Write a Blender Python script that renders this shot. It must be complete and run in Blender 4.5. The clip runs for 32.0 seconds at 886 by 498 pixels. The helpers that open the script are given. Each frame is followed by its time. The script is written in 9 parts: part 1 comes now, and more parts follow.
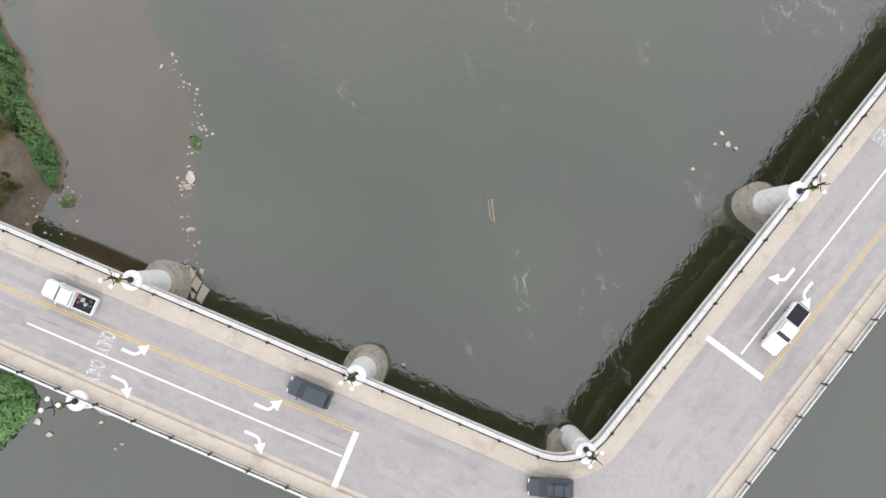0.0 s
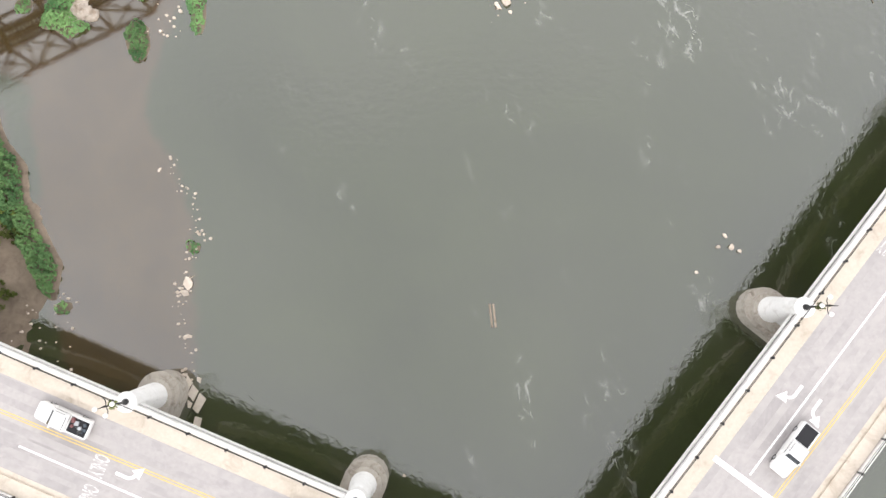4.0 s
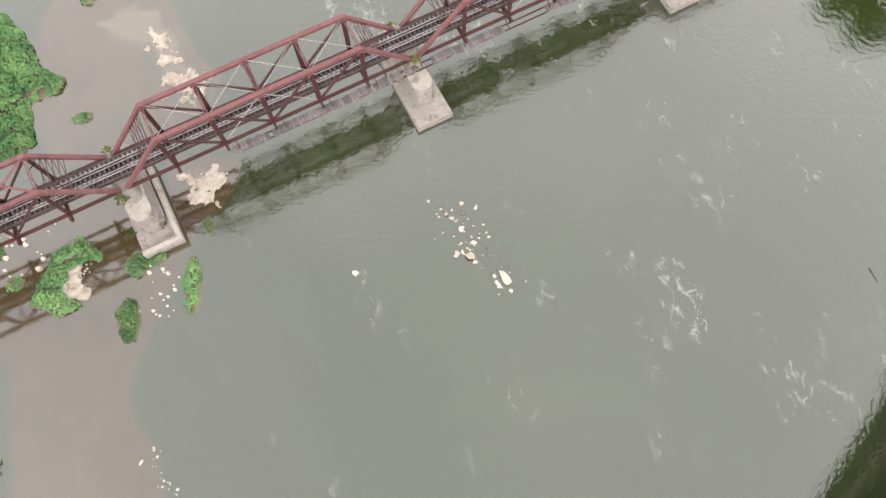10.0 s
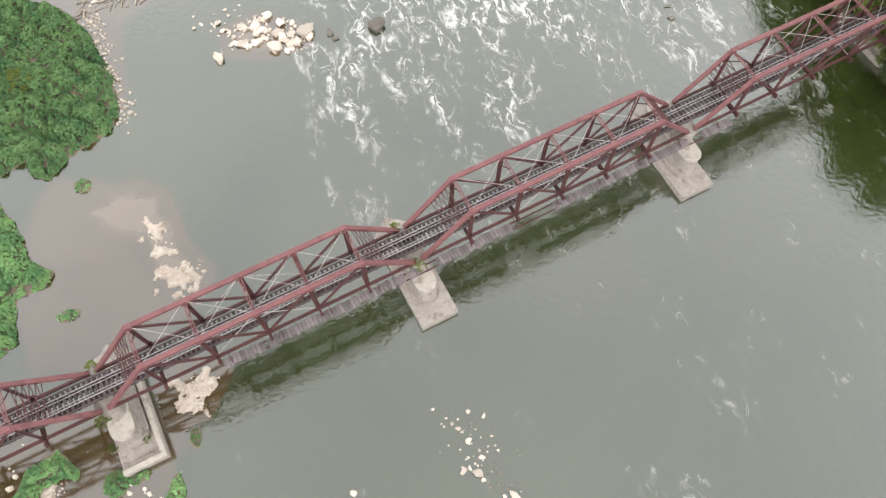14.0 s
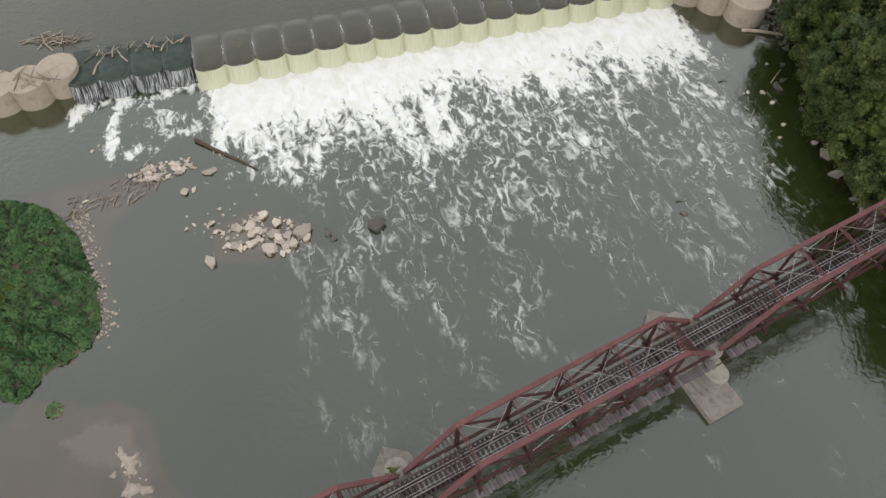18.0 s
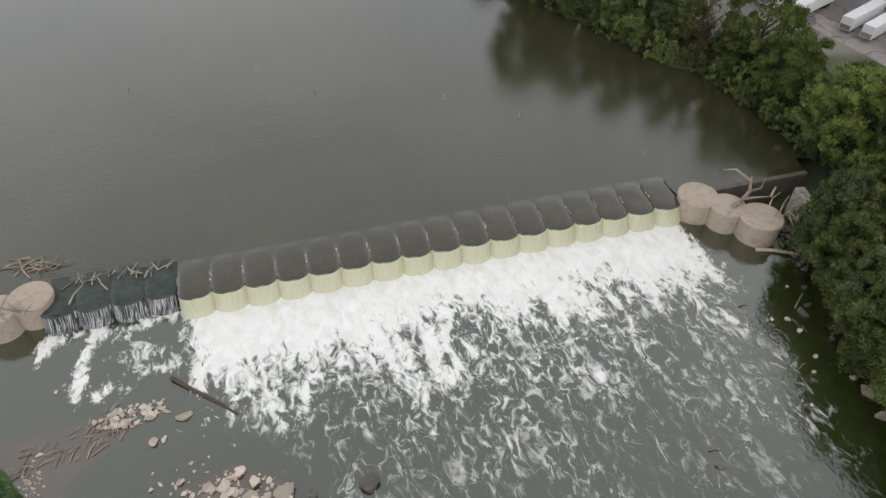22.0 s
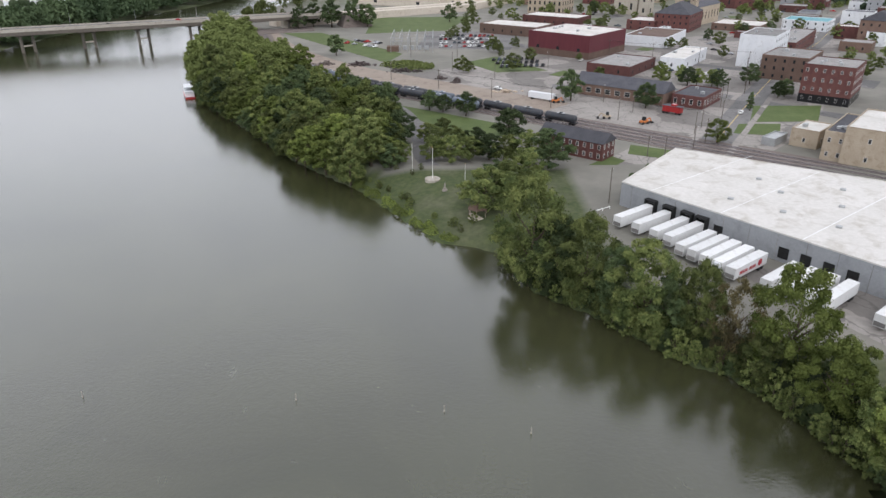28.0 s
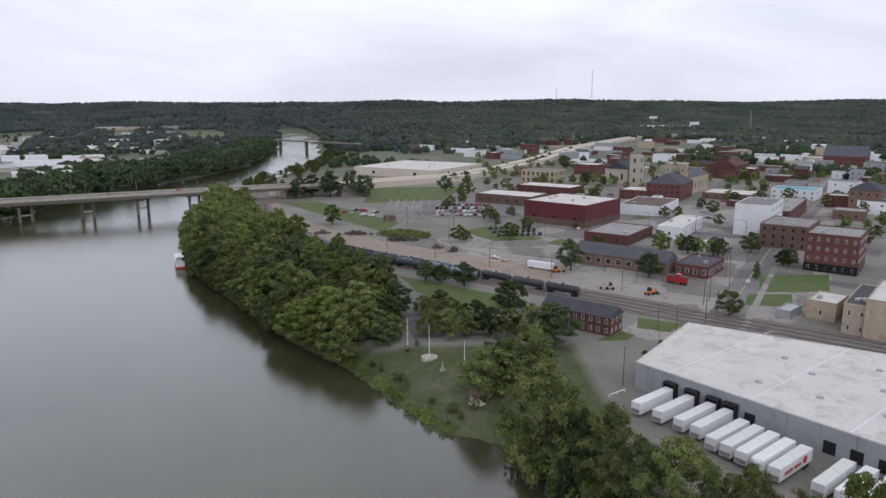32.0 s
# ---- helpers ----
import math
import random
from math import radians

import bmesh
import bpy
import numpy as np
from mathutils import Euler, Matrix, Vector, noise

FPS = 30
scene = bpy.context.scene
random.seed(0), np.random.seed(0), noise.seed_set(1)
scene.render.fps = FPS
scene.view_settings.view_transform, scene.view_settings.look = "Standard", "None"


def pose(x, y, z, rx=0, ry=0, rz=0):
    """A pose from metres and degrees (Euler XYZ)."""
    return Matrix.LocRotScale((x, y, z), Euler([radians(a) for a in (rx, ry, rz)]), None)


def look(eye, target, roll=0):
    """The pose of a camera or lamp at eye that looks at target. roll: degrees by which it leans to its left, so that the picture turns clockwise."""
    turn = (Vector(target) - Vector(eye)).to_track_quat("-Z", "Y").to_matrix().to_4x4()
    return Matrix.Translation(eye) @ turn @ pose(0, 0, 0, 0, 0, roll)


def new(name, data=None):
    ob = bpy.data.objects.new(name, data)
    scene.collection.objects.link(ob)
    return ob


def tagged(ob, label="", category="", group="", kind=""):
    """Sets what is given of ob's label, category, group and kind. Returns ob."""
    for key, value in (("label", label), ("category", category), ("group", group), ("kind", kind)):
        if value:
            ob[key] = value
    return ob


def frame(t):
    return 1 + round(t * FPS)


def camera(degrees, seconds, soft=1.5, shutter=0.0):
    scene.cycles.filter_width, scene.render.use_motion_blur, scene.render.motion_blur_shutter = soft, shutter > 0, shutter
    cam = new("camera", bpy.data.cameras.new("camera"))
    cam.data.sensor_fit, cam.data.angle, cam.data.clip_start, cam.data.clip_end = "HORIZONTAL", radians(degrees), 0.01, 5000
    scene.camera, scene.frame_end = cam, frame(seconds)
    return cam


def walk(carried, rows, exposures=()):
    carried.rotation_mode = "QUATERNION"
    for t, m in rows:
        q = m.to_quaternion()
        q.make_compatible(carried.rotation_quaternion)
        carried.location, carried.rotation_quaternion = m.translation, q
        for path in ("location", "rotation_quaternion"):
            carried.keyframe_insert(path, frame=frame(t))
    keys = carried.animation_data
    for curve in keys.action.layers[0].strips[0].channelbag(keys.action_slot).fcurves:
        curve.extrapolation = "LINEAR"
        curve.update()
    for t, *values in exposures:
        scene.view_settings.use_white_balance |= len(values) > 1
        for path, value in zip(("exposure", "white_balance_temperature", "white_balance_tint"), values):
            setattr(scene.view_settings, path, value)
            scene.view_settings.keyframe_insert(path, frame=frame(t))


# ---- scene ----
LENS = 65.1
cam = camera(LENS, 32.0)
# seconds, eye (x, y, z), yaw to the left, pitch up, roll
ROWS = [
    (0, 0.00, 0.00, 83.20, 1.29, -85.04, -0.27),
    (0.5, -0.03, 1.25, 83.24, 1.26, -84.86, -0.25),
    (1, -0.09, 2.52, 83.22, 1.24, -84.69, -0.21),
    (1.5, -0.14, 3.81, 83.14, 1.18, -84.50, -0.21),
    (2, -0.16, 5.05, 83.08, 1.12, -84.31, -0.19),
    (2.5, -0.22, 6.27, 83.06, 1.04, -84.08, -0.16),
    (4.5, -0.33, 11.54, 83.17, 0.71, -82.68, 0.02),
    (5, -0.38, 13.18, 83.27, 0.62, -81.94, 0.08),
    (5.5, -0.46, 14.71, 83.32, 0.52, -81.10, 0.15),
    (6, -0.48, 16.19, 83.36, 0.42, -80.20, 0.26),
    (6.5, -0.56, 17.76, 83.38, 0.29, -79.29, 0.35),
    (7, -0.63, 19.34, 83.41, 0.15, -78.39, 0.44),
    (7.5, -0.71, 21.07, 83.41, 0.06, -77.52, 0.58),
    (8, -0.80, 22.90, 83.43, -0.06, -76.70, 0.68),
    (8.5, -0.90, 24.71, 83.46, -0.19, -75.91, 0.79),
    (9, -0.98, 26.62, 83.50, -0.28, -75.08, 0.95),
    (9.5, -1.04, 28.50, 83.55, -0.39, -74.24, 1.11),
    (10, -1.09, 30.35, 83.66, -0.51, -73.39, 1.29),
    (10.5, -1.24, 32.34, 83.72, -0.60, -72.60, 1.44),
    (11, -1.39, 34.29, 83.82, -0.68, -71.76, 1.54),
    (11.5, -1.52, 36.26, 83.89, -0.72, -70.89, 1.58),
    (12, -1.67, 38.24, 83.89, -0.71, -70.02, 1.58),
    (12.5, -1.82, 40.15, 83.90, -0.67, -69.12, 1.53),
    (13, -1.92, 42.12, 83.91, -0.57, -68.23, 1.41),
    (13.5, -1.98, 44.09, 83.97, -0.43, -67.37, 1.24),
    (14, -2.02, 46.10, 84.04, -0.27, -66.51, 1.03),
    (14.5, -2.06, 48.14, 84.05, -0.11, -65.69, 0.82),
    (16.5, -2.14, 56.15, 84.14, 0.35, -62.06, 0.15),
    (17, -2.18, 58.19, 84.25, 0.45, -60.77, 0.04),
    (17.5, -2.11, 60.19, 84.32, 0.56, -59.22, -0.10),
    (18, -2.06, 62.11, 84.28, 0.68, -57.59, -0.24),
    (18.5, -2.03, 63.98, 84.16, 0.76, -55.90, -0.35),
    (19, -2.16, 65.83, 84.02, 0.75, -54.20, -0.46),
    (19.5, -2.26, 67.61, 83.93, 0.71, -52.53, -0.52),
    (20, -2.38, 69.55, 83.85, 0.66, -50.91, -0.53),
    (20.5, -2.46, 71.54, 83.82, 0.59, -49.31, -0.49),
    (21, -2.48, 73.43, 83.84, 0.51, -47.69, -0.42),
    (21.5, -2.57, 75.42, 83.82, 0.43, -46.10, -0.35),
    (22, -2.69, 77.27, 83.82, 0.33, -44.47, -0.26),
    (22.5, -2.85, 79.05, 83.82, 0.22, -42.82, -0.13),
    (23, -3.06, 80.92, 83.81, 0.09, -41.18, -0.02),
    (23.5, -3.25, 82.79, 83.78, -0.04, -39.53, 0.05),
    (24, -3.47, 84.62, 83.82, -0.13, -37.87, 0.11),
    (24.5, -3.59, 86.45, 83.88, -0.19, -36.20, 0.13),
    (25, -3.57, 88.40, 83.99, -0.19, -34.59, 0.10),
    (25.5, -3.55, 90.40, 84.08, -0.19, -33.00, 0.04),
    (27.5, -3.75, 98.54, 84.36, -0.29, -26.45, -0.02),
    (28, -3.79, 100.60, 84.32, -0.32, -24.80, -0.04),
    (28.5, -3.86, 102.84, 84.23, -0.38, -23.13, -0.02),
    (29, -3.89, 104.98, 84.11, -0.44, -21.45, -0.02),
    (29.5, -3.99, 107.09, 84.00, -0.49, -19.78, -0.01),
    (30, -4.03, 109.26, 83.92, -0.53, -18.11, -0.02),
    (30.5, -4.11, 111.41, 83.86, -0.57, -16.45, -0.04),
    (31, -4.18, 113.51, 83.84, -0.62, -14.81, -0.04),
    (31.5, -4.17, 115.58, 83.86, -0.66, -13.17, -0.05),
    (32, -4.15, 117.67, 83.87, -0.68, -11.55, -0.10),
]
EXPOSURES = [(0, 0.58, 6200, 15), (2, 0.8, 6300, 15), (4.5, 1.08, 6400, 15), (9, 1.22, 6500, 15), (13, 1.22, 6400, 15), (14.5, 1.1, 6350, 14), (15.5, 0.8, 6300, 14), (17.5, 0.16, 6300, 13), (19, -0.18, 6300, 13), (21, -0.18, 6250, 14), (22, -0.12, 6250, 15), (23.5, 0.05, 6200, 16), (25, 0.2, 6150, 16), (28, 0.38, 6050, 15), (30, 0.3, 5950, 16), (31, 0.06, 5900, 17), (32, -0.14, 5880, 17)]
walk(cam, [(t, pose(x, y, z, 0, 0, yaw) @ pose(0, 0, 0, 90 + pitch, 0, 0) @ pose(0, 0, 0, 0, 0, roll))
           for t, x, y, z, yaw, pitch, roll in ROWS], EXPOSURES)

# ---- sky and sun: a bright, even overcast ----
SKY = 1.0
world = bpy.data.worlds.new("sky")
scene.world = world
world.use_nodes = True
wn, wl = world.node_tree.nodes, world.node_tree.links
wn.clear()


def wnode(kind, **kw):
    n = wn.new(kind)
    for k, v in kw.items():
        n.inputs[k].default_value = v
    return n


sky_tc = wn.new("ShaderNodeTexCoord")
sky_sep = wn.new("ShaderNodeSeparateXYZ")
wl.new(sky_tc.outputs["Generated"], sky_sep.inputs[0])
sky_map = wn.new("ShaderNodeMapping")
sky_map.inputs["Scale"].default_value = (1.0, 1.0, 4.0)
wl.new(sky_tc.outputs["Generated"], sky_map.inputs["Vector"])
sky_noise = wnode("ShaderNodeTexNoise", Scale=2.6, Detail=6.0, Roughness=0.55, Distortion=0.4)
wl.new(sky_map.outputs[0], sky_noise.inputs["Vector"])
sky_clouds = wn.new("ShaderNodeValToRGB")
sky_clouds.color_ramp.elements[0].position, sky_clouds.color_ramp.elements[0].color = 0.32, (0.77, 0.785, 0.80, 1)
sky_clouds.color_ramp.elements[1].position, sky_clouds.color_ramp.elements[1].color = 0.68, (1.0, 1.0, 0.99, 1)
wl.new(sky_noise.outputs[0], sky_clouds.inputs[0])
sky_height = wn.new("ShaderNodeValToRGB")
SKY_TONES = ((0.05, 1.0), (0.28, 1.50), (0.47, 1.36), (0.62, 1.02), (0.77, 0.83), (0.92, 0.69), (1.0, 0.63))
for k, (at, tone) in enumerate(SKY_TONES):
    e = sky_height.color_ramp.elements[0] if k == 0 else sky_height.color_ramp.elements[-1] if k == len(SKY_TONES) - 1 else sky_height.color_ramp.elements.new(at)
    e.position, e.color = at, (tone, tone * 1.004, tone * 0.995, 1)
wl.new(sky_sep.outputs["Z"], sky_height.inputs[0])
sky_mul = wn.new("ShaderNodeMixRGB")
sky_mul.blend_type, sky_mul.inputs[0].default_value = "MULTIPLY", 1.0
wl.new(sky_clouds.outputs[0], sky_mul.inputs[1])
wl.new(sky_height.outputs[0], sky_mul.inputs[2])
sky_bg = wnode("ShaderNodeBackground", Strength=SKY)
wl.new(sky_mul.outputs[0], sky_bg.inputs["Color"])
sky_out = wn.new("ShaderNodeOutputWorld")
wl.new(sky_bg.outputs[0], sky_out.inputs["Surface"])

sun = new("sun", bpy.data.lights.new("sun", "SUN"))
sun.data.energy, sun.data.angle, sun.data.color = 0.7, radians(30), (1.0, 0.96, 0.9)
sun.matrix_world = look((12, -95, 112), (0, 0, 0))

# ---- materials ----
RNG = random.Random(7)


def material(name):
    m = bpy.data.materials.new(name)
    m.use_nodes = True
    m.node_tree.nodes.clear()
    return m, m.node_tree.nodes, m.node_tree.links


def mixc(n, l, fac, a, b, how="MIX"):
    q = n.new("ShaderNodeMixRGB")
    q.blend_type = how
    for i, v in enumerate((fac, a, b)):
        if isinstance(v, bpy.types.NodeSocket):
            l.new(v, q.inputs[i])
        else:
            q.inputs[i].default_value = v if i == 0 else (*v, 1)
    return q.outputs[0]


def noise_tex(n, l, vec, scale, detail=4.0, rough=0.55, distortion=0.0):
    q = n.new("ShaderNodeTexNoise")
    q.inputs["Scale"].default_value, q.inputs["Detail"].default_value = scale, detail
    q.inputs["Roughness"].default_value, q.inputs["Distortion"].default_value = rough, distortion
    if vec is not None:
        l.new(vec, q.inputs["Vector"])
    return q.outputs[0]


def ramp(n, l, src, lo, hi, a=(0, 0, 0), b=(1, 1, 1)):
    q = n.new("ShaderNodeValToRGB")
    q.color_ramp.elements[0].position, q.color_ramp.elements[0].color = lo, (*a, 1)
    q.color_ramp.elements[1].position, q.color_ramp.elements[1].color = hi, (*b, 1)
    l.new(src, q.inputs[0])
    return q.outputs[0]


def maths(n, l, op, a, b=None, clamp=False):
    q = n.new("ShaderNodeMath")
    q.operation, q.use_clamp = op, clamp
    for i, v in enumerate((a, b)):
        if isinstance(v, bpy.types.NodeSocket):
            l.new(v, q.inputs[i])
        elif v is not None:
            q.inputs[i].default_value = v
    return q.outputs[0]


def finish(m, n, l, colour, rough=0.8, metal=0.0, bump=None, strength=0.3, distance=0.05, ior=1.45):
    p = n.new("ShaderNodeBsdfPrincipled")
    for key, v in (("Base Color", colour), ("Roughness", rough), ("Metallic", metal), ("IOR", ior)):
        if isinstance(v, bpy.types.NodeSocket):
            l.new(v, p.inputs[key])
        else:
            p.inputs[key].default_value = (*v, 1) if key == "Base Color" else v
    if bump is not None:
        b = n.new("ShaderNodeBump")
        b.inputs["Strength"].default_value, b.inputs["Distance"].default_value = strength, distance
        l.new(bump, b.inputs["Height"])
        l.new(b.outputs[0], p.inputs["Normal"])
    o = n.new("ShaderNodeOutputMaterial")
    l.new(p.outputs[0], o.inputs["Surface"])
    return m


def surface(name, a, b, stain=None, rough=0.8, metal=0.0, fine=3.0, coarse=0.25, bump=0.3, vary=0.0, stretch=None, stain_at=(0.52, 0.72)):
    """Two tones mixed by fine and coarse noise, with stains; vary: how far single objects differ."""
    m, n, l = material(name)
    tc = n.new("ShaderNodeTexCoord").outputs["Object"]
    if stretch:
        mp = n.new("ShaderNodeMapping")
        mp.inputs["Scale"].default_value = stretch
        l.new(tc, mp.inputs["Vector"])
        tc = mp.outputs[0]
    f = noise_tex(n, l, tc, fine, 5.0)
    c = noise_tex(n, l, tc, coarse, 3.0)
    both = mixc(n, l, 0.5, f, c)
    col = mixc(n, l, ramp(n, l, both, 0.35, 0.65), a, b)
    if stain:
        s = noise_tex(n, l, tc, coarse * 2.3, 6.0, 0.65, 0.6)
        col = mixc(n, l, ramp(n, l, s, *stain_at), col, stain)
    if vary:
        info = n.new("ShaderNodeObjectInfo")
        k = maths(n, l, "MULTIPLY_ADD", info.outputs["Random"], 2 * vary)
        k.node.inputs[2].default_value = 1 - vary
        col = mixc(n, l, 1.0, col, k, "MULTIPLY")
    return finish(m, n, l, col, rough, metal, f, bump, 0.04)


def leaf_material(name, dark, light, dry=None, clump=6.0):
    m, n, l = material(name)
    geo = n.new("ShaderNodeNewGeometry")
    info = n.new("ShaderNodeObjectInfo")
    col = mixc(n, l, geo.outputs["Random Per Island"], dark, light)
    tc = n.new("ShaderNodeTexCoord").outputs["Object"]
    big = noise_tex(n, l, tc, clump, 3.0)
    col = mixc(n, l, ramp(n, l, big, 0.34, 0.66), mixc(n, l, 0.7, col, dark), mixc(n, l, 0.7, col, dry or light))
    k = maths(n, l, "MULTIPLY_ADD", info.outputs["Random"], 1.0)
    k.node.inputs[2].default_value = 0.58
    col = mixc(n, l, 1.0, col, k, "MULTIPLY")
    d = n.new("ShaderNodeBsdfPrincipled")
    l.new(col, d.inputs["Base Color"])
    d.inputs["Roughness"].default_value = 0.7
    d.inputs["Specular IOR Level"].default_value = 0.12
    t = n.new("ShaderNodeBsdfTranslucent")
    l.new(col, t.inputs["Color"])
    x = n.new("ShaderNodeMixShader")
    x.inputs[0].default_value = 0.12
    l.new(d.outputs[0], x.inputs[1])
    l.new(t.outputs[0], x.inputs[2])
    o = n.new("ShaderNodeOutputMaterial")
    l.new(x.outputs[0], o.inputs["Surface"])
    return m


def water_material(name, deep, shallow, ior, ripple, foamy):
    """River water: murky body colour, mirror-like skin, foam and shallow mud by the mesh's own density marks."""
    m, n, l = material(name)
    tc = n.new("ShaderNodeTexCoord").outputs["Object"]
    att = {}
    for key in ("foam", "mud", "streak"):
        a = n.new("ShaderNodeAttribute")
        a.attribute_name = key
        att[key] = a.outputs["Fac"]
    big = noise_tex(n, l, tc, 0.024, 6.0, 0.62, 0.8)
    body = mixc(n, l, ramp(n, l, big, 0.3, 0.7), deep, (deep[0] * 1.75, deep[1] * 1.7, deep[2] * 1.9))
    bed = noise_tex(n, l, tc, 0.25, 7.0, 0.7, 0.6)
    mud = mixc(n, l, ramp(n, l, bed, 0.3, 0.75), shallow, tuple(0.55 * v for v in shallow))
    edge = maths(n, l, "ADD", att["mud"], maths(n, l, "MULTIPLY", maths(n, l, "SUBTRACT", bed, 0.5), 0.7))
    body = mixc(n, l, ramp(n, l, edge, 0.43, 0.57), body, mud)
    # pale sandstone just under the surface
    slab = maths(n, l, "SUBTRACT", att["mud"], maths(n, l, "MULTIPLY_ADD", bed, 1.6))
    slab.node.inputs[1].links[0].from_node.inputs[2].default_value = 0.45
    body = mixc(n, l, ramp(n, l, slab, 0.05, 0.42), body, (0.118, 0.088, 0.052))
    # foam: torn threads drawn out along the current
    mp = n.new("ShaderNodeMapping")
    mp.vector_type = "TEXTURE"
    mp.inputs["Rotation"].default_value = (0, 0, radians(17))
    mp.inputs["Scale"].default_value = (1.0, 1.7, 1.0)
    l.new(tc, mp.inputs["Vector"])
    warp = n.new("ShaderNodeTexNoise")
    warp.inputs["Scale"].default_value, warp.inputs["Detail"].default_value = 0.40, 1.6
    l.new(mp.outputs[0], warp.inputs["Vector"])
    wv = n.new("ShaderNodeVectorMath")
    wv.operation = "MULTIPLY_ADD"
    l.new(warp.outputs[1], wv.inputs[0])
    wv.inputs[1].default_value = (2.6, 2.6, 0)
    l.new(mp.outputs[0], wv.inputs[2])
    mp2 = n.new("ShaderNodeMapping")
    mp2.vector_type = "TEXTURE"
    mp2.inputs["Rotation"].default_value = (0, 0, radians(21))
    mp2.inputs["Scale"].default_value = (1.0, 2.3, 1.0)
    l.new(tc, mp2.inputs["Vector"])
    wv2 = n.new("ShaderNodeVectorMath")
    wv2.operation = "MULTIPLY_ADD"
    l.new(warp.outputs[1], wv2.inputs[0])
    wv2.inputs[1].default_value = (3.0, 1.6, 0)
    l.new(mp2.outputs[0], wv2.inputs[2])

    def threads(vec, scale, width):
        """Meandering foam lines drawn out along the current, of uneven width and torn edges."""
        wander = noise_tex(n, l, vec, scale, 2.5, 0.5, 0.5)
        away = maths(n, l, "ABSOLUTE", maths(n, l, "SUBTRACT", wander, 0.5))
        uneven = maths(n, l, "MULTIPLY", maths(n, l, "SUBTRACT", noise_tex(n, l, vec, scale * 2.3, 3.0, 0.6), 0.44), width * 6.0)
        return maths(n, l, "SUBTRACT", 1.0, maths(n, l, "DIVIDE", away, maths(n, l, "MAXIMUM", uneven, 0.002)), True)

    def net(vec, scale, width):
        """A torn net: the edges of stretched, warped cells."""
        v = n.new("ShaderNodeTexVoronoi")
        v.feature = "DISTANCE_TO_EDGE"
        v.inputs["Scale"].default_value = scale
        l.new(vec, v.inputs["Vector"])
        uneven = maths(n, l, "MULTIPLY", maths(n, l, "SUBTRACT", noise_tex(n, l, vec, scale * 1.7, 5.0, 0.65), 0.47), width * 6.0)
        return maths(n, l, "SUBTRACT", 1.0, maths(n, l, "DIVIDE", v.outputs["Distance"], maths(n, l, "MAXIMUM", uneven, 0.002)), True)

    tear = ramp(n, l, noise_tex(n, l, wv.outputs[0], 0.9, 5.0, 0.62), 0.36, 0.58)
    ridge = maths(n, l, "MAXIMUM", threads(wv2.outputs[0], 0.22, 0.085), maths(n, l, "MAXIMUM", maths(n, l, "MULTIPLY", threads(wv2.outputs[0], 0.44, 0.085), 0.9), maths(n, l, "MULTIPLY", net(wv.outputs[0], 0.6, 0.10), 0.45)))
    ridge = maths(n, l, "MULTIPLY", ridge, tear)
    patch = noise_tex(n, l, mp2.outputs[0], 0.16, 6.0, 0.62, 0.5)
    lifted = maths(n, l, "MULTIPLY_ADD", att["streak"], 0.30)
    l.new(patch, lifted.node.inputs[2])
    patch = maths(n, l, "MULTIPLY", maths(n, l, "SUBTRACT", lifted, 0.555), 3.6, True)
    thin = maths(n, l, "MULTIPLY", ridge, maths(n, l, "MULTIPLY", patch, maths(n, l, "MULTIPLY_ADD", att["streak"], 1.3), True), True)
    thin.node.inputs[1].links[0].from_node.inputs[1].links[0].from_node.inputs[2].default_value = 0.12
    churn = noise_tex(n, l, wv.outputs[0], 0.85, 9.0, 0.70, 0.5)
    mp3 = n.new("ShaderNodeMapping")
    mp3.vector_type = "TEXTURE"
    mp3.inputs["Rotation"].default_value = (0, 0, radians(17))
    mp3.inputs["Scale"].default_value = (1.0, 3.6, 1.0)
    l.new(tc, mp3.inputs["Vector"])
    jets = noise_tex(n, l, mp3.outputs[0], 0.30, 3.0, 0.55, 0.6)
    thick = maths(n, l, "ADD", maths(n, l, "MULTIPLY", att["foam"], 1.80), maths(n, l, "ADD", maths(n, l, "MULTIPLY", maths(n, l, "SUBTRACT", churn, 0.5), 3.0), maths(n, l, "MULTIPLY", maths(n, l, "SUBTRACT", jets, 0.5), 1.9)))
    thick = ramp(n, l, maths(n, l, "MULTIPLY", maths(n, l, "SUBTRACT", thick, 0.45), maths(n, l, "GREATER_THAN", att["foam"], 0.01)), 0.05, 0.48)
    thin = ramp(n, l, thin, 0.02, 0.78)
    foam = maths(n, l, "ADD", thin, thick, True)
    torn = noise_tex(n, l, wv2.outputs[0], 0.75, 8.0, 0.72, 0.4)
    froth = mixc(n, l, ramp(n, l, torn, 0.36, 0.56), (0.84 * foamy[0], 0.84 * foamy[1], 0.77 * foamy[2]), foamy)
    col = mixc(n, l, foam, body, froth)
    wave = noise_tex(n, l, tc, ripple[0], 4.0, 0.5, 0.3)
    rough_water = maths(n, l, "MULTIPLY", noise_tex(n, l, wv.outputs[0], 1.1, 5.0, 0.55), maths(n, l, "MULTIPLY", att["streak"], 2.2))
    wave = maths(n, l, "MULTIPLY", wave, maths(n, l, "SUBTRACT", 1.0, maths(n, l, "MULTIPLY", ramp(n, l, att["mud"], 0.35, 0.75), 0.85)))
    height = maths(n, l, "ADD", maths(n, l, "ADD", wave, rough_water), maths(n, l, "MULTIPLY", foam, 0.8))
    rough = maths(n, l, "MULTIPLY_ADD", foam, 0.8)
    rough.node.inputs[2].default_value = ripple[3]
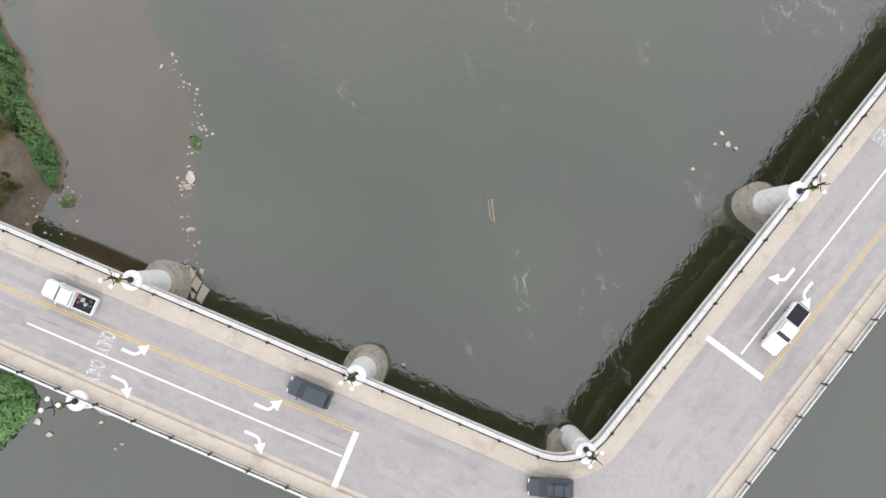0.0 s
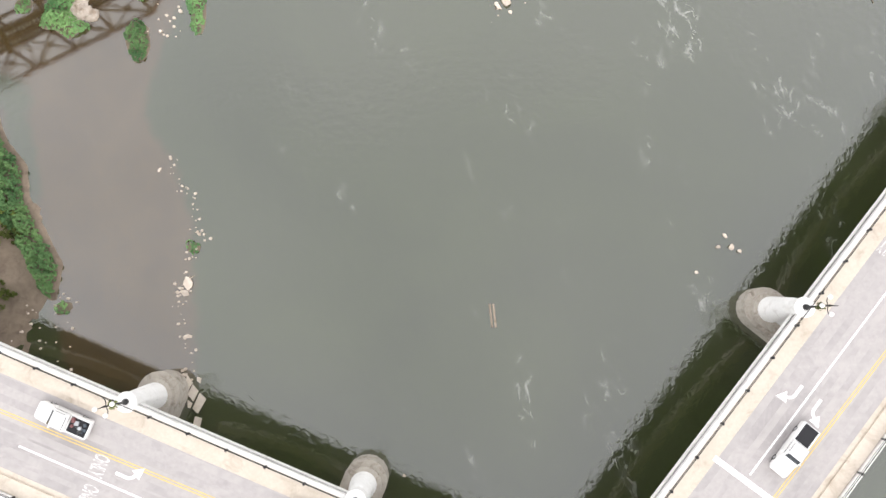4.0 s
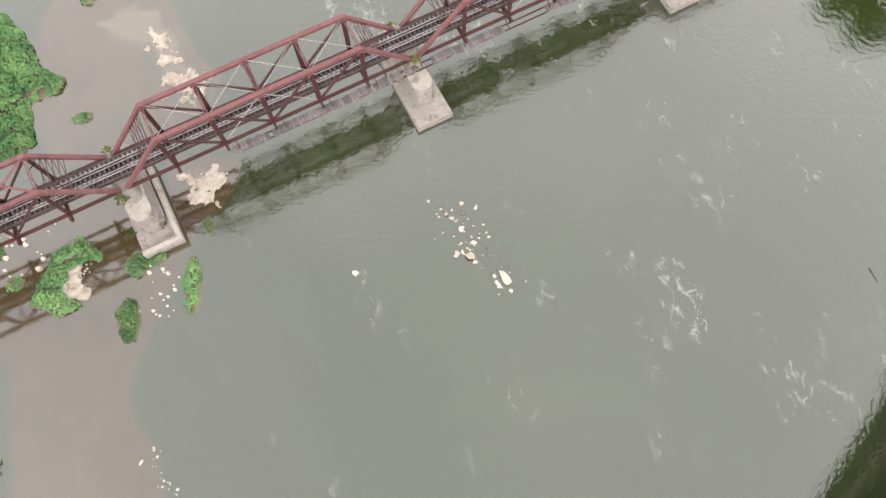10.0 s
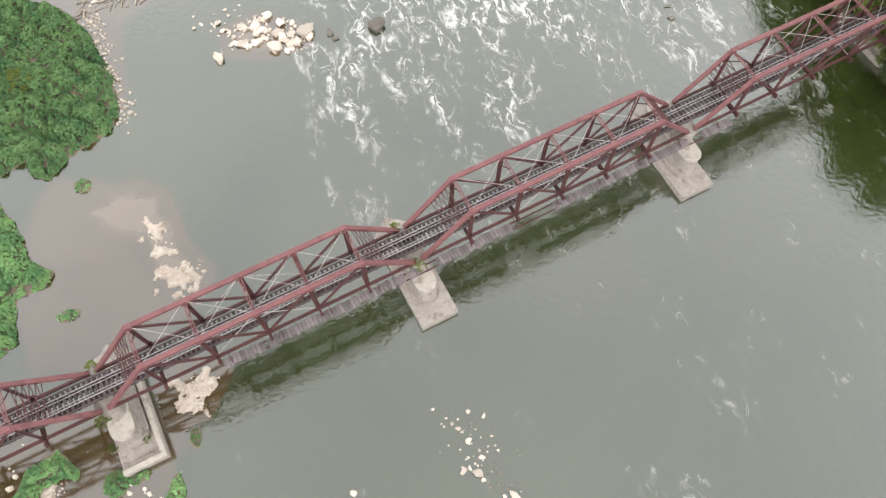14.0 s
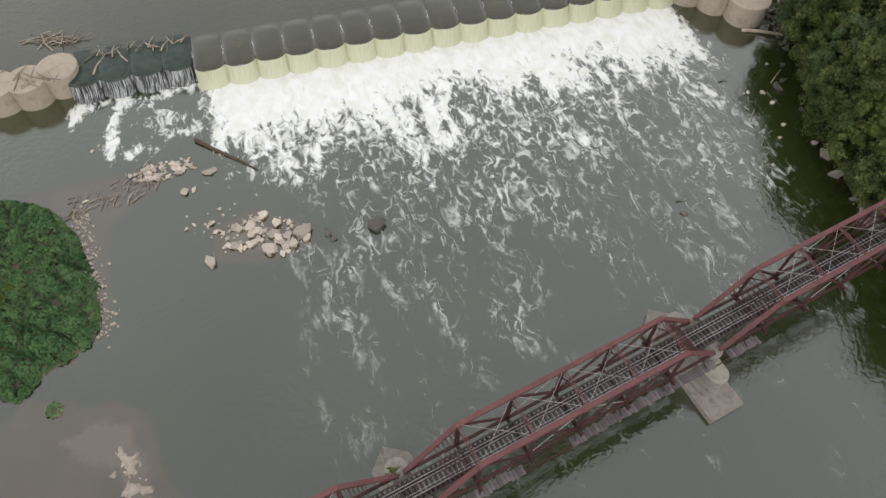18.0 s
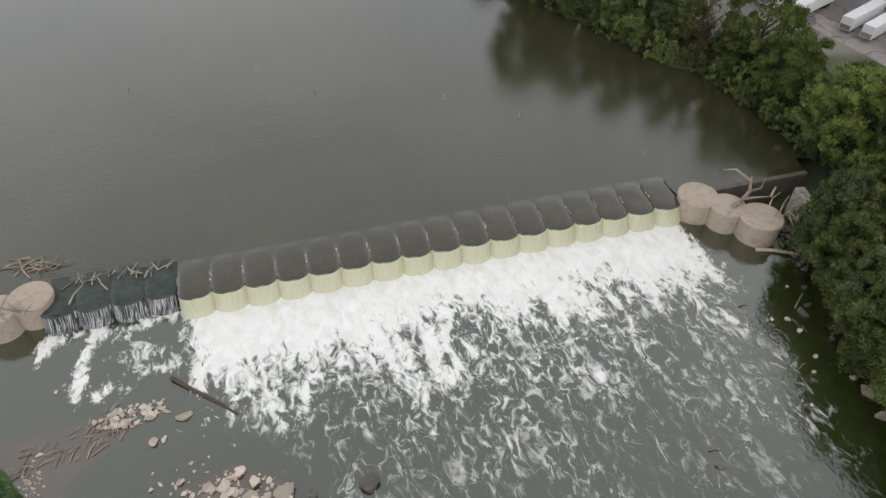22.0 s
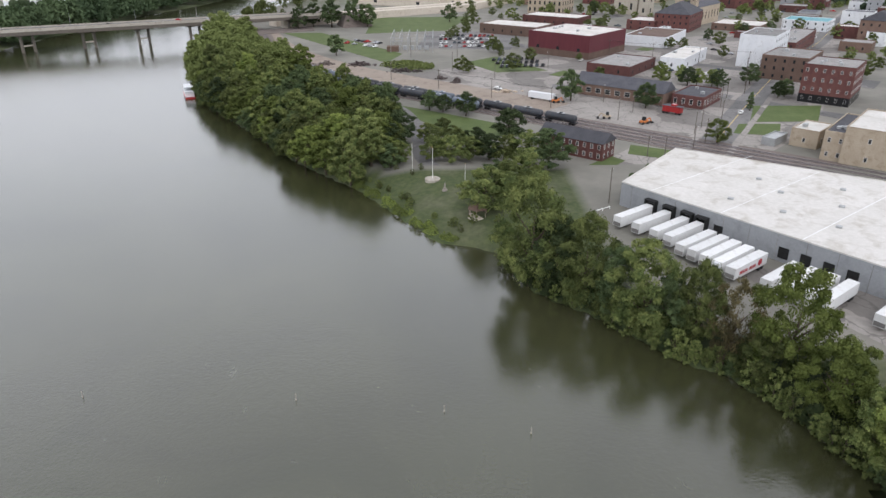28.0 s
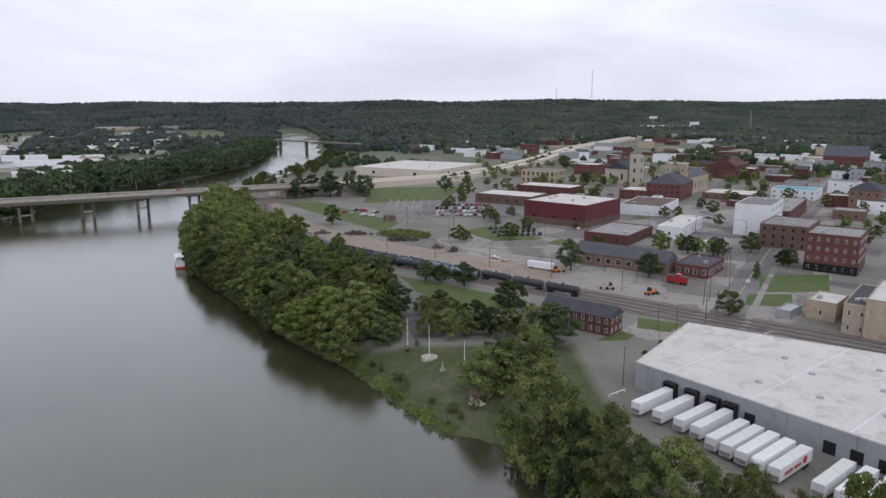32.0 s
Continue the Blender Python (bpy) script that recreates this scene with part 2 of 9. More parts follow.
    return finish(m, n, l, col, rough, 0.0, height, ripple[1], ripple[2], ior)


def falling_material(name, a, b, lo=0.25, hi=0.78):
    """A sheet of falling water with streaks down the fall."""
    m, n, l = material(name)
    mp = n.new("ShaderNodeMapping")
    mp.inputs["Scale"].default_value = (8.0, 0.8, 0.12)
    l.new(n.new("ShaderNodeTexCoord").outputs["Object"], mp.inputs["Vector"])
    s = noise_tex(n, l, mp.outputs[0], 1.0, 6.0, 0.6)
    return finish(m, n, l, mixc(n, l, ramp(n, l, s, lo, hi), a, b), 0.35, 0.0, s, 0.4, 0.08)


DEEP = (0.0195, 0.0268, 0.0062)
M_RIVER = water_material("river_water", DEEP, (0.078, 0.055, 0.022), 2.52, (1.3, 0.26, 0.16, 0.08), (0.95, 0.95, 0.91))
M_POOL = water_material("pool_water", (0.031, 0.033, 0.014), (0.06, 0.05, 0.028), 1.88, (1.6, 0.5, 0.08, 0.13), (0.7, 0.7, 0.66))
M_FALL = falling_material("falling_water", (0.48, 0.48, 0.30), (0.70, 0.70, 0.53))
M_FALL_DARK = falling_material("thin_falling_water", (0.03, 0.03, 0.027), (0.80, 0.81, 0.80), 0.47, 0.66)
M_SPRAY = surface("white_water", (0.82, 0.83, 0.82), (0.95, 0.95, 0.94), rough=0.6, fine=1.8, coarse=0.5, bump=0.8)
M_CRESTWATER = water_material("crest_water", (0.038, 0.039, 0.019), (0.058, 0.055, 0.027), 1.9, (1.0, 0.15, 0.08, 0.06), (0.7, 0.7, 0.66))
M_WETTOP = surface("algae_dark_wet_concrete", (0.032, 0.046, 0.038), (0.066, 0.084, 0.070), (0.025, 0.03, 0.024), rough=0.3, fine=1.0, coarse=0.3, bump=0.2)
M_ASPHALT = surface("worn_asphalt", (0.335, 0.315, 0.305), (0.41, 0.385, 0.37), (0.28, 0.265, 0.26), rough=0.9, fine=2.0, coarse=0.06, bump=0.15, stretch=(1, 1, 1))
M_TRACKWEAR = surface("tyre_worn_asphalt", (0.315, 0.298, 0.29), (0.38, 0.358, 0.345), (0.40, 0.375, 0.36), rough=0.85, fine=1.2, coarse=0.15, bump=0.1, stain_at=(0.45, 0.62))
M_CONCRETE = surface("pale_concrete", (0.50, 0.44, 0.36), (0.58, 0.52, 0.44), (0.40, 0.34, 0.27), rough=0.9, fine=3.0, coarse=0.2, bump=0.2)
M_PARAPET = surface("white_painted_concrete", (0.74, 0.73, 0.70), (0.82, 0.81, 0.78), (0.6, 0.58, 0.54), rough=0.8, fine=4.0, coarse=0.4, bump=0.15)
M_PIER = surface("stained_concrete", (0.36, 0.33, 0.28), (0.46, 0.42, 0.36), (0.20, 0.17, 0.13), rough=0.92, fine=2.5, coarse=0.35, bump=0.35)
M_STONEPIER = surface("weathered_pier_concrete", (0.26, 0.225, 0.19), (0.36, 0.33, 0.295), (0.13, 0.10, 0.075), rough=0.92, fine=1.8, coarse=0.42, bump=0.4, stain_at=(0.53, 0.74))
M_BLACK = surface("black_iron", (0.02, 0.02, 0.02), (0.04, 0.04, 0.04), rough=0.5, metal=0.5, fine=8, coarse=1)
M_WHITEPAINT = surface("road_white_paint", (0.72, 0.72, 0.70), (0.8, 0.8, 0.78), (0.5, 0.5, 0.5), rough=0.8, fine=3.0, coarse=0.8, bump=0.05)
M_WORNPAINT = surface("worn_road_paint", (0.60, 0.59, 0.57), (0.72, 0.71, 0.69), (0.40, 0.38, 0.37), rough=0.85, fine=3.0, coarse=1.4, bump=0.05, stain_at=(0.42, 0.56))
M_YELLOWPAINT = surface("road_yellow_paint", (0.62, 0.44, 0.12), (0.68, 0.50, 0.18), (0.45, 0.36, 0.2), rough=0.8, fine=3.0, coarse=0.8, bump=0.05)
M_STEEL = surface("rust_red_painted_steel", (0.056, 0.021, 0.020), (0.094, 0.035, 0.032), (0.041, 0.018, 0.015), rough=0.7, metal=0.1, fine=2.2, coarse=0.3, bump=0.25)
# a paler red for top chords, end posts and top struts
M_STEELTOP = surface("paler_red_painted_steel", (0.142, 0.055, 0.055), (0.192, 0.081, 0.078), (0.100, 0.040, 0.038), rough=0.7, fine=2.2, coarse=0.3, bump=0.2)
M_BRACE = surface("pale_brace_rod", (0.34, 0.29, 0.27), (0.46, 0.41, 0.38), rough=0.6, metal=0.3, fine=4, coarse=0.6)
M_RAIL = surface("steel_rail", (0.34, 0.31, 0.31), (0.45, 0.42, 0.42), rough=0.4, metal=0.6, fine=6, coarse=0.8)
M_TIE = surface("dark_timber_tie", (0.055, 0.042, 0.040), (0.10, 0.08, 0.075), rough=0.9, fine=4, coarse=0.5, bump=0.4, vary=0.35)
M_PLANK = surface("grey_weathered_plank", (0.13, 0.11, 0.11), (0.20, 0.17, 0.17), rough=0.9, fine=3, coarse=0.5, bump=0.4, vary=0.3)
M_WOOD = surface("bleached_driftwood", (0.30, 0.24, 0.18), (0.45, 0.38, 0.30), (0.16, 0.11, 0.08), rough=0.9, fine=5, coarse=0.8, bump=0.5, vary=0.45)
M_BARK = surface("brown_bark", (0.07, 0.055, 0.04), (0.13, 0.10, 0.075), rough=0.95, fine=4, coarse=0.7, bump=0.6)
M_ROCK = surface("pale_sandstone", (0.47, 0.40, 0.325), (0.63, 0.555, 0.47), (0.34, 0.265, 0.20), rough=0.9, fine=2.0, coarse=0.6, bump=0.5, vary=0.3)
M_LEDGE = surface("pale_washed_sandstone", (0.34, 0.28, 0.22), (0.52, 0.46, 0.39), (0.24, 0.18, 0.125), rough=0.85, fine=1.6, coarse=0.5, bump=0.5)
M_DARKROCK = surface("wet_dark_rock", (0.10, 0.09, 0.075), (0.18, 0.16, 0.13), rough=0.6, fine=2.0, coarse=0.6, bump=0.5, vary=0.3)
M_CAP = surface("tan_concrete_cap", (0.42, 0.35, 0.27), (0.50, 0.43, 0.34), (0.33, 0.27, 0.2), rough=0.9, fine=1.5, coarse=0.3, bump=0.25)
M_MUD = surface("gravel_mud", (0.16, 0.125, 0.09), (0.24, 0.19, 0.14), (0.12, 0.09, 0.065), rough=0.9, fine=1.6, coarse=0.3, bump=0.5)
M_LEAF = leaf_material("tree_leaves", (0.040, 0.061, 0.019), (0.154, 0.184, 0.060), (0.196, 0.218, 0.072))
M_LEAF_DARK = leaf_material("dark_tree_leaves", (0.034, 0.055, 0.024), (0.100, 0.130, 0.054))
# a slight blue haze tint is mixed into this leaf colour
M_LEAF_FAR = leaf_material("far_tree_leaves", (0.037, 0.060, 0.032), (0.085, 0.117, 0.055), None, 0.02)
# distance haze painted into the leaves: bluer and paler than the nearer ridge
M_LEAF_HAZED = leaf_material("hazed_hill_leaves", (0.040, 0.058, 0.058), (0.084, 0.107, 0.100), (0.116, 0.136, 0.114), 0.006)
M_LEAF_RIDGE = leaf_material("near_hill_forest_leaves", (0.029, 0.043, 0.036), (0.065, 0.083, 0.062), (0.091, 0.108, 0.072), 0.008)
M_LEAF_BRIGHT = leaf_material("yellow_green_leaves", (0.074, 0.104, 0.024), (0.185, 0.218, 0.058))
M_LEAF_DRY = leaf_material("browning_leaves", (0.065, 0.062, 0.028), (0.15, 0.12, 0.056))
M_PLANT = leaf_material("low_green_plants", (0.057, 0.132, 0.053), (0.150, 0.286, 0.112), (0.186, 0.306, 0.112), 0.35)

# ---- mesh helpers ----


class Form:
    """Collects faces for one mesh object."""

    def __init__(self):
        self.v, self.f = [], []

    def add(self, verts, faces):
        k = len(self.v)
        self.v += [tuple(p) for p in verts]
        self.f += [tuple(k + i for i in q) for q in faces]
        return self

    def prism(self, outline, z0, z1, scale=1.0):
        """A closed upright prism on an outline of (x, y); the top may be scaled about its middle."""
        n = len(outline)
        cx, cy = sum(p[0] for p in outline) / n, sum(p[1] for p in outline) / n
        top = [(cx + (x - cx) * scale, cy + (y - cy) * scale, z1) for x, y in outline]
        return self.add([(x, y, z0) for x, y in outline] + top,
                        [tuple(range(n - 1, -1, -1)), tuple(range(n, 2 * n))] + [(i, (i + 1) % n, n + (i + 1) % n, n + i) for i in range(n)])

    def box(self, cx, cy, z0, sx, sy, sz, turn=0.0, bevel=0.0):
        c, s = math.cos(turn), math.sin(turn)
        hx, hy = sx / 2, sy / 2
        flat = lambda dx, dy: [(cx + c * x - s * y, cy + s * x + c * y) for x, y in ((-dx, -dy), (dx, -dy), (dx, dy), (-dx, dy))]
        if bevel <= 0:
            return self.prism(flat(hx, hy), z0, z0 + sz)
        b = bevel
        rings = [[(x, y, z0) for x, y in flat(hx, hy)], [(x, y, z0 + sz - b) for x, y in flat(hx, hy)], [(x, y, z0 + sz) for x, y in flat(hx - b, hy - b)]]
        faces = [(3, 2, 1, 0), (8, 9, 10, 11)]
        for r in (0, 4):
            faces += [(r + i, r + (i + 1) % 4, r + 4 + (i + 1) % 4, r + 4 + i) for i in range(4)]
        return self.add(sum(rings, []), faces)

    def beam(self, p, q, w, h, up=(0, 0, 1)):
        """A square bar from p to q, w across and h high."""
        p, q = Vector(p), Vector(q)
        a = (q - p).normalized()
        side = a.cross(Vector(up))
        if side.length < 1e-4:
            side = a.cross(Vector((1, 0, 0)))
        side = side.normalized() * w / 2
        top = side.cross(a).normalized() * h / 2
        ring = [-side - top, side - top, side + top, -side + top]
        return self.add([p + r for r in ring] + [q + r for r in ring], [(3, 2, 1, 0), (4, 5, 6, 7)] + [(i, (i + 1) % 4, 4 + (i + 1) % 4, 4 + i) for i in range(4)])

    def tube(self, points, radii, sides=8):
        """A round tube through points with a radius at each."""
        points = [Vector(p) for p in points]
        k, ref = len(self.v), Vector((0.13, 0.21, 0.97))
        for i, (p, r) in enumerate(zip(points, radii)):
            a = (points[min(i + 1, len(points) - 1)] - points[max(i - 1, 0)]).normalized()
            s = a.cross(ref if abs(a.dot(ref)) < 0.95 else Vector((1, 0, 0))).normalized()
            t = a.cross(s)
            self.v += [tuple(p + r * (math.cos(u) * s + math.sin(u) * t)) for u in (2 * math.pi * j / sides for j in range(sides))]
        for i in range(len(points) - 1):
            for j in range(sides):
                self.f.append((k + i * sides + j, k + i * sides + (j + 1) % sides, k + (i + 1) * sides + (j + 1) % sides, k + (i + 1) * sides + j))
        self.f.append(tuple(k + j for j in range(sides - 1, -1, -1)))
        e = k + (len(points) - 1) * sides
        self.f.append(tuple(e + j for j in range(sides)))
        return self

    def lathe(self, cx, cy, profile, sides=12):
        """Turned about an upright axis: profile of (radius, z) from bottom to top."""
        k = len(self.v)
        for r, z in profile:
            self.v += [(cx + r * math.cos(2 * math.pi * j / sides), cy + r * math.sin(2 * math.pi * j / sides), z) for j in range(sides)]
        for i in range(len(profile) - 1):
            for j in range(sides):
                self.f.append((k + i * sides + j, k + i * sides + (j + 1) % sides, k + (i + 1) * sides + (j + 1) % sides, k + (i + 1) * sides + j))
        self.f.append(tuple(k + j for j in range(sides - 1, -1, -1)))
        e = k + (len(profile) - 1) * sides
        self.f.append(tuple(e + j for j in range(sides)))
        return self

    def mesh(self, name, mat, smooth=False):
        me = bpy.data.meshes.new(name)
        me.from_pydata(self.v, [], self.f)
        if mat:
            me.materials.append(mat)
        if smooth:
            me.polygons.foreach_set("use_smooth", [True] * len(me.polygons))
        me.update()
        return me


def part(name, form, mat, parent=None, label="", smooth=False):
    """One mesh object under a thing or under a part."""
    ob = new(name, form if isinstance(form, bpy.types.Mesh) else form.mesh(name, mat, smooth))
    ob.parent = parent
    return tagged(ob, label)


def thing(name, label, category, at=(0, 0, 0), turn=0.0, group="", kind=""):
    """An Empty at the base of a thing, which parents its parts."""
    ob = new(name)
    ob.empty_display_size = 0.2
    ob.matrix_basis = pose(*at, 0, 0, turn)
    return tagged(ob, label, category, group, kind)


def solid(name, form, mat, label, category, kind="", smooth=False, at=(0, 0, 0), turn=0.0, group=""):
    """A thing of one mesh."""
    ob = new(name, form if isinstance(form, bpy.types.Mesh) else form.mesh(name, mat, smooth))
    ob.matrix_basis = pose(*at, 0, 0, turn)
    return tagged(ob, label, category, group, kind)


def line_x(line, y):
    """The x of a bank line, given as (x, y) with rising y, at y."""
    return float(np.interp(y, [p[1] for p in line], [p[0] for p in line]))


def fbm(x, y, z=0.0, scale=1.0, octaves=4):
    return noise.fractal(Vector((x * scale, y * scale, z)), 1.0, 2.0, octaves)


def inside(x, y, poly):
    hit, j = False, len(poly) - 1
    for i in range(len(poly)):
        (xi, yi), (xj, yj) = poly[i], poly[j]
        if (yi > y) != (yj > y) and x < (xj - xi) * (y - yi) / (yj - yi) + xi:
            hit = not hit
        j = i
    return hit


def edge_distance(x, y, poly, closed=True):
    best = 1e9
    for i in range(len(poly) if closed else len(poly) - 1):
        (ax, ay), (bx, by) = poly[i], poly[(i + 1) % len(poly)]
        dx, dy = bx - ax, by - ay
        t = max(0.0, min(1.0, ((x - ax) * dx + (y - ay) * dy) / (dx * dx + dy * dy)))
        best = min(best, math.hypot(x - ax - t * dx, y - ay - t * dy))
    return best


# ---- plan: banks, levels, dam line ----
POOL, TOWN = 3.4, 8.5
RIGHT_BANK = [(66, -700), (66, 60), (66, 100), (62, 118), (59, 128), (57.5, 140), (58, 150), (61, 163), (71.5, 174), (66.5, 184), (63.5, 194), (58, 207), (52, 216), (44.5, 221), (37.5, 231), (29.5, 241), (19, 250), (13, 264), (12, 274), (-5, 280), (-17, 300),
              (-33, 325), (-58, 354), (-84, 394), (-120, 447), (-148, 518), (-171, 605), (-198, 820), (-176, 1000), (-176, 1180), (-205, 1380), (-240, 1550), (-300, 1900), (-420, 2400), (-590, 2800), (-1700, 5200)]
LEFT_BANK = [(-95, -700), (-82, -60), (-58, 0), (-54, 10), (-52, 25), (-56, 36), (-70, 60), (-98, 90), (-130, 140), (-170, 220), (-250, 400), (-318, 560),
             (-322, 680), (-307, 783), (-300, 868), (-285, 928), (-263, 1030), (-268, 1142), (-292, 1312), (-326, 1549), (-387, 1902), (-500, 2400), (-591, 2800), (-1701, 5200)]
DAM_A, DAM_B = Vector((-44.43, 149.06, 0)), Vector((39.17, 171.46, 0))
DAM_DIR = (DAM_B - DAM_A).normalized()
DAM_OUT = Vector((DAM_DIR.y, -DAM_DIR.x, 0))


def dam_frame(x, y):
    """Metres along the dam and metres downstream of it."""
    d = Vector((x, y, 0)) - DAM_A
    return d.dot(DAM_DIR), d.dot(DAM_OUT)


def dam_point(s, d, z):
    p = DAM_A + DAM_DIR * s + DAM_OUT * d
    return (p.x, p.y, z)


def hill(x, y):
    """The wooded hills round the valley."""
    far = max(0.0, y - 1500)
    ridge = min(1.0, max(0.0, (y - 2300 + 0.22 * x) / 1200.0)) ** 1.2 * 100
    right = min(1.0, max(0.0, (x + 0.30 * y - 1500) / 900.0)) * 74 * min(1.0, far / 900.0)
    left = min(1.0, max(0.0, (-x - 1150 - 0.12 * (y - 1500)) / 700.0)) * 80 * min(1.0, max(0.0, (y - 1400) / 700))
    h = max(ridge, right, left)
    return h * (0.86 + 0.24 * fbm(x, y, 0, 1 / 900, 4)) if h > 0.01 else 0.0


def ground_z(x, y):
    r, lft = x - line_x(RIGHT_BANK, y), line_x(LEFT_BANK, y) - x
    d = max(r, lft)
    level = POOL if dam_frame(x, y)[1] < -10 else 0.0
    if d < 0:
        return level - min(2.5, 0.3 - d * 0.22)
    top = TOWN if r > lft else 6.0
    if r > lft and 255 < y < 335:
        # the grassy point: a low shelving shore
        rise = min(1.0, d / 26.0)
        return level + (top - level) * rise + 0.15
    rise = min(1.0, d / 9.0)
    rise = rise * rise * (3 - 2 * rise)
    return level - 0.3 + (top - level + 0.3) * rise + hill(x, y)


def lines(near0, near1, step, lo, hi, grow=1.16):
    out = list(np.arange(near0, near1 + 0.01, step))
    s = step
    while out[-1] < hi:
        s *= grow
        out.append(out[-1] + s)
    s = step
    while out[0] > lo:
        s *= grow
        out.insert(0, out[0] - s)
    return out


def grid_mesh(name, xs, ys, zf, mat, keep=None):
    nx = len(xs)
    me = bpy.data.meshes.new(name)
    v = [(x, y, zf(x, y)) for y in ys for x in xs]
    f = [(j * nx + i, j * nx + i + 1, (j + 1) * nx + i + 1, (j + 1) * nx + i) for j in range(len(ys) - 1) for i in range(nx - 1)
         if keep is None or keep((xs[i] + xs[i + 1]) / 2, (ys[j] + ys[j + 1]) / 2)]
    me.from_pydata(v, [], f)
    me.materials.append(mat)
    me.polygons.foreach_set("use_smooth", [True] * len(me.polygons))
    me.update()
    return me


# ---- ground ----
def ground_material():
    m, n, l = material("river_valley_ground")
    tc = n.new("ShaderNodeTexCoord").outputs["Object"]
    f, c = noise_tex(n, l, tc, 0.6, 6.0), noise_tex(n, l, tc, 0.035, 5.0, 0.6)
    grass = mixc(n, l, ramp(n, l, f, 0.3, 0.7), (0.042, 0.062, 0.020), (0.082, 0.098, 0.036))
    dirt = mixc(n, l, f, (0.20, 0.165, 0.13), (0.30, 0.26, 0.215))
    paved = n.new("ShaderNodeAttribute")
    paved.attribute_name = "paved"
    pave = mixc(n, l, ramp(n, l, c, 0.35, 0.65), (0.20, 0.185, 0.17), (0.28, 0.26, 0.235))
    col = mixc(n, l, ramp(n, l, c, 0.5, 0.62), grass, mixc(n, l, 0.22, grass, dirt))
    col = mixc(n, l, paved.outputs["Fac"], col, pave)
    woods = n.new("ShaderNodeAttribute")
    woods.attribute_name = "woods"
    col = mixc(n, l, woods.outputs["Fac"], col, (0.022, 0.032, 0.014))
    return finish(m, n, l, col, 0.95, 0.0, f, 0.4, 0.2)


xs = lines(-150, 150, 4.0, -4900, 4900)
ys = lines(-60, 460, 4.0, -900, 4950)
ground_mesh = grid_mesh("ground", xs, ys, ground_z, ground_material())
paved = ground_mesh.attributes.new("paved", "FLOAT", "POINT")
marks = []
for y in ys:
    for x in xs:
        r = x - line_x(RIGHT_BANK, y)
        town = r > 14 and y > 215 and not (y < 330 and x < 42) and hill(x, y) < 1
        marks.append((0.75 if y < 900 else 0.3) if town else (0.2 if line_x(LEFT_BANK, y) - x > 60 and hill(x, y) < 1 else 0.0))
paved.data.foreach_set("value", marks)
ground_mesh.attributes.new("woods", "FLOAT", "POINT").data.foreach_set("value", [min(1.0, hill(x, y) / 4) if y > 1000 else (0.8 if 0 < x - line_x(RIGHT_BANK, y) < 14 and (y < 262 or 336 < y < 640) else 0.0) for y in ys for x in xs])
ground = new("ground", ground_mesh)
tagged(ground, "grass, packed earth and worn paving along the river valley", "ground", kind="structure")

# ---- water ----
SHOALS = [
    [(-52, 40), (-47, 12), (-44, 4), (-30, 2), (-30, 12), (-31, 22), (-34, 30), (-38, 36), (-36, 46), (-33, 52), (-32, 58), (-44, 62), (-62, 62), (-75, 50)],
    [(-56, 92), (-44, 91.5), (-38, 87), (-36, 81), (-32, 78.5), (-34, 74), (-40, 66), (-52, 66), (-58, 78)],
    [(-2.5, 63), (3.4, 61.5), (5.5, 57), (8.2, 50), (5.2, 49.5), (0.5, 55)],
    [(-60, 126), (-48, 130), (-46, 127), (-52, 119), (-48, 104), (-51, 98), (-60, 94), (-72, 122)],
    [(-36, 118), (-31, 121), (-25, 118), (-27, 115), (-34, 114)],
]
SUNKEN = [[(-52, 86.5), (-47.7, 89), (-44.3, 91.5), (-40.5, 90), (-38.6, 86.5), (-36, 82), (-32.5, 79), (-33.5, 75.5), (-38, 77), (-42, 83), (-46, 84.5)], [(-36, 66), (-32, 66.4), (-28.6, 66), (-30, 61), (-33.6, 59.6)], [(-35, 118.5), (-31, 121), (-24, 119), (-23, 116.6), (-28, 114.4), (-34, 114.6)]]
CURRENTS = [([(28, 74), (27, 56), (33, 48), (38, 42), (42, 35)], 9.0, 0.75), ([(33, 68), (46, 52), (46, 46)], 7.0, 0.5), ([(-21, 57), (-14, 47), (-19, 38), (-16, 30), (-5, 20)], 8.0, 0.5),
            ([(-13, 52), (-12, 44), (-13, 34)], 6.0, 0.4), ([(-7, 90), (-12, 86), (-14, 82)], 5.0, 0.8), ([(50, 98), (53, 86), (57, 74)], 6.0, 0.7), ([(28, 87), (28, 78)], 5.0, 0.6)]
RINGS = [([(-54, 132.8), (-56.4, 136.9), (-57.2, 141.0), (-55.6, 143.3), (-54, 143.7), (-51.6, 142.2), (-48, 141.6)], 1.3), ([(-42.2, 139.0), (-44.1, 137.6), (-48.1, 136.9), (-49, 138.5), (-52, 139.1), (-46, 140.2)], 1.5), ([(-48.4, 133.9), (-50.2, 134.6), (-52, 132.8), (-54, 132.8)], 1.2),
         ([(-62.9, 141.0), (-60, 143.6), (-57.5, 144.6), (-54, 144.8), (-51, 145.2), (-47.6, 147), (-45.5, 148)], 1.4)]
river_xs = [x * 1.0 for x in range(-132, 78)]
river_ys = [y * 1.0 for y in range(-72, 171)]
river_xs = [-600, -400, -250, -180, -150] + river_xs + [95, 120]
river_ys = [-600, -400, -280, -190, -130, -95] + river_ys


def below_dam(x, y):
    return dam_frame(x, y)[1] > -2.5


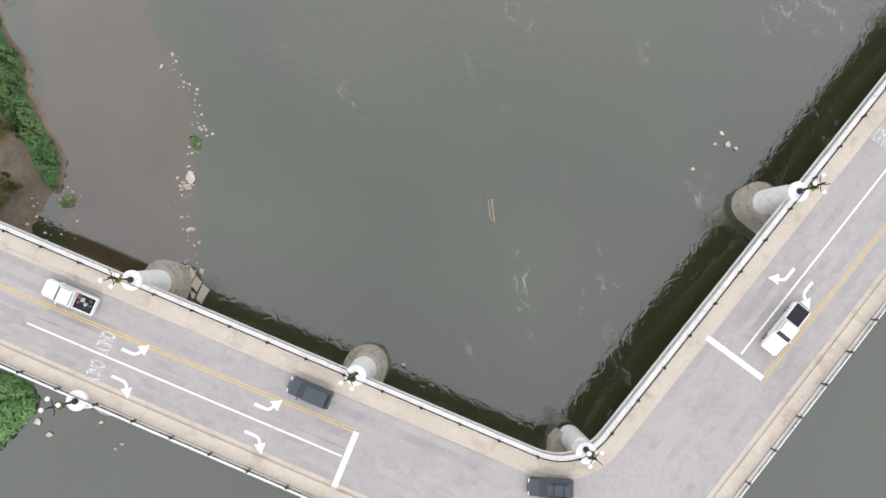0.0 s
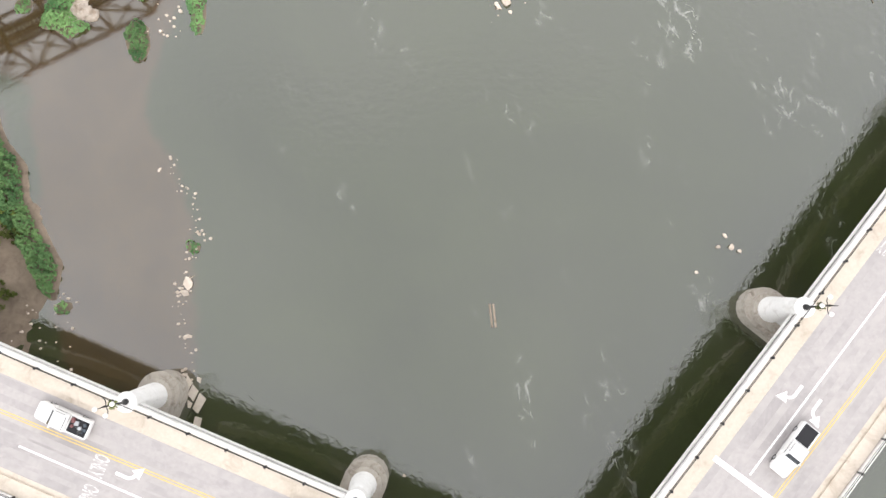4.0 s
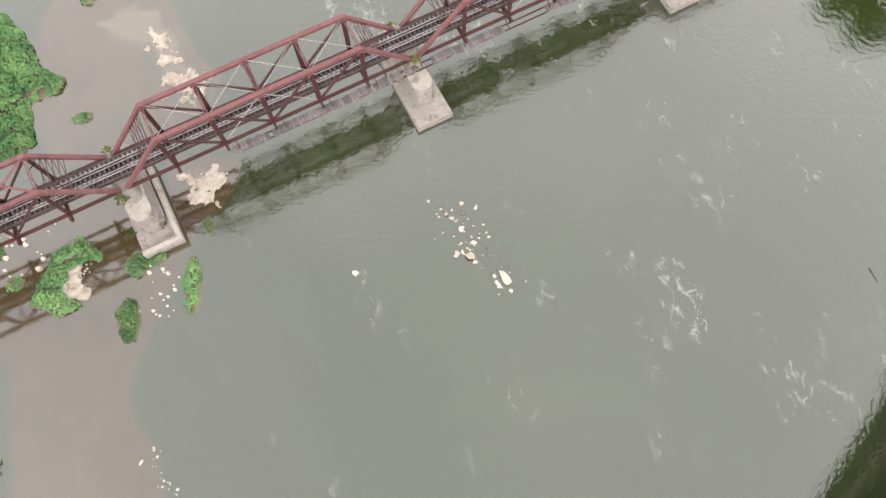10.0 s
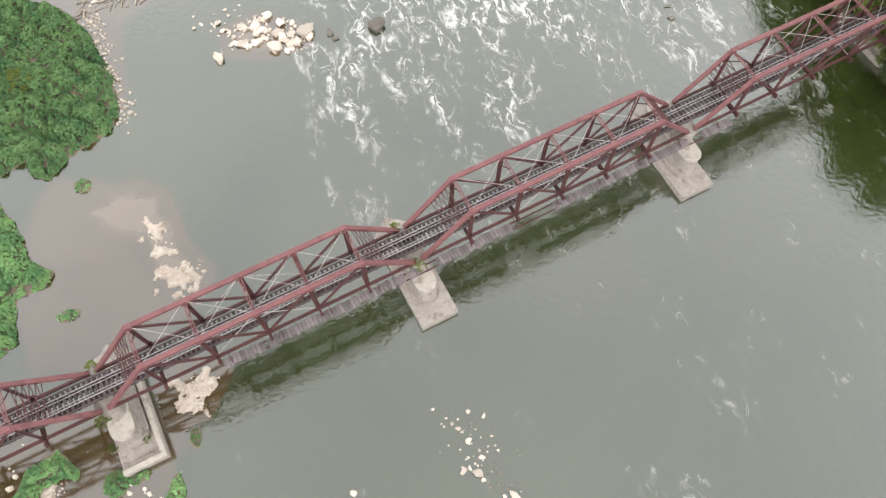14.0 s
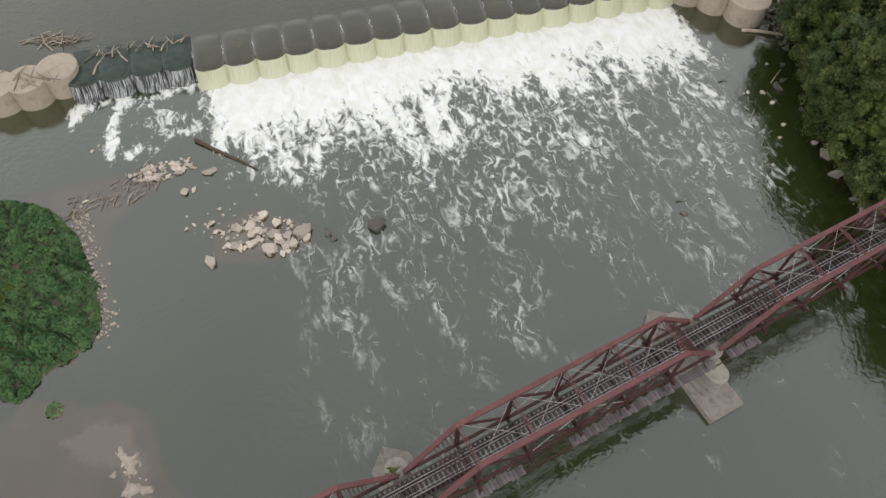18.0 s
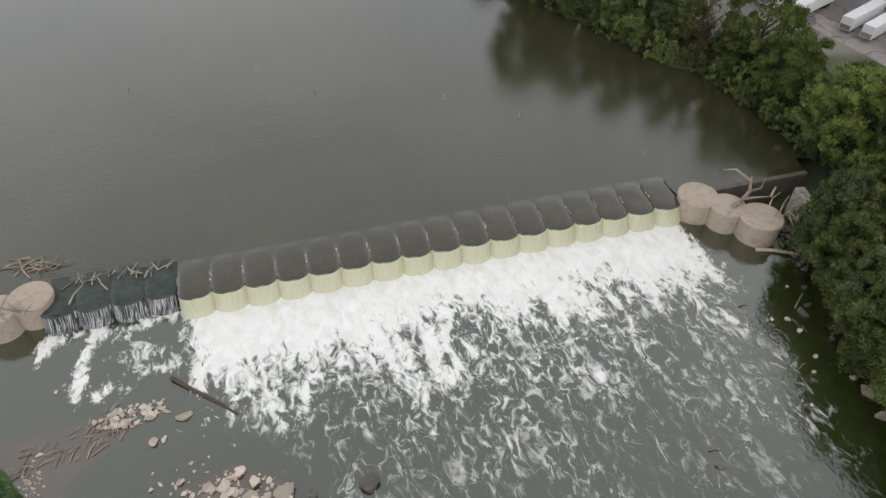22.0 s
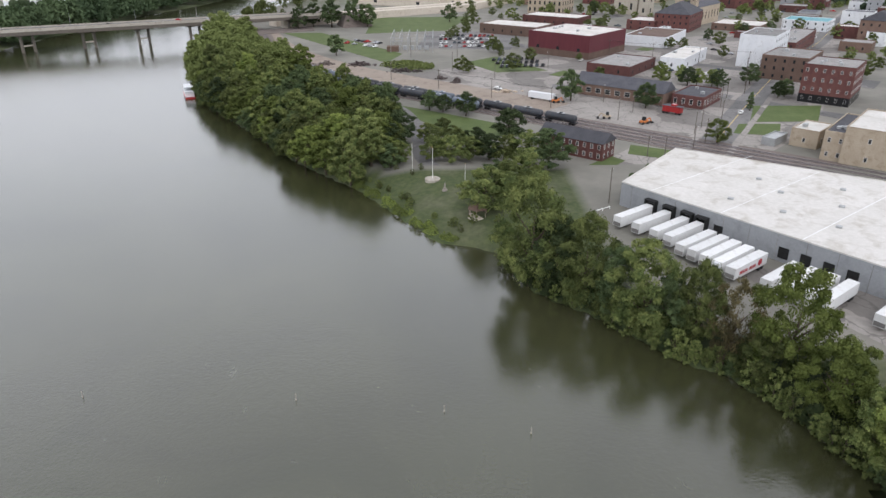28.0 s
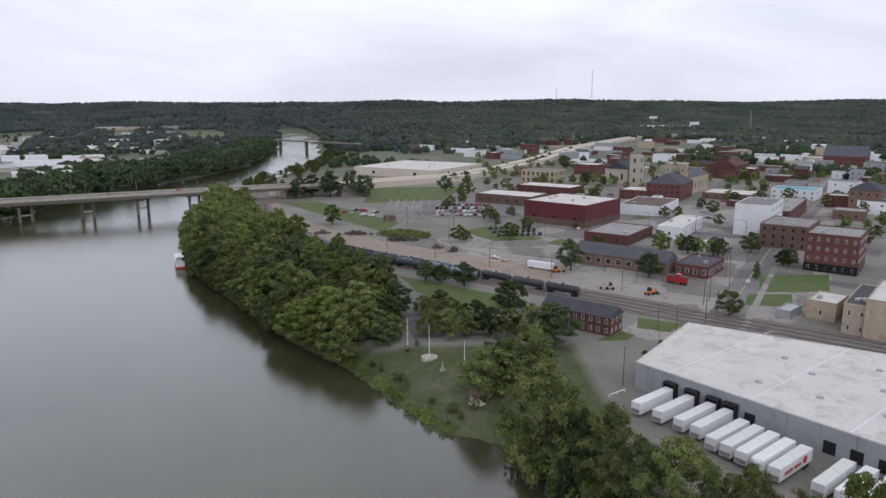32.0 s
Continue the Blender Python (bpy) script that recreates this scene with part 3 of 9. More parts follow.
river_mesh = grid_mesh("river_water", river_xs, river_ys, lambda x, y: 0.0, M_RIVER, below_dam)
foam_v, mud_v, streak_v = [], [], []
for y in river_ys:
    for x in river_xs:
        s, d = dam_frame(x, y)
        w = fbm(x, y, 2.0, 1 / 14, 3)
        within_fall = max(0.0, min(1.0, (s + 1 + 0.10 * d) / 5)) * max(0.0, min(1.0, (88 - s + 0.12 * d) / 6))
        foam = max(0.0, 1.0 - max(0.0, d - 2.0) / max(16, 29 + 16 * w + 5 * fbm(s, d * 0.2, 9.0, 0.45, 2))) ** 1.3 * within_fall if d > -3 else 0.0
        reach = max(0.0, 1.0 - max(0.0, d) / 100.0) * max(0.0, min(1.0, (s - 6 + 0.12 * d) / 16)) * max(0.15, min(1.0, (92 - s + 0.15 * d) / 12))
        streak = max(min(1.0, 1.05 * reach ** 1.25), 0.12 * max(0.0, min(1.0, (x + 18 + 8 * w) / 30)))
        if -80 < x < 70:
            for line, width, much in CURRENTS:
                e = edge_distance(x, y, line, False)
                streak = max(streak, 0.30 * much * max(0.0, 1 - e / (width * 1.3) + 0.4 * w))
            for line, width in RINGS:
                foam = max(foam, (0.38 if line is RINGS[1][0] else 0.52) * (1 - edge_distance(x, y, line, False) / (width * 1.8)) + 0.25 * w)
        foam_v.append(foam)
        streak_v.append(streak)
        best = 0.0
        if x < 12:
            for p in SHOALS:
                full = 0.3 if p is SHOALS[2] else 1.0
                e = edge_distance(x, y, p)
                if inside(x, y, p):
                    best = max(best, full * min(1.0, 0.55 + e / 6))
                else:
                    best = max(best, full * (0.55 - e / 7))
        if -60 < x < -20 and y > 55:
            for p in SUNKEN:
                e = edge_distance(x, y, p)
                if e < 4 or inside(x, y, p):
                    best = max(best, min(1.9, 1.15 + e / 2.5) if inside(x, y, p) else 1.15 - e / 2.0)
        bank = max(x - line_x(RIGHT_BANK, y), line_x(LEFT_BANK, y) - x)
        best = max(best, 0.6 + bank / 8)
        mud_v.append(max(0.0, best))
for key, values in (("foam", foam_v), ("mud", mud_v), ("streak", streak_v)):
    river_mesh.attributes.new(key, "FLOAT", "POINT").data.foreach_set("value", values)
river = new("water_river", river_mesh)
tagged(river, "grey-green river with foam streaks and brown shallows", "river", kind="structure")

pool_ys = list(range(120, 300, 4)) + list(range(300, 1000, 25)) + list(range(1000, 5200, 150))
pool_xs = list(range(-900, -140, 40)) + list(range(-140, 90, 4)) + [110]
pool_xs = [-2500, -1900, -1400] + pool_xs
CREST_BACK = 7.5
pool_mesh = grid_mesh("pool_water", pool_xs, pool_ys, lambda x, y: POOL, M_POOL,
                      lambda x, y: dam_frame(x, y)[1] < -11 or (dam_frame(x, y)[1] < -4 and not -24 < dam_frame(x, y)[0] < 92))
pool_edge = Form()
# the strip of still water that closes on the dam, straight along it
for a, b in ((-24.0, 92.0),):
    p = [DAM_A + DAM_DIR * a - DAM_OUT * 15.0, DAM_A + DAM_DIR * b - DAM_OUT * 15.0, DAM_A + DAM_DIR * b - DAM_OUT * CREST_BACK, DAM_A + DAM_DIR * a - DAM_OUT * CREST_BACK]
    pool_edge.add([(q.x, q.y, POOL - 0.004) for q in p], [(0, 1, 2, 3)])
pool_edge.add([dam_point(s, d, POOL - 0.012) for s, d in ((85.0, -19), (112, -19), (112, -1), (86.6, -1))], [(0, 1, 2, 3)])
pool = new("water_pool", pool_mesh)
tagged(pool, "dark olive still river water above the dam", "river", kind="structure")
part("water_edge", pool_edge, M_POOL, pool)

# ---- dam: round sheet-pile cells with water over them ----
CELLS = 17
STEP = (DAM_B - DAM_A).length / CELLS
dam = thing("dam", "low river dam of round cells with water pouring over the crest", "dam", kind="structure")


def bulge(u, depth=1.7):
    """How far the cell front stands out at u of its width."""
    return depth * math.sqrt(max(0.0, 1 - (2 * u - 1) ** 2 * 0.92)) - depth * 0.28


def crest_sheet(k, low=0.0, seg=20, back=0.0):
    """Glossy water over one cell: rises over the cell, dips at its joints, then bends over the lip."""
    f, rows = Form(), [(-CREST_BACK, 0.0), (-7.1, 0.0), (-6.7, 0.02), (-6.3, 0.02), (-5.9, 0.02), (-5.5, 0.01), (-5.1, 0.0), (-4.6, -0.02), (-3.5, -0.05), (-2.6, -0.08), (-1.8, -0.12), (-0.7, -0.22), (-0.15, -0.36), (0.0, -0.55)]
    for d, z in rows:
        for i in range(seg + 1):
            u = i / seg
            t = (d + CREST_BACK) / CREST_BACK
            round_off = math.sqrt(max(0.0, 1 - (2 * u - 1) ** 2))
            hump = (0.06 if back else 0.14) * max(0.0, math.sin(math.pi * min(1.0, max(0.0, t * 1.25 - 0.3 + 0.25 * round_off)))) * round_off - 0.16 * min(1.0, 2 * t) * (abs(2 * u - 1) ** 8)
            f.v.append(dam_point((k + u) * STEP, d - back + bulge(u) * max(0.0, (t - 0.35) / 0.65), POOL + z + (hump if d > -CREST_BACK else 0.0) - low * t))
    for j in range(len(rows) - 1):
        for i in range(seg):
            a = j * (seg + 1) + i
            f.f.append((a, a + 1, a + seg + 2, a + seg + 1))
    return f


def cell_marks(me, seg=20):
    """Marks the sunken round top of the cell, which shows brown through the water."""
    rows, out = len(me.vertices) // (seg + 1), []
    for j in range(rows):
        for i in range(seg + 1):
            u = i / seg
            d = (-7.5, -7.1, -6.7, -6.3, -5.9, -5.5, -5.1, -4.6, -3.5, -2.6, -1.8, -0.7, -0.15, 0.0)[j]
            back = -4.2 - 2.3 * math.sqrt(max(0.0, 1 - (2 * u - 1) ** 2))
            out.append(max(0.0, min(1.0, 0.5 + (d - back) * 0.8)) * (1.0 if abs(2 * u - 1) < 0.93 else 0.2))
    me.attributes.new("mud", "FLOAT", "POINT").data.foreach_set("value", out)
    return me


def fall_sheet(k, low=0.0, seg=20, thrown=1.5, back=0.0):
    f, rows = Form(), 6
    for j in range(rows):
        t = j / (rows - 1)
        for i in range(seg + 1):
            u = i / seg
            f.v.append(dam_point((k + u) * STEP, bulge(u) - back + thrown * t ** 1.6, (POOL - 0.55 - low) * (1 - t) - 0.1 * t))
    for j in range(rows - 1):
        for i in range(seg):
            a = j * (seg + 1) + i
            f.f.append((a, a + 1, a + seg + 2, a + seg + 1))
    return f


for k in range(CELLS):
    part("crest_water", cell_marks(crest_sheet(k).mesh("crest_water", M_CRESTWATER, True)), M_CRESTWATER, dam)
    part("falling_water", fall_sheet(k), M_FALL, dam, "pale yellow-green falling water", smooth=True)
    f = Form()
    for j in range(2, 6):
        d0, d1 = -4.9 + j * 0.5, -4.9 + (j + 1) * 0.5
        w0 = 0.008 + 0.045 * abs(fbm(k * 3.1, j * 0.9, 1.0, 1.0, 2))
        sx = k * STEP + 0.25 * fbm(k * 1.7, j * 0.5, 4.0, 1.0, 2)
        z0 = POOL + 0.05 - 0.018 * j
        f.add([dam_point(sx - w0, d0, z0), dam_point(sx + w0, d0, z0), dam_point(sx + w0, d1, z0 - 0.018), dam_point(sx - w0, d1, z0 - 0.018)], [(0, 1, 2, 3)])
    part("joint_foam", f, M_SPRAY, dam, "thin white thread of water in the joint between cells")
# the lower, nearly dry cells beside the main crest
for k in (-4, -3, -2, -1):
    part("wet_crest", crest_sheet(k, 0.25, back=1.7), M_WETTOP, dam, "dark algae-covered wet crest", smooth=True)
    part("falling_water", fall_sheet(k, 0.25, thrown=1.2, back=1.7), M_FALL_DARK, dam, "thin white threads of water over dark steel", smooth=True)
body = Form()
body.add([dam_point(-26, -7, -2), dam_point(95, -7, -2), dam_point(95, -0.6, -2), dam_point(-26, -2.4, -2),
          dam_point(-26, -7, 2.4), dam_point(95, -7, 2.4), dam_point(95, -0.6, 2.4), dam_point(-26, -2.4, 2.4)],
         [(0, 3, 2, 1), (4, 5, 6, 7), (0, 1, 5, 4), (1, 2, 6, 5), (2, 3, 7, 6), (3, 0, 4, 7)])
part("cell_body", body, M_DARKROCK, dam)

closing = Form()
closing.add([dam_point(q, d, z) for z in (-2.0, POOL + 0.02) for q, d in ((92, -1.8), (113, -1.8), (113, -0.9), (92, -0.9))], [(3, 2, 1, 0), (4, 5, 6, 7), (0, 1, 5, 4), (1, 2, 6, 5), (2, 3, 7, 6), (3, 0, 4, 7)])
part("end_wall", closing, M_DARKROCK, dam, "old dark wall closing the dam on the bank")
# churned white water at the foot: a lumpy sheet
foot_xs, foot_ys = np.arange(-1.5, 88, 0.7), np.arange(0.6, 20, 0.7)
foot = Form()
for d in foot_ys:
    for s in foot_xs:
        edge = 1.0 - max(0.0, (d - 6) / 14)
        side = max(0.0, min(1.0, (s + 1.5) / 4, (87 - s) / 4))
        z = (0.95 * abs(fbm(s, d * 0.55, 3.1, 0.55, 5)) + 0.25 * math.exp(-((d - 2.6) / 1.6) ** 2)) * max(0.0, edge) * side * min(1.0, max(0.12, (d - 1.2) / 4.5)) - 0.10 - 0.35 * (1 - side) - 0.30 * max(0.0, 1 - edge)
        x, y, _ = dam_point(s, d, 0)
        foot.v.append((x, y, z))
nf = len(foot_xs)
foot.f = [(j * nf + i, j * nf + i + 1, (j + 1) * nf + i + 1, (j + 1) * nf + i) for j in range(len(foot_ys) - 1) for i in range(nf - 1)]
foot_mesh = foot.mesh("white_water", M_RIVER, True)
foot_mesh.attributes.new("foam", "FLOAT", "POINT").data.foreach_set("value", [max(0.0, min(1.3, 1.36 - d / 17 + 0.25 * fbm(s, d, 7.0, 0.2, 3))) for d in foot_ys for s in foot_xs])
foot_mesh.attributes.new("streak", "FLOAT", "POINT").data.foreach_set("value", [1.0] * len(foot_mesh.vertices))
white_water = solid("white_water", foot_mesh, M_RIVER, "churning white water at the foot of the dam", "white water", "stuff")


def cap(name, lobes, label):
    """Round concrete-capped cells of the dam's end."""
    t = thing(name, label, "dam end", kind="structure")
    for (x, y, r), z in zip(lobes, (0.0, 0.006, 0.012, 0.018)):
        f = Form()
        f.lathe(x, y, [(r * 1.0, -2.0), (r, 3.6), (r + 0.06, 3.62), (r + 0.06, 4.12 + z), (r - 0.1, 4.22 + z)], 28)
        part("cell", f, M_CAP, t)
    return t


cap("dam_cap_east", [(42.2, 172.2, 3.5), (46.7, 169.4, 3.1), (51.6, 166.4, 3.6)], "three round tan concrete-capped cells closing the dam")
cap("dam_cap_west", [(-66.6, 148.0, 3.3), (-70.8, 145.2, 3.2), (-75.5, 143.8, 3.3), (-80.5, 143.0, 3.3)], "round tan concrete-capped cells with driftwood lying across")
west_dam = Form()
for k in range(8):
    west_dam.lathe(-85 - 4.6 * k, 142 + 0.4 * k, [(2.6, -2.0), (2.6, 3.9)], 16)
solid("dam_west_cells", west_dam, M_CAP, "round concrete cells of the dam beyond the break", "dam", "structure")

# ---- the forked road bridge ----
DECK = 10.0
bridge = thing("road_bridge", "pale concrete three-armed road bridge over the river", "bridge", kind="structure")


def polar(a, r=1.0):
    return Vector((math.cos(radians(a)), math.sin(radians(a)), 0)) * r


def cross_lines(p, d, q, e):
    """Where p + t d meets q + u e."""
    den = d.x * e.y - d.y * e.x
    t = ((q.x - p.x) * e.y - (q.y - p.y) * e.x) / den
    return p + d * t


HUB = Vector((16.7, -24.3, 0))
ARMS = {"west": (polar(158.4), 6.75, 115), "east": (polar(51.3), 7.35, 120), "south": (polar(285), 7.0, 110)}


def left_of(d):
    return Vector((-d.y, d.x, 0))


def fillet(corner, d_in, d_out, cut, steps=10):
    """A rounded corner: arrives along d_in, leaves along d_out."""
    a, b = corner - d_in * cut, corner + d_out * cut
    return [a * (1 - t) ** 2 + corner * 2 * t * (1 - t) + b * t * t for t in (i / steps for i in range(steps + 1))]


def edge_line(first, second, cut):
    """The deck's edge from the end of one arm round the fork to the end of the next, with water on its left."""
    (d1, w1, l1), (d2, w2, l2) = ARMS[first], ARMS[second]
    p, q = HUB - left_of(d1) * w1, HUB + left_of(d2) * w2
    c = cross_lines(p, d1, q, d2)
    return [p + d1 * l1] + fillet(c, -d1, d2, cut) + [q + d2 * l2]


def offset(line, by):
    out = []
    for i, p in enumerate(line):
        a = (line[i] - line[i - 1]).normalized() if i else (line[1] - line[0]).normalized()
        b = (line[i + 1] - line[i]).normalized() if i + 1 < len(line) else a
        nrm = (left_of(a) + left_of(b)).normalized()
        out.append(p + nrm * by / max(0.3, nrm.dot(left_of(b))))
    return out


def strip(form, a, b, z0, z1):
    """A raised strip between two lines of points."""
    k = len(form.v)
    for p, q in zip(a, b):
        form.v += [(p.x, p.y, z0), (q.x, q.y, z0), (q.x, q.y, z1), (p.x, p.y, z1)]
    for i in range(len(a) - 1):
        for j in range(4):
            form.f.append((k + 4 * i + j, k + 4 * i + 4 + j, k + 4 * i + 4 + (j + 1) % 4, k + 4 * i + (j + 1) % 4))
    e = k + 4 * (len(a) - 1)
    form.f += [(k + 3, k + 2, k + 1, k), (e, e + 1, e + 2, e + 3)]
    return form


EDGES = {"north": edge_line("west", "east", 4.6), "east": edge_line("east", "south", 3.0), "west": edge_line("south", "west", 3.0)}
# the north edge runs west to east with the water on its left; all three keep the deck on the right
outline = [(p.x, p.y) for key in ("north", "east", "west") for p in EDGES[key]]
deck = Form()
k = len(outline)
deck.add([(x, y, DECK - 0.9) for x, y in outline] + [(x, y, DECK) for x, y in outline],
         [tuple(range(k)), tuple(range(2 * k - 1, k - 1, -1))] + [(i, (i + 1) % k, k + (i + 1) % k, k + i) for i in range(k)])
part("deck", deck, M_ASPHALT, bridge, "worn grey asphalt roadway")


def along(line, gap, start=0.0):
    """Points every gap metres along a line, with the direction."""
    left, out = start, []
    for a, b in zip(line, line[1:]):
        d, length = (b - a).normalized(), (b - a).length
        while left <= length:
            out.append((a + d * left, d))
            left += gap
        left -= length
    return out


def near_view(p):
    return -62 < p.x < 70 and -36 < p.y < 45


for key, line in EDGES.items():
    part("sidewalk", strip(Form(), offset(line, -0.5), offset(line, -1.95), DECK - 0.02, DECK + 0.2), M_CONCRETE, bridge, "tan concrete sidewalk")
    part("gutter_dirt", strip(Form(), offset(line, -1.95), offset(line, -2.5), DECK - 0.05, DECK + 0.006), M_CONCRETE, bridge)
    part("parapet", strip(Form(), line, offset(line, -0.42), DECK - 0.5, DECK + 0.55), M_PARAPET, bridge, "white painted parapet ledge")
    part("fascia", strip(Form(), offset(line, 0.12), offset(line, 0.02), DECK - 0.95, DECK - 0.35), M_PARAPET, bridge)
    rail = Form()
    rl = [Vector((p.x, p.y, DECK + 1.05)) for p in offset(line, -0.45)]
    for a, b in zip(rl, rl[1:]):
        rail.beam(a, b, 0.07, 0.07)
        rail.beam(a - Vector((0, 0, 0.3)), b - Vector((0, 0, 0.3)), 0.05, 0.05)
    part("handrail", rail, M_BLACK, bridge, "thin black iron handrail")
    for p, d in along(offset(line, -0.45), 4.3, 2.0):
        if near_view(p):
            f = Form().box(p.x, p.y, DECK + 0.2, 0.16, 0.16, 0.95, math.atan2(d.y, d.x))
            f.lathe(p.x, p.y, [(0.13, DECK + 1.1), (0.17, DECK + 1.2), (0.1, DECK + 1.32)], 8)
            part("rail_post", f, M_BLACK, bridge)

# piers under the deck, with white half-round shafts up to the parapet
WEST_D, EAST_D = ARMS["west"][0], ARMS["east"][0]


def pier_at(p, across, half, label, tall=3.0, foot=None, sides=(1, -1)):
    t = thing("bridge_pier", label, "bridge pier", kind="structure")
    turn = math.atan2(across.y, across.x)
    for i, (w, l, z0, z1) in enumerate(((2.45, foot or half + 0.1, -2.0, tall), (2.0, (foot or half) - 0.2, tall, tall + 0.8))):
        pts = []
        for sgn in (1, -1):
            for a in range(-90, 91, 22):
                q = p + across * sgn * l + Vector((math.cos(turn + radians(a)), math.sin(turn + radians(a)), 0)) * w * sgn
                pts.append((q.x, q.y))
        part("footing" if i == 0 else "plinth", Form().prism(pts, z0, z1), M_PIER, t)
    q = p
    part("pier_wall", Form().box(q.x, q.y, tall + 0.8, 2 * half, 1.6, DECK - 0.9 - tall - 0.8, turn), M_PARAPET, t)
    for sgn in sides:
        c = p + across * sgn * (half - 0.2)
        f = Form().lathe(c.x, c.y, [(1.5, tall + 0.8), (1.42, tall + 2.2), (1.12, DECK - 1.4), (1.0, DECK - 1.0), (1.0, DECK + 0.5), (1.08, DECK + 0.55), (1.08, DECK + 0.78), (0.9, DECK + 0.9)], 24)
        part("shaft", f, M_PARAPET, t, "white half-round shaft rising to the parapet", smooth=False)
    return t


def lamp_at(p, turn):
    """A black iron lamp post with an arm cross and globes."""
    t = thing("street_lamp", "black iron street lamp with white globes on a bridge plinth", "street lamp", (p.x, p.y, DECK + 0.9), turn, "lamps along the bridge")
    post = Form().lathe(0, 0, [(0.32, 0), (0.32, 0.25), (0.2, 0.4), (0.13, 0.9), (0.09, 2.5), (0.08, 4.4), (0.12, 4.5), (0.05, 5.1)], 10)
    part("post", post, M_BLACK, t)
    for i in range(4):
        a = radians(90 * i + 20)
        c, s = math.cos(a), math.sin(a)
        part("arm", Form().tube([(0, 0, 4.2), (0.5 * c, 0.5 * s, 4.05), (0.8 * c, 0.8 * s, 4.25), (0.85 * c, 0.85 * s, 4.5)], [0.05, 0.05, 0.045, 0.04], 6), M_BLACK, t)
        if i != 3:
            part("globe", Form().lathe(0.85 * c, 0.85 * s, [(0.08, 4.5), (0.2, 4.58), (0.25, 4.72), (0.2, 4.88), (0.06, 4.96)], 12), M_PARAPET, t, "white glass globe", smooth=True)
    basket = Form()
    for i in range(90):
        a, r, z = RNG.uniform(0, 6.28), RNG.uniform(0.1, 0.42), RNG.uniform(2.5, 3.2)
        q = Vector((r * math.cos(a), r * math.sin(a), z))
        u, w = Vector((RNG.uniform(-1, 1), RNG.uniform(-1, 1), RNG.uniform(-1, 1))).normalized() * 0.1, Vector((RNG.uniform(-1, 1), RNG.uniform(-1, 1), 0.3)).normalized() * 0.1
        basket.add([q - u - w, q + u - w, q + u + w, q - u + w], [(0, 1, 2, 3)])
    part("flower_basket", basket, M_LEAF, t, "hanging basket of trailing green plants")
    return t


west_n, east_n = -left_of(WEST_D), left_of(EAST_D)
for u in (24.0, 49.5, 75.0):
    c = HUB + WEST_D * (u + 6.2)
    pier_at(c, west_n, 6.9, "stained concrete bridge pier with white half-round shafts", sides=(1,) if u < 30 else (1, -1))
    for sgn in (1,) if u < 30 else (1, -1):
        if u < 70:
            lamp_at(c + west_n * sgn * 6.75, 158 + (20 if sgn > 0 else 200))
for u in (42.0, 78.0):
    c = HUB + EAST_D * u
    pier_at(c, east_n, 7.5, "stained concrete bridge pier with white half-round shafts", 2.4)
    for sgn in (1, -1):
        if u < 60:
            lamp_at(c + east_n * sgn * 7.3, 51 + (20 if sgn > 0 else 200))
hub_pier = thing("bridge_pier", "stained square concrete pier at the fork of the bridge", "bridge pier", kind="structure")
part("footing", Form().prism([(12.2, -17.5), (12.5, -14.6), (13.4, -13.6), (15.8, -14.2), (16.2, -17.5)], -2.0, 3.0, 0.97), M_PIER, hub_pier)
part("pier_wall", Form().box(15.6, -20.6, -2.0, 3.4, 9.0, DECK + 1.1, radians(14)), M_PARAPET, hub_pier)
part("shaft", Form().lathe(14.9, -14.4, [(1.3, 1.0), (1.2, DECK - 1.4), (1.0, DECK - 1.0), (1.0, DECK + 0.5), (1.1, DECK + 0.55), (1.1, DECK + 0.8), (0.9, DECK + 0.9)], 24), M_PARAPET, hub_pier, "white round shaft rising to the parapet")
lamp_at(Vector((14.8, -14.0, 0)), 30)
pier_at(HUB + ARMS["south"][0] * 38, left_of(ARMS["south"][0]), 7.0, "stained concrete bridge pier with white half-round shafts")

# arch ribs between the piers
for d, w, spans in ((WEST_D, 4.6, ((3, 24), (30, 49.5), (55, 75))), (EAST_D, 4.8, ((6, 39), (45, 75))), (ARMS["south"][0], 4.6, ((5, 35), (41, 70)))):
    for a, b in spans:
        for o in (-w, 0.0, w):
            rib = Form()
            pts = [HUB + d * (a + (b - a) * i / 14) + left_of(d) * o + Vector((0, 0, 3.4 + (DECK - 1.1 - 3.4 - 0.7) * (1 - (2 * i / 14 - 1) ** 2))) for i in range(15)]
            for p, q in zip(pts, pts[1:]):
                rib.beam(p, q, 1.1, 0.7)
            part("arch_rib", rib, M_CONCRETE, bridge)


# road paint
def paint_line(p, q, w, mat, z=0.008, name="lane_line"):
    d = (q - p).normalized()
    n2 = left_of(d) * w / 2
    c = [p - n2, q - n2, q + n2, p + n2]
    return part(name, Form().prism([(v.x, v.y) for v in c], DECK + 0.002, DECK + z), mat, bridge)


V = lambda x, y: Vector((x, y, 0))
yl0, yl1 = V(-95.0, 19.9), V(-8.9, -12.7)
for o in (-0.14, 0.14):
    k = left_of((yl1 - yl0).normalized()) * o
    paint_line(yl0 + k, yl1 + k, 0.11, M_YELLOWPAINT)
paint_line(V(-43.7, -2.2), V(-10.2, -15.3), 0.2, M_WHITEPAINT)
paint_line(V(-8.75, -12.8), V(-11.1, -18.9), 0.62, M_WHITEPAINT, 0.010, "stop_line")
paint_line(V(27.6, -2.4), V(33.4, -6.6), 0.62, M_WHITEPAINT, 0.010, "stop_line")
paint_line(V(31.2, -4.1), V(64, 36.8), 0.2, M_WHITEPAINT)
ye0, ye1 = V(33.5, -6.5), V(78, 47.3)
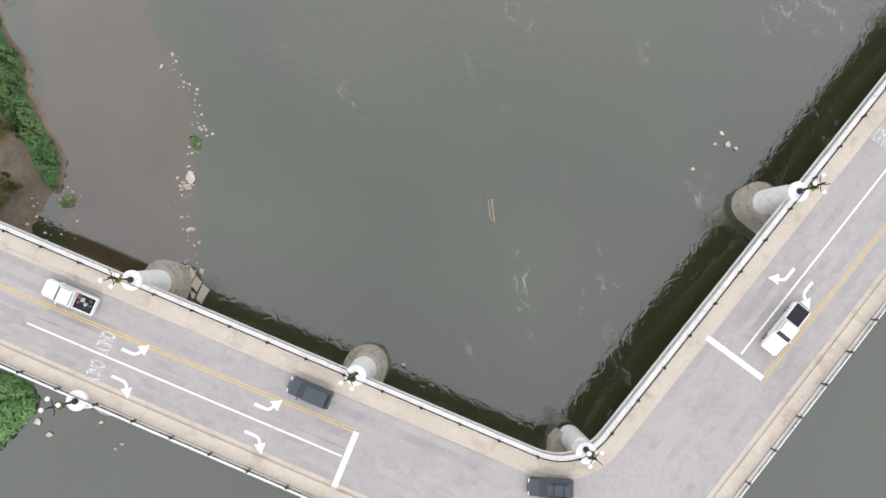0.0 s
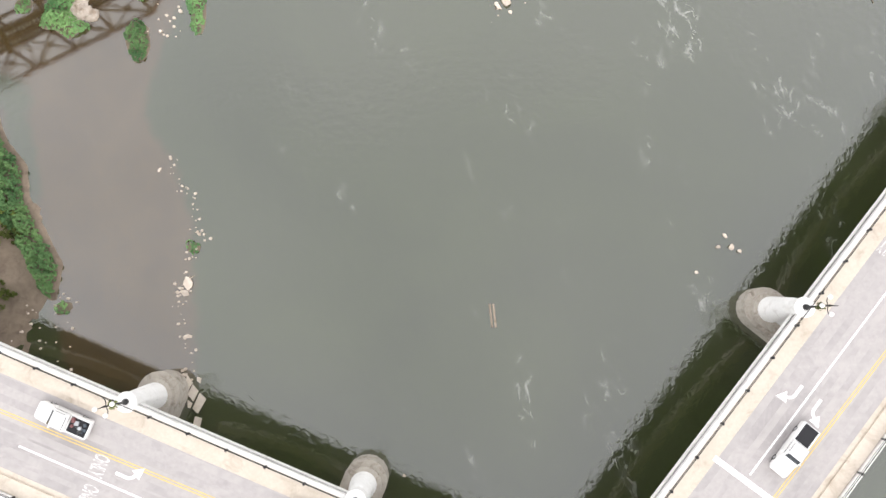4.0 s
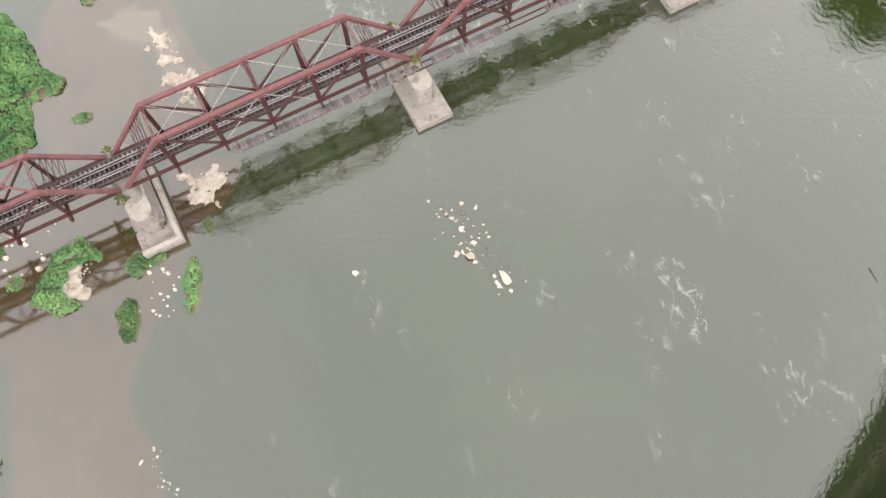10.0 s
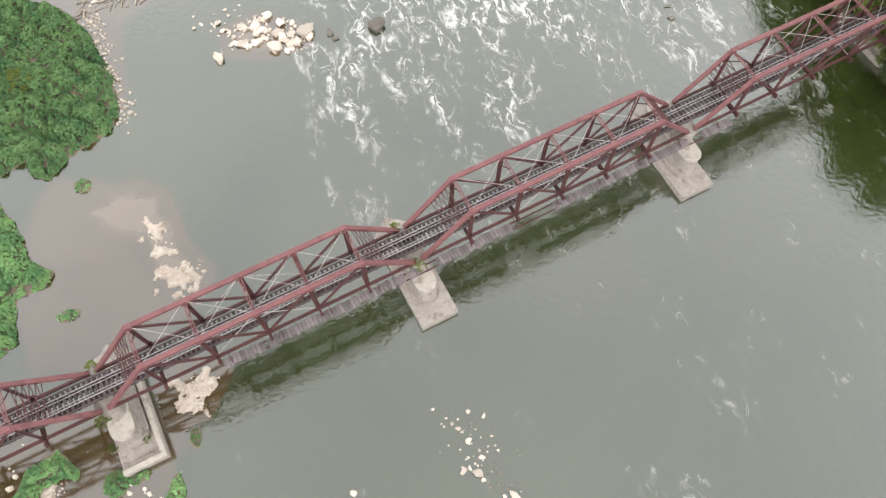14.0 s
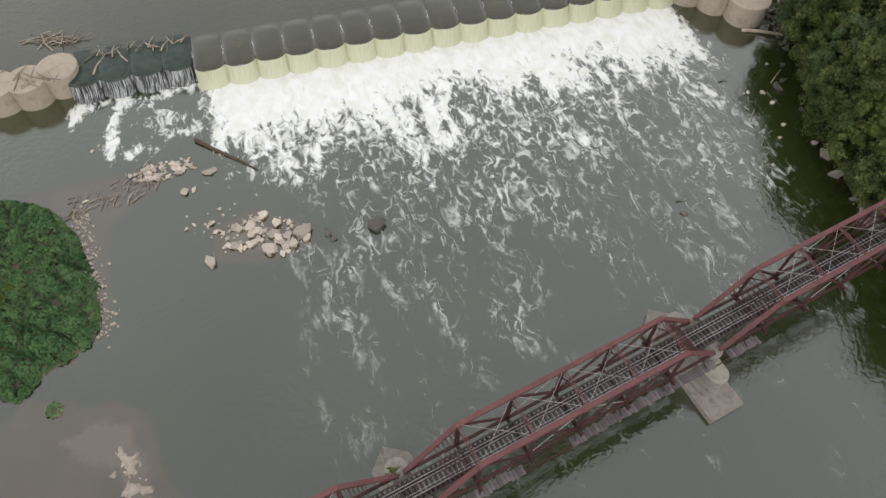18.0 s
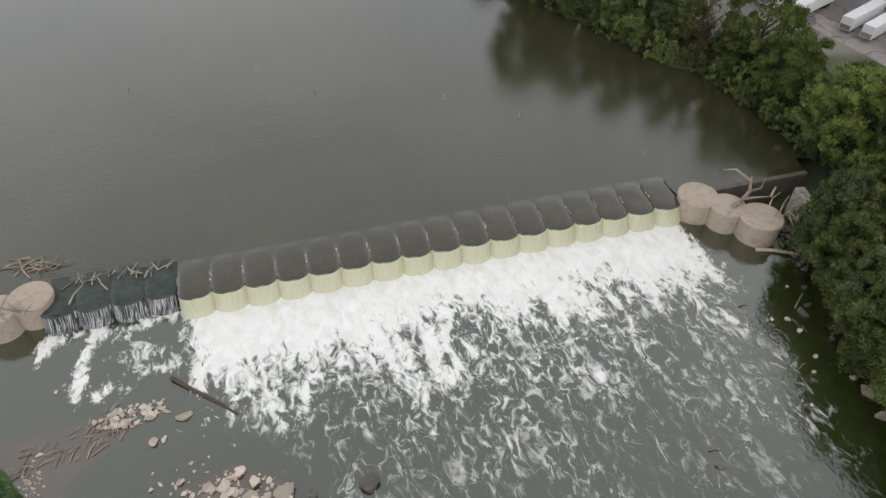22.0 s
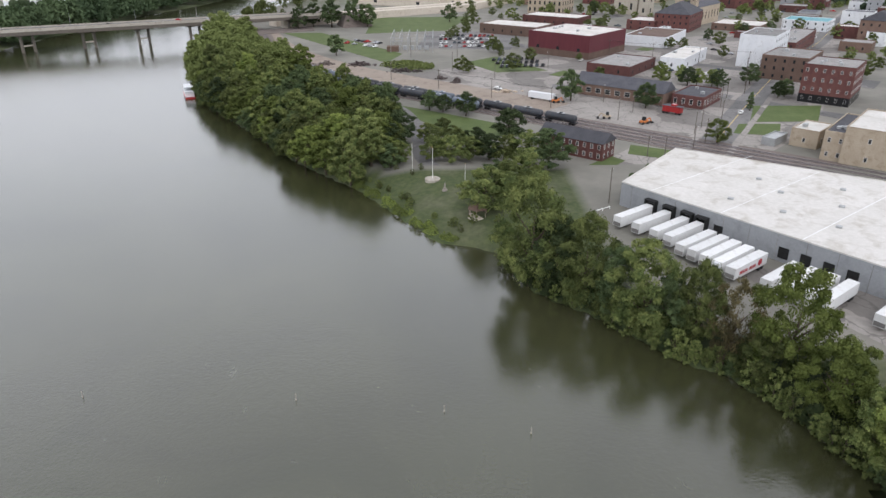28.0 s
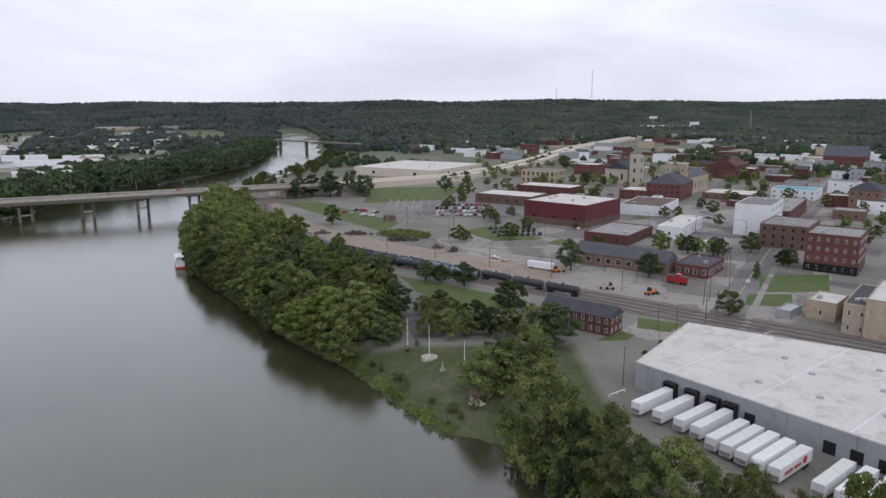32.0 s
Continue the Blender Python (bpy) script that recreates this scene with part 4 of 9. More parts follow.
for o in (-0.14, 0.14):
    k = left_of((ye1 - ye0).normalized()) * o
    paint_line(ye0 + k, ye1 + k, 0.11, M_YELLOWPAINT)


for d, o_list, u0, u1 in ((WEST_D, (-2.0, -3.7, 0.2, 1.2, 2.5, 3.8), 8, 105), (EAST_D, (4.4, 2.6, 0.4, -1.1, -3.0, -4.6), 10, 110)):
    for o in o_list:
        a, b = HUB + d * u0 + left_of(d) * o, HUB + d * u1 + left_of(d) * o
        n2 = left_of(d) * 0.38
        part("tyre_wear", Form().prism([(v.x, v.y) for v in (a - n2, b - n2, b + n2, a + n2)], DECK - 0.01, DECK + 0.0025), M_TRACKWEAR, bridge)


def turn_arrow(at, heading, hand):
    """A bent turn arrow painted on the road: heading in degrees, hand 1 turns left."""
    f = Form()
    fwd, lft = polar(heading), polar(heading + 90) * hand
    path = [fwd * (-1.25 + 0.16 * i) if i < 8 else fwd * (0.03 + 0.75 * math.sin((i - 8) / 6 * 1.4)) + lft * (0.9 * (1 - math.cos((i - 8) / 6 * 1.4))) for i in range(14)]
    for p, q in zip(path, path[1:]):
        n2 = left_of((q - p).normalized()) * 0.17
        f.prism([(v.x, v.y) for v in (at + p - n2, at + q - n2, at + q + n2, at + p + n2)], DECK + 0.002, DECK + 0.011)
    tip, d = path[-1], (path[-1] - path[-3]).normalized()
    n2 = left_of(d)
    tri = [at + tip - n2 * 0.62, at + tip + d * 1.15, at + tip + n2 * 0.62]
    f.prism([(v.x, v.y) for v in tri], DECK + 0.002, DECK + 0.011)
    return part("turn_arrow", f, M_WHITEPAINT, bridge, "white turn arrow painted on the road")


for (x, y), hd, s in (((-32.4, -5.2), -21.5, 1), ((-33.3, -8.0), -21.5, -1), ((-18.3, -10.6), -21.5, 1), ((-19.2, -13.4), -21.5, -1), ((36.2, 4.0), 231, -1), ((38.1, 2.6), 231, 1)):
    turn_arrow(V(x, y), hd, s)


def road_word(text, at, heading, size, stretch):
    cu = bpy.data.curves.new("road_word", "FONT")
    cu.body, cu.size, cu.align_x, cu.align_y, cu.extrude, cu.offset = text, size, "CENTER", "CENTER", 0.003, 0.02
    tmp = bpy.data.objects.new("tmp_word", cu)
    me = bpy.data.meshes.new_from_object(tmp)
    bpy.data.objects.remove(tmp)
    me.materials.append(M_WORNPAINT)
    me.transform(pose(at.x, at.y, DECK + 0.006, 0, 0, heading - 90) @ Matrix.Diagonal((1, stretch, 1, 1)))
    return part("road_word", me, M_WORNPAINT, bridge, "white word painted on the road")


road_word("ONLY", V(-35.4, -4.0), -21.5, 0.82, 2.7)
road_word("ONLY", V(-36.3, -7.0), -21.5, 0.82, 2.7)
road_word("ONLY", V(46.9, 19.2), 231, 0.82, 2.7)

# ---- vehicles ----
def paint(name, col, rough=0.25, metal=0.2):
    return surface(name, col, tuple(min(1, 1.06 * c) for c in col), rough=rough, metal=metal, fine=2, coarse=0.6, bump=0.02)


M_CARWHITE, M_CARBLUE, M_CARBLACK = paint("white_car_paint", (0.72, 0.72, 0.70)), paint("slate_car_paint", (0.07, 0.085, 0.10)), paint("black_car_paint", (0.02, 0.02, 0.022))
M_CARRED, M_CARSILVER = paint("red_car_paint", (0.35, 0.03, 0.03)), paint("silver_car_paint", (0.42, 0.43, 0.44))
M_GLASS = surface("dark_window_glass", (0.015, 0.018, 0.02), (0.03, 0.035, 0.038), rough=0.08, fine=1, coarse=0.3, bump=0.0)
M_TYRE = surface("black_rubber", (0.018, 0.018, 0.018), (0.03, 0.03, 0.03), rough=0.9, fine=8, coarse=2)
M_RIM = surface("alloy_rim", (0.4, 0.4, 0.4), (0.5, 0.5, 0.5), rough=0.4, metal=0.7, fine=4, coarse=1)
M_HEADLIGHT = surface("headlight_glass", (0.6, 0.6, 0.58), (0.7, 0.7, 0.68), rough=0.2, fine=4, coarse=1, bump=0.02)
CAR_MESH = {}


def lofted(sections):
    """A hull through sections (x, half width, z bottom, z top, half width at top)."""
    f = Form()
    for x, w, z0, z1, wt in sections:
        f.v += [(x, -w, z0), (x, -w, z0 + (z1 - z0) * 0.6), (x, -wt, z1), (x, wt, z1), (x, w, z0 + (z1 - z0) * 0.6), (x, w, z0)]
    for i in range(len(sections) - 1):
        for j in range(6):
            f.f.append((6 * i + j, 6 * i + (j + 1) % 6, 6 * i + 6 + (j + 1) % 6, 6 * i + 6 + j))
    e = 6 * (len(sections) - 1)
    f.f += [(5, 4, 3, 2, 1, 0), tuple(e + j for j in range(6))]
    return f


def car_meshes(kind):
    if kind in CAR_MESH:
        return CAR_MESH[kind]
    L, W = {"pickup": (5.9, 1.0), "suv": (4.75, 0.95), "sedan": (4.6, 0.9), "jeep": (4.7, 0.94)}[kind]
    h = L / 2
    out = {}
    hood = 0.98 if kind != "sedan" else 0.85
    if kind == "pickup":
        out["body"] = lofted([(-h, 0.9, 0.5, 1.05, 0.84), (-h + 0.1, W, 0.42, 1.12, 0.95), (0.4, W, 0.4, 1.12, 0.95), (1.4, W, 0.4, 1.1, 0.92), (h - 0.35, 0.98, 0.42, 1.0, 0.85), (h, 0.82, 0.5, 0.82, 0.7)])
        out["cabin"] = lofted([(-0.75, 0.93, 1.05, 1.5, 0.8), (-0.55, 0.93, 1.05, 1.84, 0.74), (0.75, 0.93, 1.05, 1.84, 0.74), (1.5, 0.93, 1.03, 1.14, 0.86)])
        out["bed_floor"] = Form().box(-1.85, 0, 1.115, 2.0, 1.55, 0.02)
        out["glass"] = Form().add([(0.80, -0.72, 1.815), (0.80, 0.72, 1.815), (1.42, 0.82, 1.20), (1.42, -0.82, 1.20)], [(3, 2, 1, 0)]).add([(-0.58, -0.7, 1.80), (-0.58, 0.7, 1.80), (-0.755, 0.76, 1.45), (-0.755, -0.76, 1.45)], [(0, 1, 2, 3)])
        for s in (-1, 1):
            out["glass"].add([(-0.4, s * 0.79, 1.78), (0.6, s * 0.79, 1.78), (1.0, s * 0.945, 1.32), (-0.4, s * 0.945, 1.32)], [(0, 1, 2, 3)])
    else:
        tall = {"suv": 1.72, "jeep": 1.82, "sedan": 1.45}[kind]
        rear = -h + (0.15 if kind != "sedan" else 0.75)
        out["body"] = lofted([(-h, 0.8, 0.5, 0.95, 0.75), (-h + 0.15, W, 0.35, hood + 0.05, 0.88), (1.0, W, 0.32, hood + 0.04, 0.88), (h - 0.4, 0.92, 0.35, hood - 0.08, 0.8), (h, 0.75, 0.45, 0.72, 0.62)])
        out["cabin"] = lofted([(rear, 0.88, hood, hood + 0.08, 0.84), (rear + 0.35, 0.88, hood, tall - 0.04, 0.68), (rear + 0.8, 0.88, hood, tall, 0.7), (0.35, 0.88, hood, tall - 0.03, 0.7), (1.25, 0.88, hood, hood + 0.06, 0.84)])
        g = Form().add([(0.42, -0.66, tall - 0.055), (0.42, 0.66, tall - 0.055), (1.18, 0.78, hood + 0.13), (1.18, -0.78, hood + 0.13)], [(3, 2, 1, 0)])
        g.add([(rear + 0.31, -0.62, tall - 0.10), (rear + 0.31, 0.62, tall - 0.10), (rear + 0.02, 0.76, hood + 0.2), (rear + 0.02, -0.76, hood + 0.2)], [(0, 1, 2, 3)])
        for s in (-1, 1):
            g.add([(rear + 0.5, s * 0.745, tall - 0.1), (0.25, s * 0.745, tall - 0.1), (0.85, s * 0.892, hood + 0.22), (rear + 0.3, s * 0.892, hood + 0.22)], [(0, 1, 2, 3)])
        out["glass"] = g
        if kind == "jeep":
            out["roof_rack"] = Form().beam((-1.6, -0.62, tall + 0.06), (0.3, -0.62, tall + 0.06), 0.06, 0.06).beam((-1.6, 0.62, tall + 0.06), (0.3, 0.62, tall + 0.06), 0.06, 0.06).beam((-1.2, -0.62, tall + 0.06), (-1.2, 0.62, tall + 0.06), 0.06, 0.05).beam((-0.2, -0.62, tall + 0.06), (-0.2, 0.62, tall + 0.06), 0.06, 0.05)
    # wheels as lathes turned on their side
    def wheel(r, w, y):
        f = Form().lathe(0, 0, [(r * 0.7, -w / 2), (r, -w / 2 + 0.04), (r, w / 2 - 0.04), (r * 0.7, w / 2)], 14)
        f.v = [(a, c + y, b + r) for a, b, c in f.v]
        return f
    r = 0.4 if kind in ("pickup", "jeep") else 0.34
    for s, tag in ((-1, "a"), (1, "b")):
        out["tyre_" + tag] = wheel(r, 0.25, s * (W - 0.12))
        out["rim_" + tag] = wheel(r * 0.66, 0.27, s * (W - 0.12))
        f = out["rim_" + tag]
        f.v = [(a, b, c + r * 0.34) for a, b, c in f.v]
    for tag, s in (("a", -1), ("b", 1)):
        out["head_" + tag] = Form().box(h - 0.16, s * 0.62, 0.66, 0.2, 0.34, 0.15)
        out["mirror_" + tag] = Form().box(0.95, s * (W + 0.1), hood + 0.08, 0.14, 0.22, 0.16)
    out["axle"] = h * 0.62
    CAR_MESH[kind] = {k: (v if isinstance(v, float) else v.mesh(k, None)) for k, v in out.items()}
    return CAR_MESH[kind]


def dressed(me, mat):
    """The mesh with this material; one copy for each paint."""
    key = (me.name, mat.name)
    if key not in CAR_MESH:
        c = me.copy()
        c.materials.clear()
        c.materials.append(mat)
        CAR_MESH[key] = c
    return CAR_MESH[key]


def car(name, kind, at, heading, mat, label, full=True, group=""):
    m = car_meshes(kind)
    t = thing(name, label, "car" if kind != "pickup" else "pickup truck", at, heading, group)
    part("body", dressed(m["body"], mat), mat, t)
    part("cabin", dressed(m["cabin"], mat), mat, t)
    part("window", dressed(m["glass"], M_GLASS), M_GLASS, t, "dark window glass")
    for s, tag in ((-1, "a"), (1, "b")):
        for x in (-m["axle"], m["axle"]):
            w = part("wheel", dressed(m["tyre_" + tag], M_TYRE), M_TYRE, t)
            w.location.x = x
            if full:
                part("rim", dressed(m["rim_" + tag], M_RIM), M_RIM, w)
    if full:
        for tag in "ab":
            part("headlight", dressed(m["head_" + tag], M_HEADLIGHT), M_HEADLIGHT, t)
            part("side_mirror", dressed(m["mirror_" + tag], mat), mat, t)
        if "bed_floor" in m:
            part("truck_bed", dressed(m["bed_floor"], M_CARBLACK), M_CARBLACK, t, "dark open truck bed")
        if "roof_rack" in m:
            part("roof_rack", dressed(m["roof_rack"], M_CARBLACK), M_CARBLACK, t)
    return t


car("pickup_truck", "pickup", (-38.9, 0.6, DECK), 158.5, M_CARWHITE, "white pickup truck with a loaded bed on the bridge")
car("pickup_truck", "pickup", (35.5, -1.4, DECK), 231.3, M_CARWHITE, "white pickup truck with a dark bed cover at the stop line")
car("car", "suv", (-13.6, -8.8, DECK), 158.5, M_CARBLUE, "slate blue sport utility car crossing the bridge")
car("car", "jeep", (11.2, -17.9, DECK), 178.0, M_CARBLUE, "slate blue boxy car with a roof rack at the fork")
load = thing("truck_load", "mixed red and dark boxes loaded in a truck bed", "cargo", (-38.9, 0.6, DECK), 158.5)
for i in range(9):
    part("box", Form().box(RNG.uniform(-2.6, -1.2), RNG.uniform(-0.55, 0.55), 1.13, RNG.uniform(0.25, 0.5), RNG.uniform(0.2, 0.5), RNG.uniform(0.12, 0.4), RNG.uniform(0, 3)), (M_CARBLUE, M_BLACK, M_STEELTOP, M_CARSILVER)[i % 4], load)

# ---- the railway truss bridge ----
AXIS = 28.3
TD = polar(AXIS)
TN = left_of(TD)
TORIGIN = Vector((0.2, 82.9, 0)) - TD * 39.47
BOT, TOP, RAILZ, HALF = 8.0, 14.8, 9.3, 2.35


def tp(s, o, z):
    """A place on the truss bridge: metres along, metres to its north, height."""
    p = TORIGIN + TD * s + TN * o
    return Vector((p.x, p.y, z))


def truss(s0, s1, label, heavy=False):
    t = thing("truss_bridge", label, "railway bridge", group="spans of the railway bridge", kind="structure")
    n, dz = 6, (s1 - s0) / 6
    node = [s0 + dz * i for i in range(n + 1)]
    for o in (-HALF, HALF):
        part("top_chord", Form().beam(tp(node[1] - 0.2, o, TOP), tp(node[5] + 0.2, o, TOP), 0.52, 0.42), M_STEELTOP, t, "paler red top chord")
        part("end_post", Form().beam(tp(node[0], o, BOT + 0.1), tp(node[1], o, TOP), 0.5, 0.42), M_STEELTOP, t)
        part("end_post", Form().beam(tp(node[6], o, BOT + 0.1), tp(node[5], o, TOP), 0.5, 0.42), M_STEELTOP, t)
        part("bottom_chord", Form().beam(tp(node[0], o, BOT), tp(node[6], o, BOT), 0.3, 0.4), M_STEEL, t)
        for i in range(1, 6):
            f = Form()
            # laced posts: two channels with battens
            for k in (-0.14, 0.14):
                f.beam(tp(node[i] + k, o, BOT), tp(node[i] + k, o, TOP), 0.08, 0.3)
            for j in range(9):
                z = BOT + 0.5 + j * 0.68
                f.beam(tp(node[i] - 0.14, o, z), tp(node[i] + 0.14, o, z + 0.4), 0.05, 0.26)
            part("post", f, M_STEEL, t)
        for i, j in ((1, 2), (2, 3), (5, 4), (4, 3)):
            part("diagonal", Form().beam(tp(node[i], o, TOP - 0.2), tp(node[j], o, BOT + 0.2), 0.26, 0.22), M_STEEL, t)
        for i, j in ((3, 2), (3, 4)):
            part("tie_rod", Form().beam(tp(node[i], o + 0.06, TOP - 0.2), tp(node[j], o + 0.06, BOT + 0.2), 0.07, 0.07), M_BRACE, t, "pale slender rod")
        for i in range(1, 6):
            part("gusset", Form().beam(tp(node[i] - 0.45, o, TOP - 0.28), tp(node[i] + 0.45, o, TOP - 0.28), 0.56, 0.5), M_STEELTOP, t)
    for i in range(1, 6):
        strut = Form()
        for k in (-0.16, 0.16):
            strut.beam(tp(node[i] + k, -HALF, TOP + 0.02), tp(node[i] + k, HALF, TOP + 0.02), 0.08, 0.1)
        for k in range(8):
            o = -HALF + 0.1 + k * (2 * HALF - 0.2) / 8
            strut.beam(tp(node[i] - 0.16, o, TOP + 0.02), tp(node[i] + 0.16, o + (2 * HALF - 0.2) / 8, TOP + 0.02), 0.05, 0.05)
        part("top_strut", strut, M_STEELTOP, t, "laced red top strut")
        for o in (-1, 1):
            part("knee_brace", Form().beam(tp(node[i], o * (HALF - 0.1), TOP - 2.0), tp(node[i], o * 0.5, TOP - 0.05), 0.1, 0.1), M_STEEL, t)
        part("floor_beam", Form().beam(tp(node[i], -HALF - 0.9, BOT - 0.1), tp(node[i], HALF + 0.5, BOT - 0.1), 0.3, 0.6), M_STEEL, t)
        if i < 5:
            part("top_brace", Form().beam(tp(node[i], -HALF, TOP + 0.06), tp(node[i + 1], HALF, TOP + 0.06), 0.045, 0.04), M_BRACE, t, "pale diagonal brace rod")
            part("top_brace", Form().beam(tp(node[i], HALF, TOP + 0.1), tp(node[i + 1], -HALF, TOP + 0.1), 0.045, 0.04), M_BRACE, t, "pale diagonal brace rod")
    for i, j in ((1, 0), (5, 6)):
        portal = Form()
        for k in range(5):
            u = 0.10 + 0.07 * k
            a, b = tp(node[i], -HALF, TOP).lerp(tp(node[j], -HALF, BOT), u), tp(node[i], HALF, TOP).lerp(tp(node[j], HALF, BOT), u + 0.07)
            portal.beam(a, b, 0.07, 0.07)
            a, b = tp(node[i], -HALF, TOP).lerp(tp(node[j], -HALF, BOT), u + 0.07), tp(node[i], HALF, TOP).lerp(tp(node[j], HALF, BOT), u)
            portal.beam(a, b, 0.07, 0.07)
        part("portal_brace", portal, M_STEEL, t)
    if heavy:
        for i in range(1, 5):
            for o in (-1, 1):
                f = Form().beam(tp(node[i], o * HALF, TOP + 0.14), tp(node[i + 1], -o * HALF, TOP + 0.14 + 0.05 * o), 0.30, 0.05)
                part("top_plate_brace", f, M_STEELTOP, t, "broad flat red cross brace")
            m = 0.5 * (node[i] + node[i + 1])
            part("cross_plate", Form().box(*tp(m, 0, 0).xy, TOP + 0.05, 0.9, 0.9, 0.03, radians(AXIS)), M_STEELTOP, t)
    for o in (-0.85, 0.85):
        part("stringer", Form().beam(tp(s0, o, BOT + 0.55), tp(s1, o, BOT + 0.55), 0.3, 0.6), M_STEEL, t)
    return t


SPANS = [(-42.7, -5.75), (-4.85, 32.1), (33.05, 71.6), (72.6, 111.0)]
for a, b in SPANS:
    truss(a, b, "rust-red riveted steel railway truss span with broad top bracing" if a < -40 else "rust-red riveted steel railway truss span", a < -40)

track = thing("railway_track", "single railway track on dark timber ties across the truss bridge", "railway track", kind="structure")
tie = Form().box(0, 0, 0, 0.30, 2.9, 0.24).mesh("tie", M_TIE)
for i in range(268):
    s = -42.5 + i * 0.575
    ob = part("tie", tie, M_TIE, track)
    p = tp(s, RNG.uniform(-0.04, 0.04), BOT + 0.86)
    ob.matrix_basis = pose(p.x, p.y, p.z, 0, 0, AXIS + RNG.uniform(-0.8, 0.8))
for o in (-0.75, 0.75):
    part("rail", Form().beam(tp(-60, o, RAILZ - 0.02), tp(115, o, RAILZ - 0.02), 0.09, 0.16), M_RAIL, track, "worn steel rail")
# unseen extra pair, added to keep sky out of the bridge's reflection
for o in (-0.8, 0.8):
    part("stringer", Form().beam(tp(-42.7, o, BOT + 0.45), tp(111, o, BOT + 0.45), 0.55, 0.7), M_STEEL, track, "extra rust-red stringer added to block the sky below the track")
for o in (-0.42, 0.42):
    part("guard_rail", Form().beam(tp(-44, o, RAILZ - 0.05), tp(111, o, RAILZ - 0.05), 0.07, 0.12), M_RAIL, track)
for o in (-1.35, 1.35):
    part("guard_timber", Form().beam(tp(-44, o, RAILZ - 0.1), tp(111, o, RAILZ - 0.1), 0.18, 0.16), M_TIE, track)

walkway = thing("plank_walkway", "grey weathered plank walkway beside the railway bridge", "walkway", kind="structure")
plank = Form().box(0, 0, 0, 0.42, 1.15, 0.07).mesh("plank", M_PLANK)
for i in range(150):
    s = 8.0 + i * 0.47
    if 32 < s < 34.5 or 71 < s < 73.5 or (45 < s < 51) or RNG.random() < 0.04:
        continue
    ob = part("plank", plank, M_PLANK, walkway)
    p = tp(s, -3.15 + RNG.uniform(-0.12, 0.12), 7.0)
    ob.matrix_basis = pose(p.x, p.y, p.z, 0, 0, AXIS + RNG.uniform(-3, 3))
for o in (-2.75, -3.55):
    part("walkway_beam", Form().beam(tp(8, o, 6.9), tp(78, o, 6.9), 0.14, 0.18), M_STEEL, walkway)
for i in range(12):
    s = 8.6 + i * 6.15
    part("walkway_hanger", Form().beam(tp(s, -2.4, BOT - 0.3), tp(s, -3.6, 6.85), 0.1, 0.1), M_STEEL, walkway)


def stadium(s, o0, o1, r, steps=9):
    pts = []
    for o, a0 in ((o1, 0), (o0, 180)):
        for i in range(steps):
            a = radians(a0 + 180 * i / (steps - 1))
            p = tp(s + r * math.cos(a), o + r * math.sin(a), 0)
            pts.append((p.x, p.y))
    return pts


def rail_pier(s, wide=2.55, footing=True, low=-8.1, high=6.0, rim=False):
    t = thing("railway_pier", "weathered concrete railway pier with rounded ends on a broad footing", "bridge pier", group="piers of the railway bridge", kind="structure")
    if footing:
        c = [tp(s - wide, low, 0), tp(s + wide, low, 0), tp(s + wide, high, 0), tp(s, high + 2.2, 0), tp(s - wide, high, 0)]
        part("footing", Form().prism([(p.x, p.y) for p in c], -2.0, 1.0, 0.99), M_STONEPIER, t)
    if rim:
        for a, b in ((tp(s + wide - 0.25, low + 0.02, 1.28), tp(s + wide - 0.25, high - 2.5, 1.28)), (tp(s - wide + 0.08, low + 0.3, 1.26), tp(s + wide - 0.56, low + 0.3, 1.26))):
            part("footing_rim", Form().beam(a, b, 0.6, 0.8), M_PIER, t, "raised pale rim of the footing")
        part("footing_step", Form().beam(tp(s - wide + 0.1, low + 0.86, 1.05), tp(s + wide - 0.6, low + 0.86, 1.05), 0.5, 0.5), M_STONEPIER, t)
    part("base_course", Form().prism(stadium(s, -3.9, 3.7, 1.72), 0.9, 1.7), M_STONEPIER, t)
    for i in range(4):
        part("shaft_course", Form().prism(stadium(s, -4.0, 3.8, 1.50 - 0.045 * i), 1.7 + 0.78 * i, 2.42 + 0.78 * i, 0.985), M_STONEPIER, t)
        part("joint", Form().prism(stadium(s, -4.0, 3.8, 1.42 - 0.045 * i), 2.42 + 0.78 * i, 2.48 + 0.78 * i), M_MUD, t, "dark open joint between courses")
    part("coping", Form().prism(stadium(s, -4.05, 3.85, 1.36), 4.82, 5.05), M_PIER, t, "smooth pale coping")
    part("bearing_block", Form().prism(stadium(s, -1.9, 1.9, 1.1), 5.05, BOT - 0.2), M_STONEPIER, t)
    return t


for s in (-5.3, 32.6, 72.1, 111.5):
    rail_pier(s, rim=s < 0)
rail_pier(-43.2)

# ---- rocks, driftwood ----
def rock_mesh(seed, flat=0.6, points=13):
    """An angular stone about one metre across: the hull of points thrown at random, corners slightly broken."""
    rng = random.Random(seed)
    bm = bmesh.new()
    for i in range(points):
        a, k = rng.uniform(0, 6.28), rng.uniform(0.75, 1.0)
        z = rng.choice((-0.5, 0.42, 0.5)) * rng.uniform(0.7, 1.0)
        bm.verts.new((0.56 * k * math.cos(a), 0.47 * k * math.sin(a), z * flat))
    hull = bmesh.ops.convex_hull(bm, input=bm.verts)
    bmesh.ops.delete(bm, geom=[v for v in hull["geom_interior"] if isinstance(v, bmesh.types.BMVert)], context="VERTS")
    bmesh.ops.bevel(bm, geom=list(bm.edges), offset=0.025, segments=1, affect="EDGES")
    me = bpy.data.meshes.new("rock")
    bm.to_mesh(me)
    bm.free()
    return me


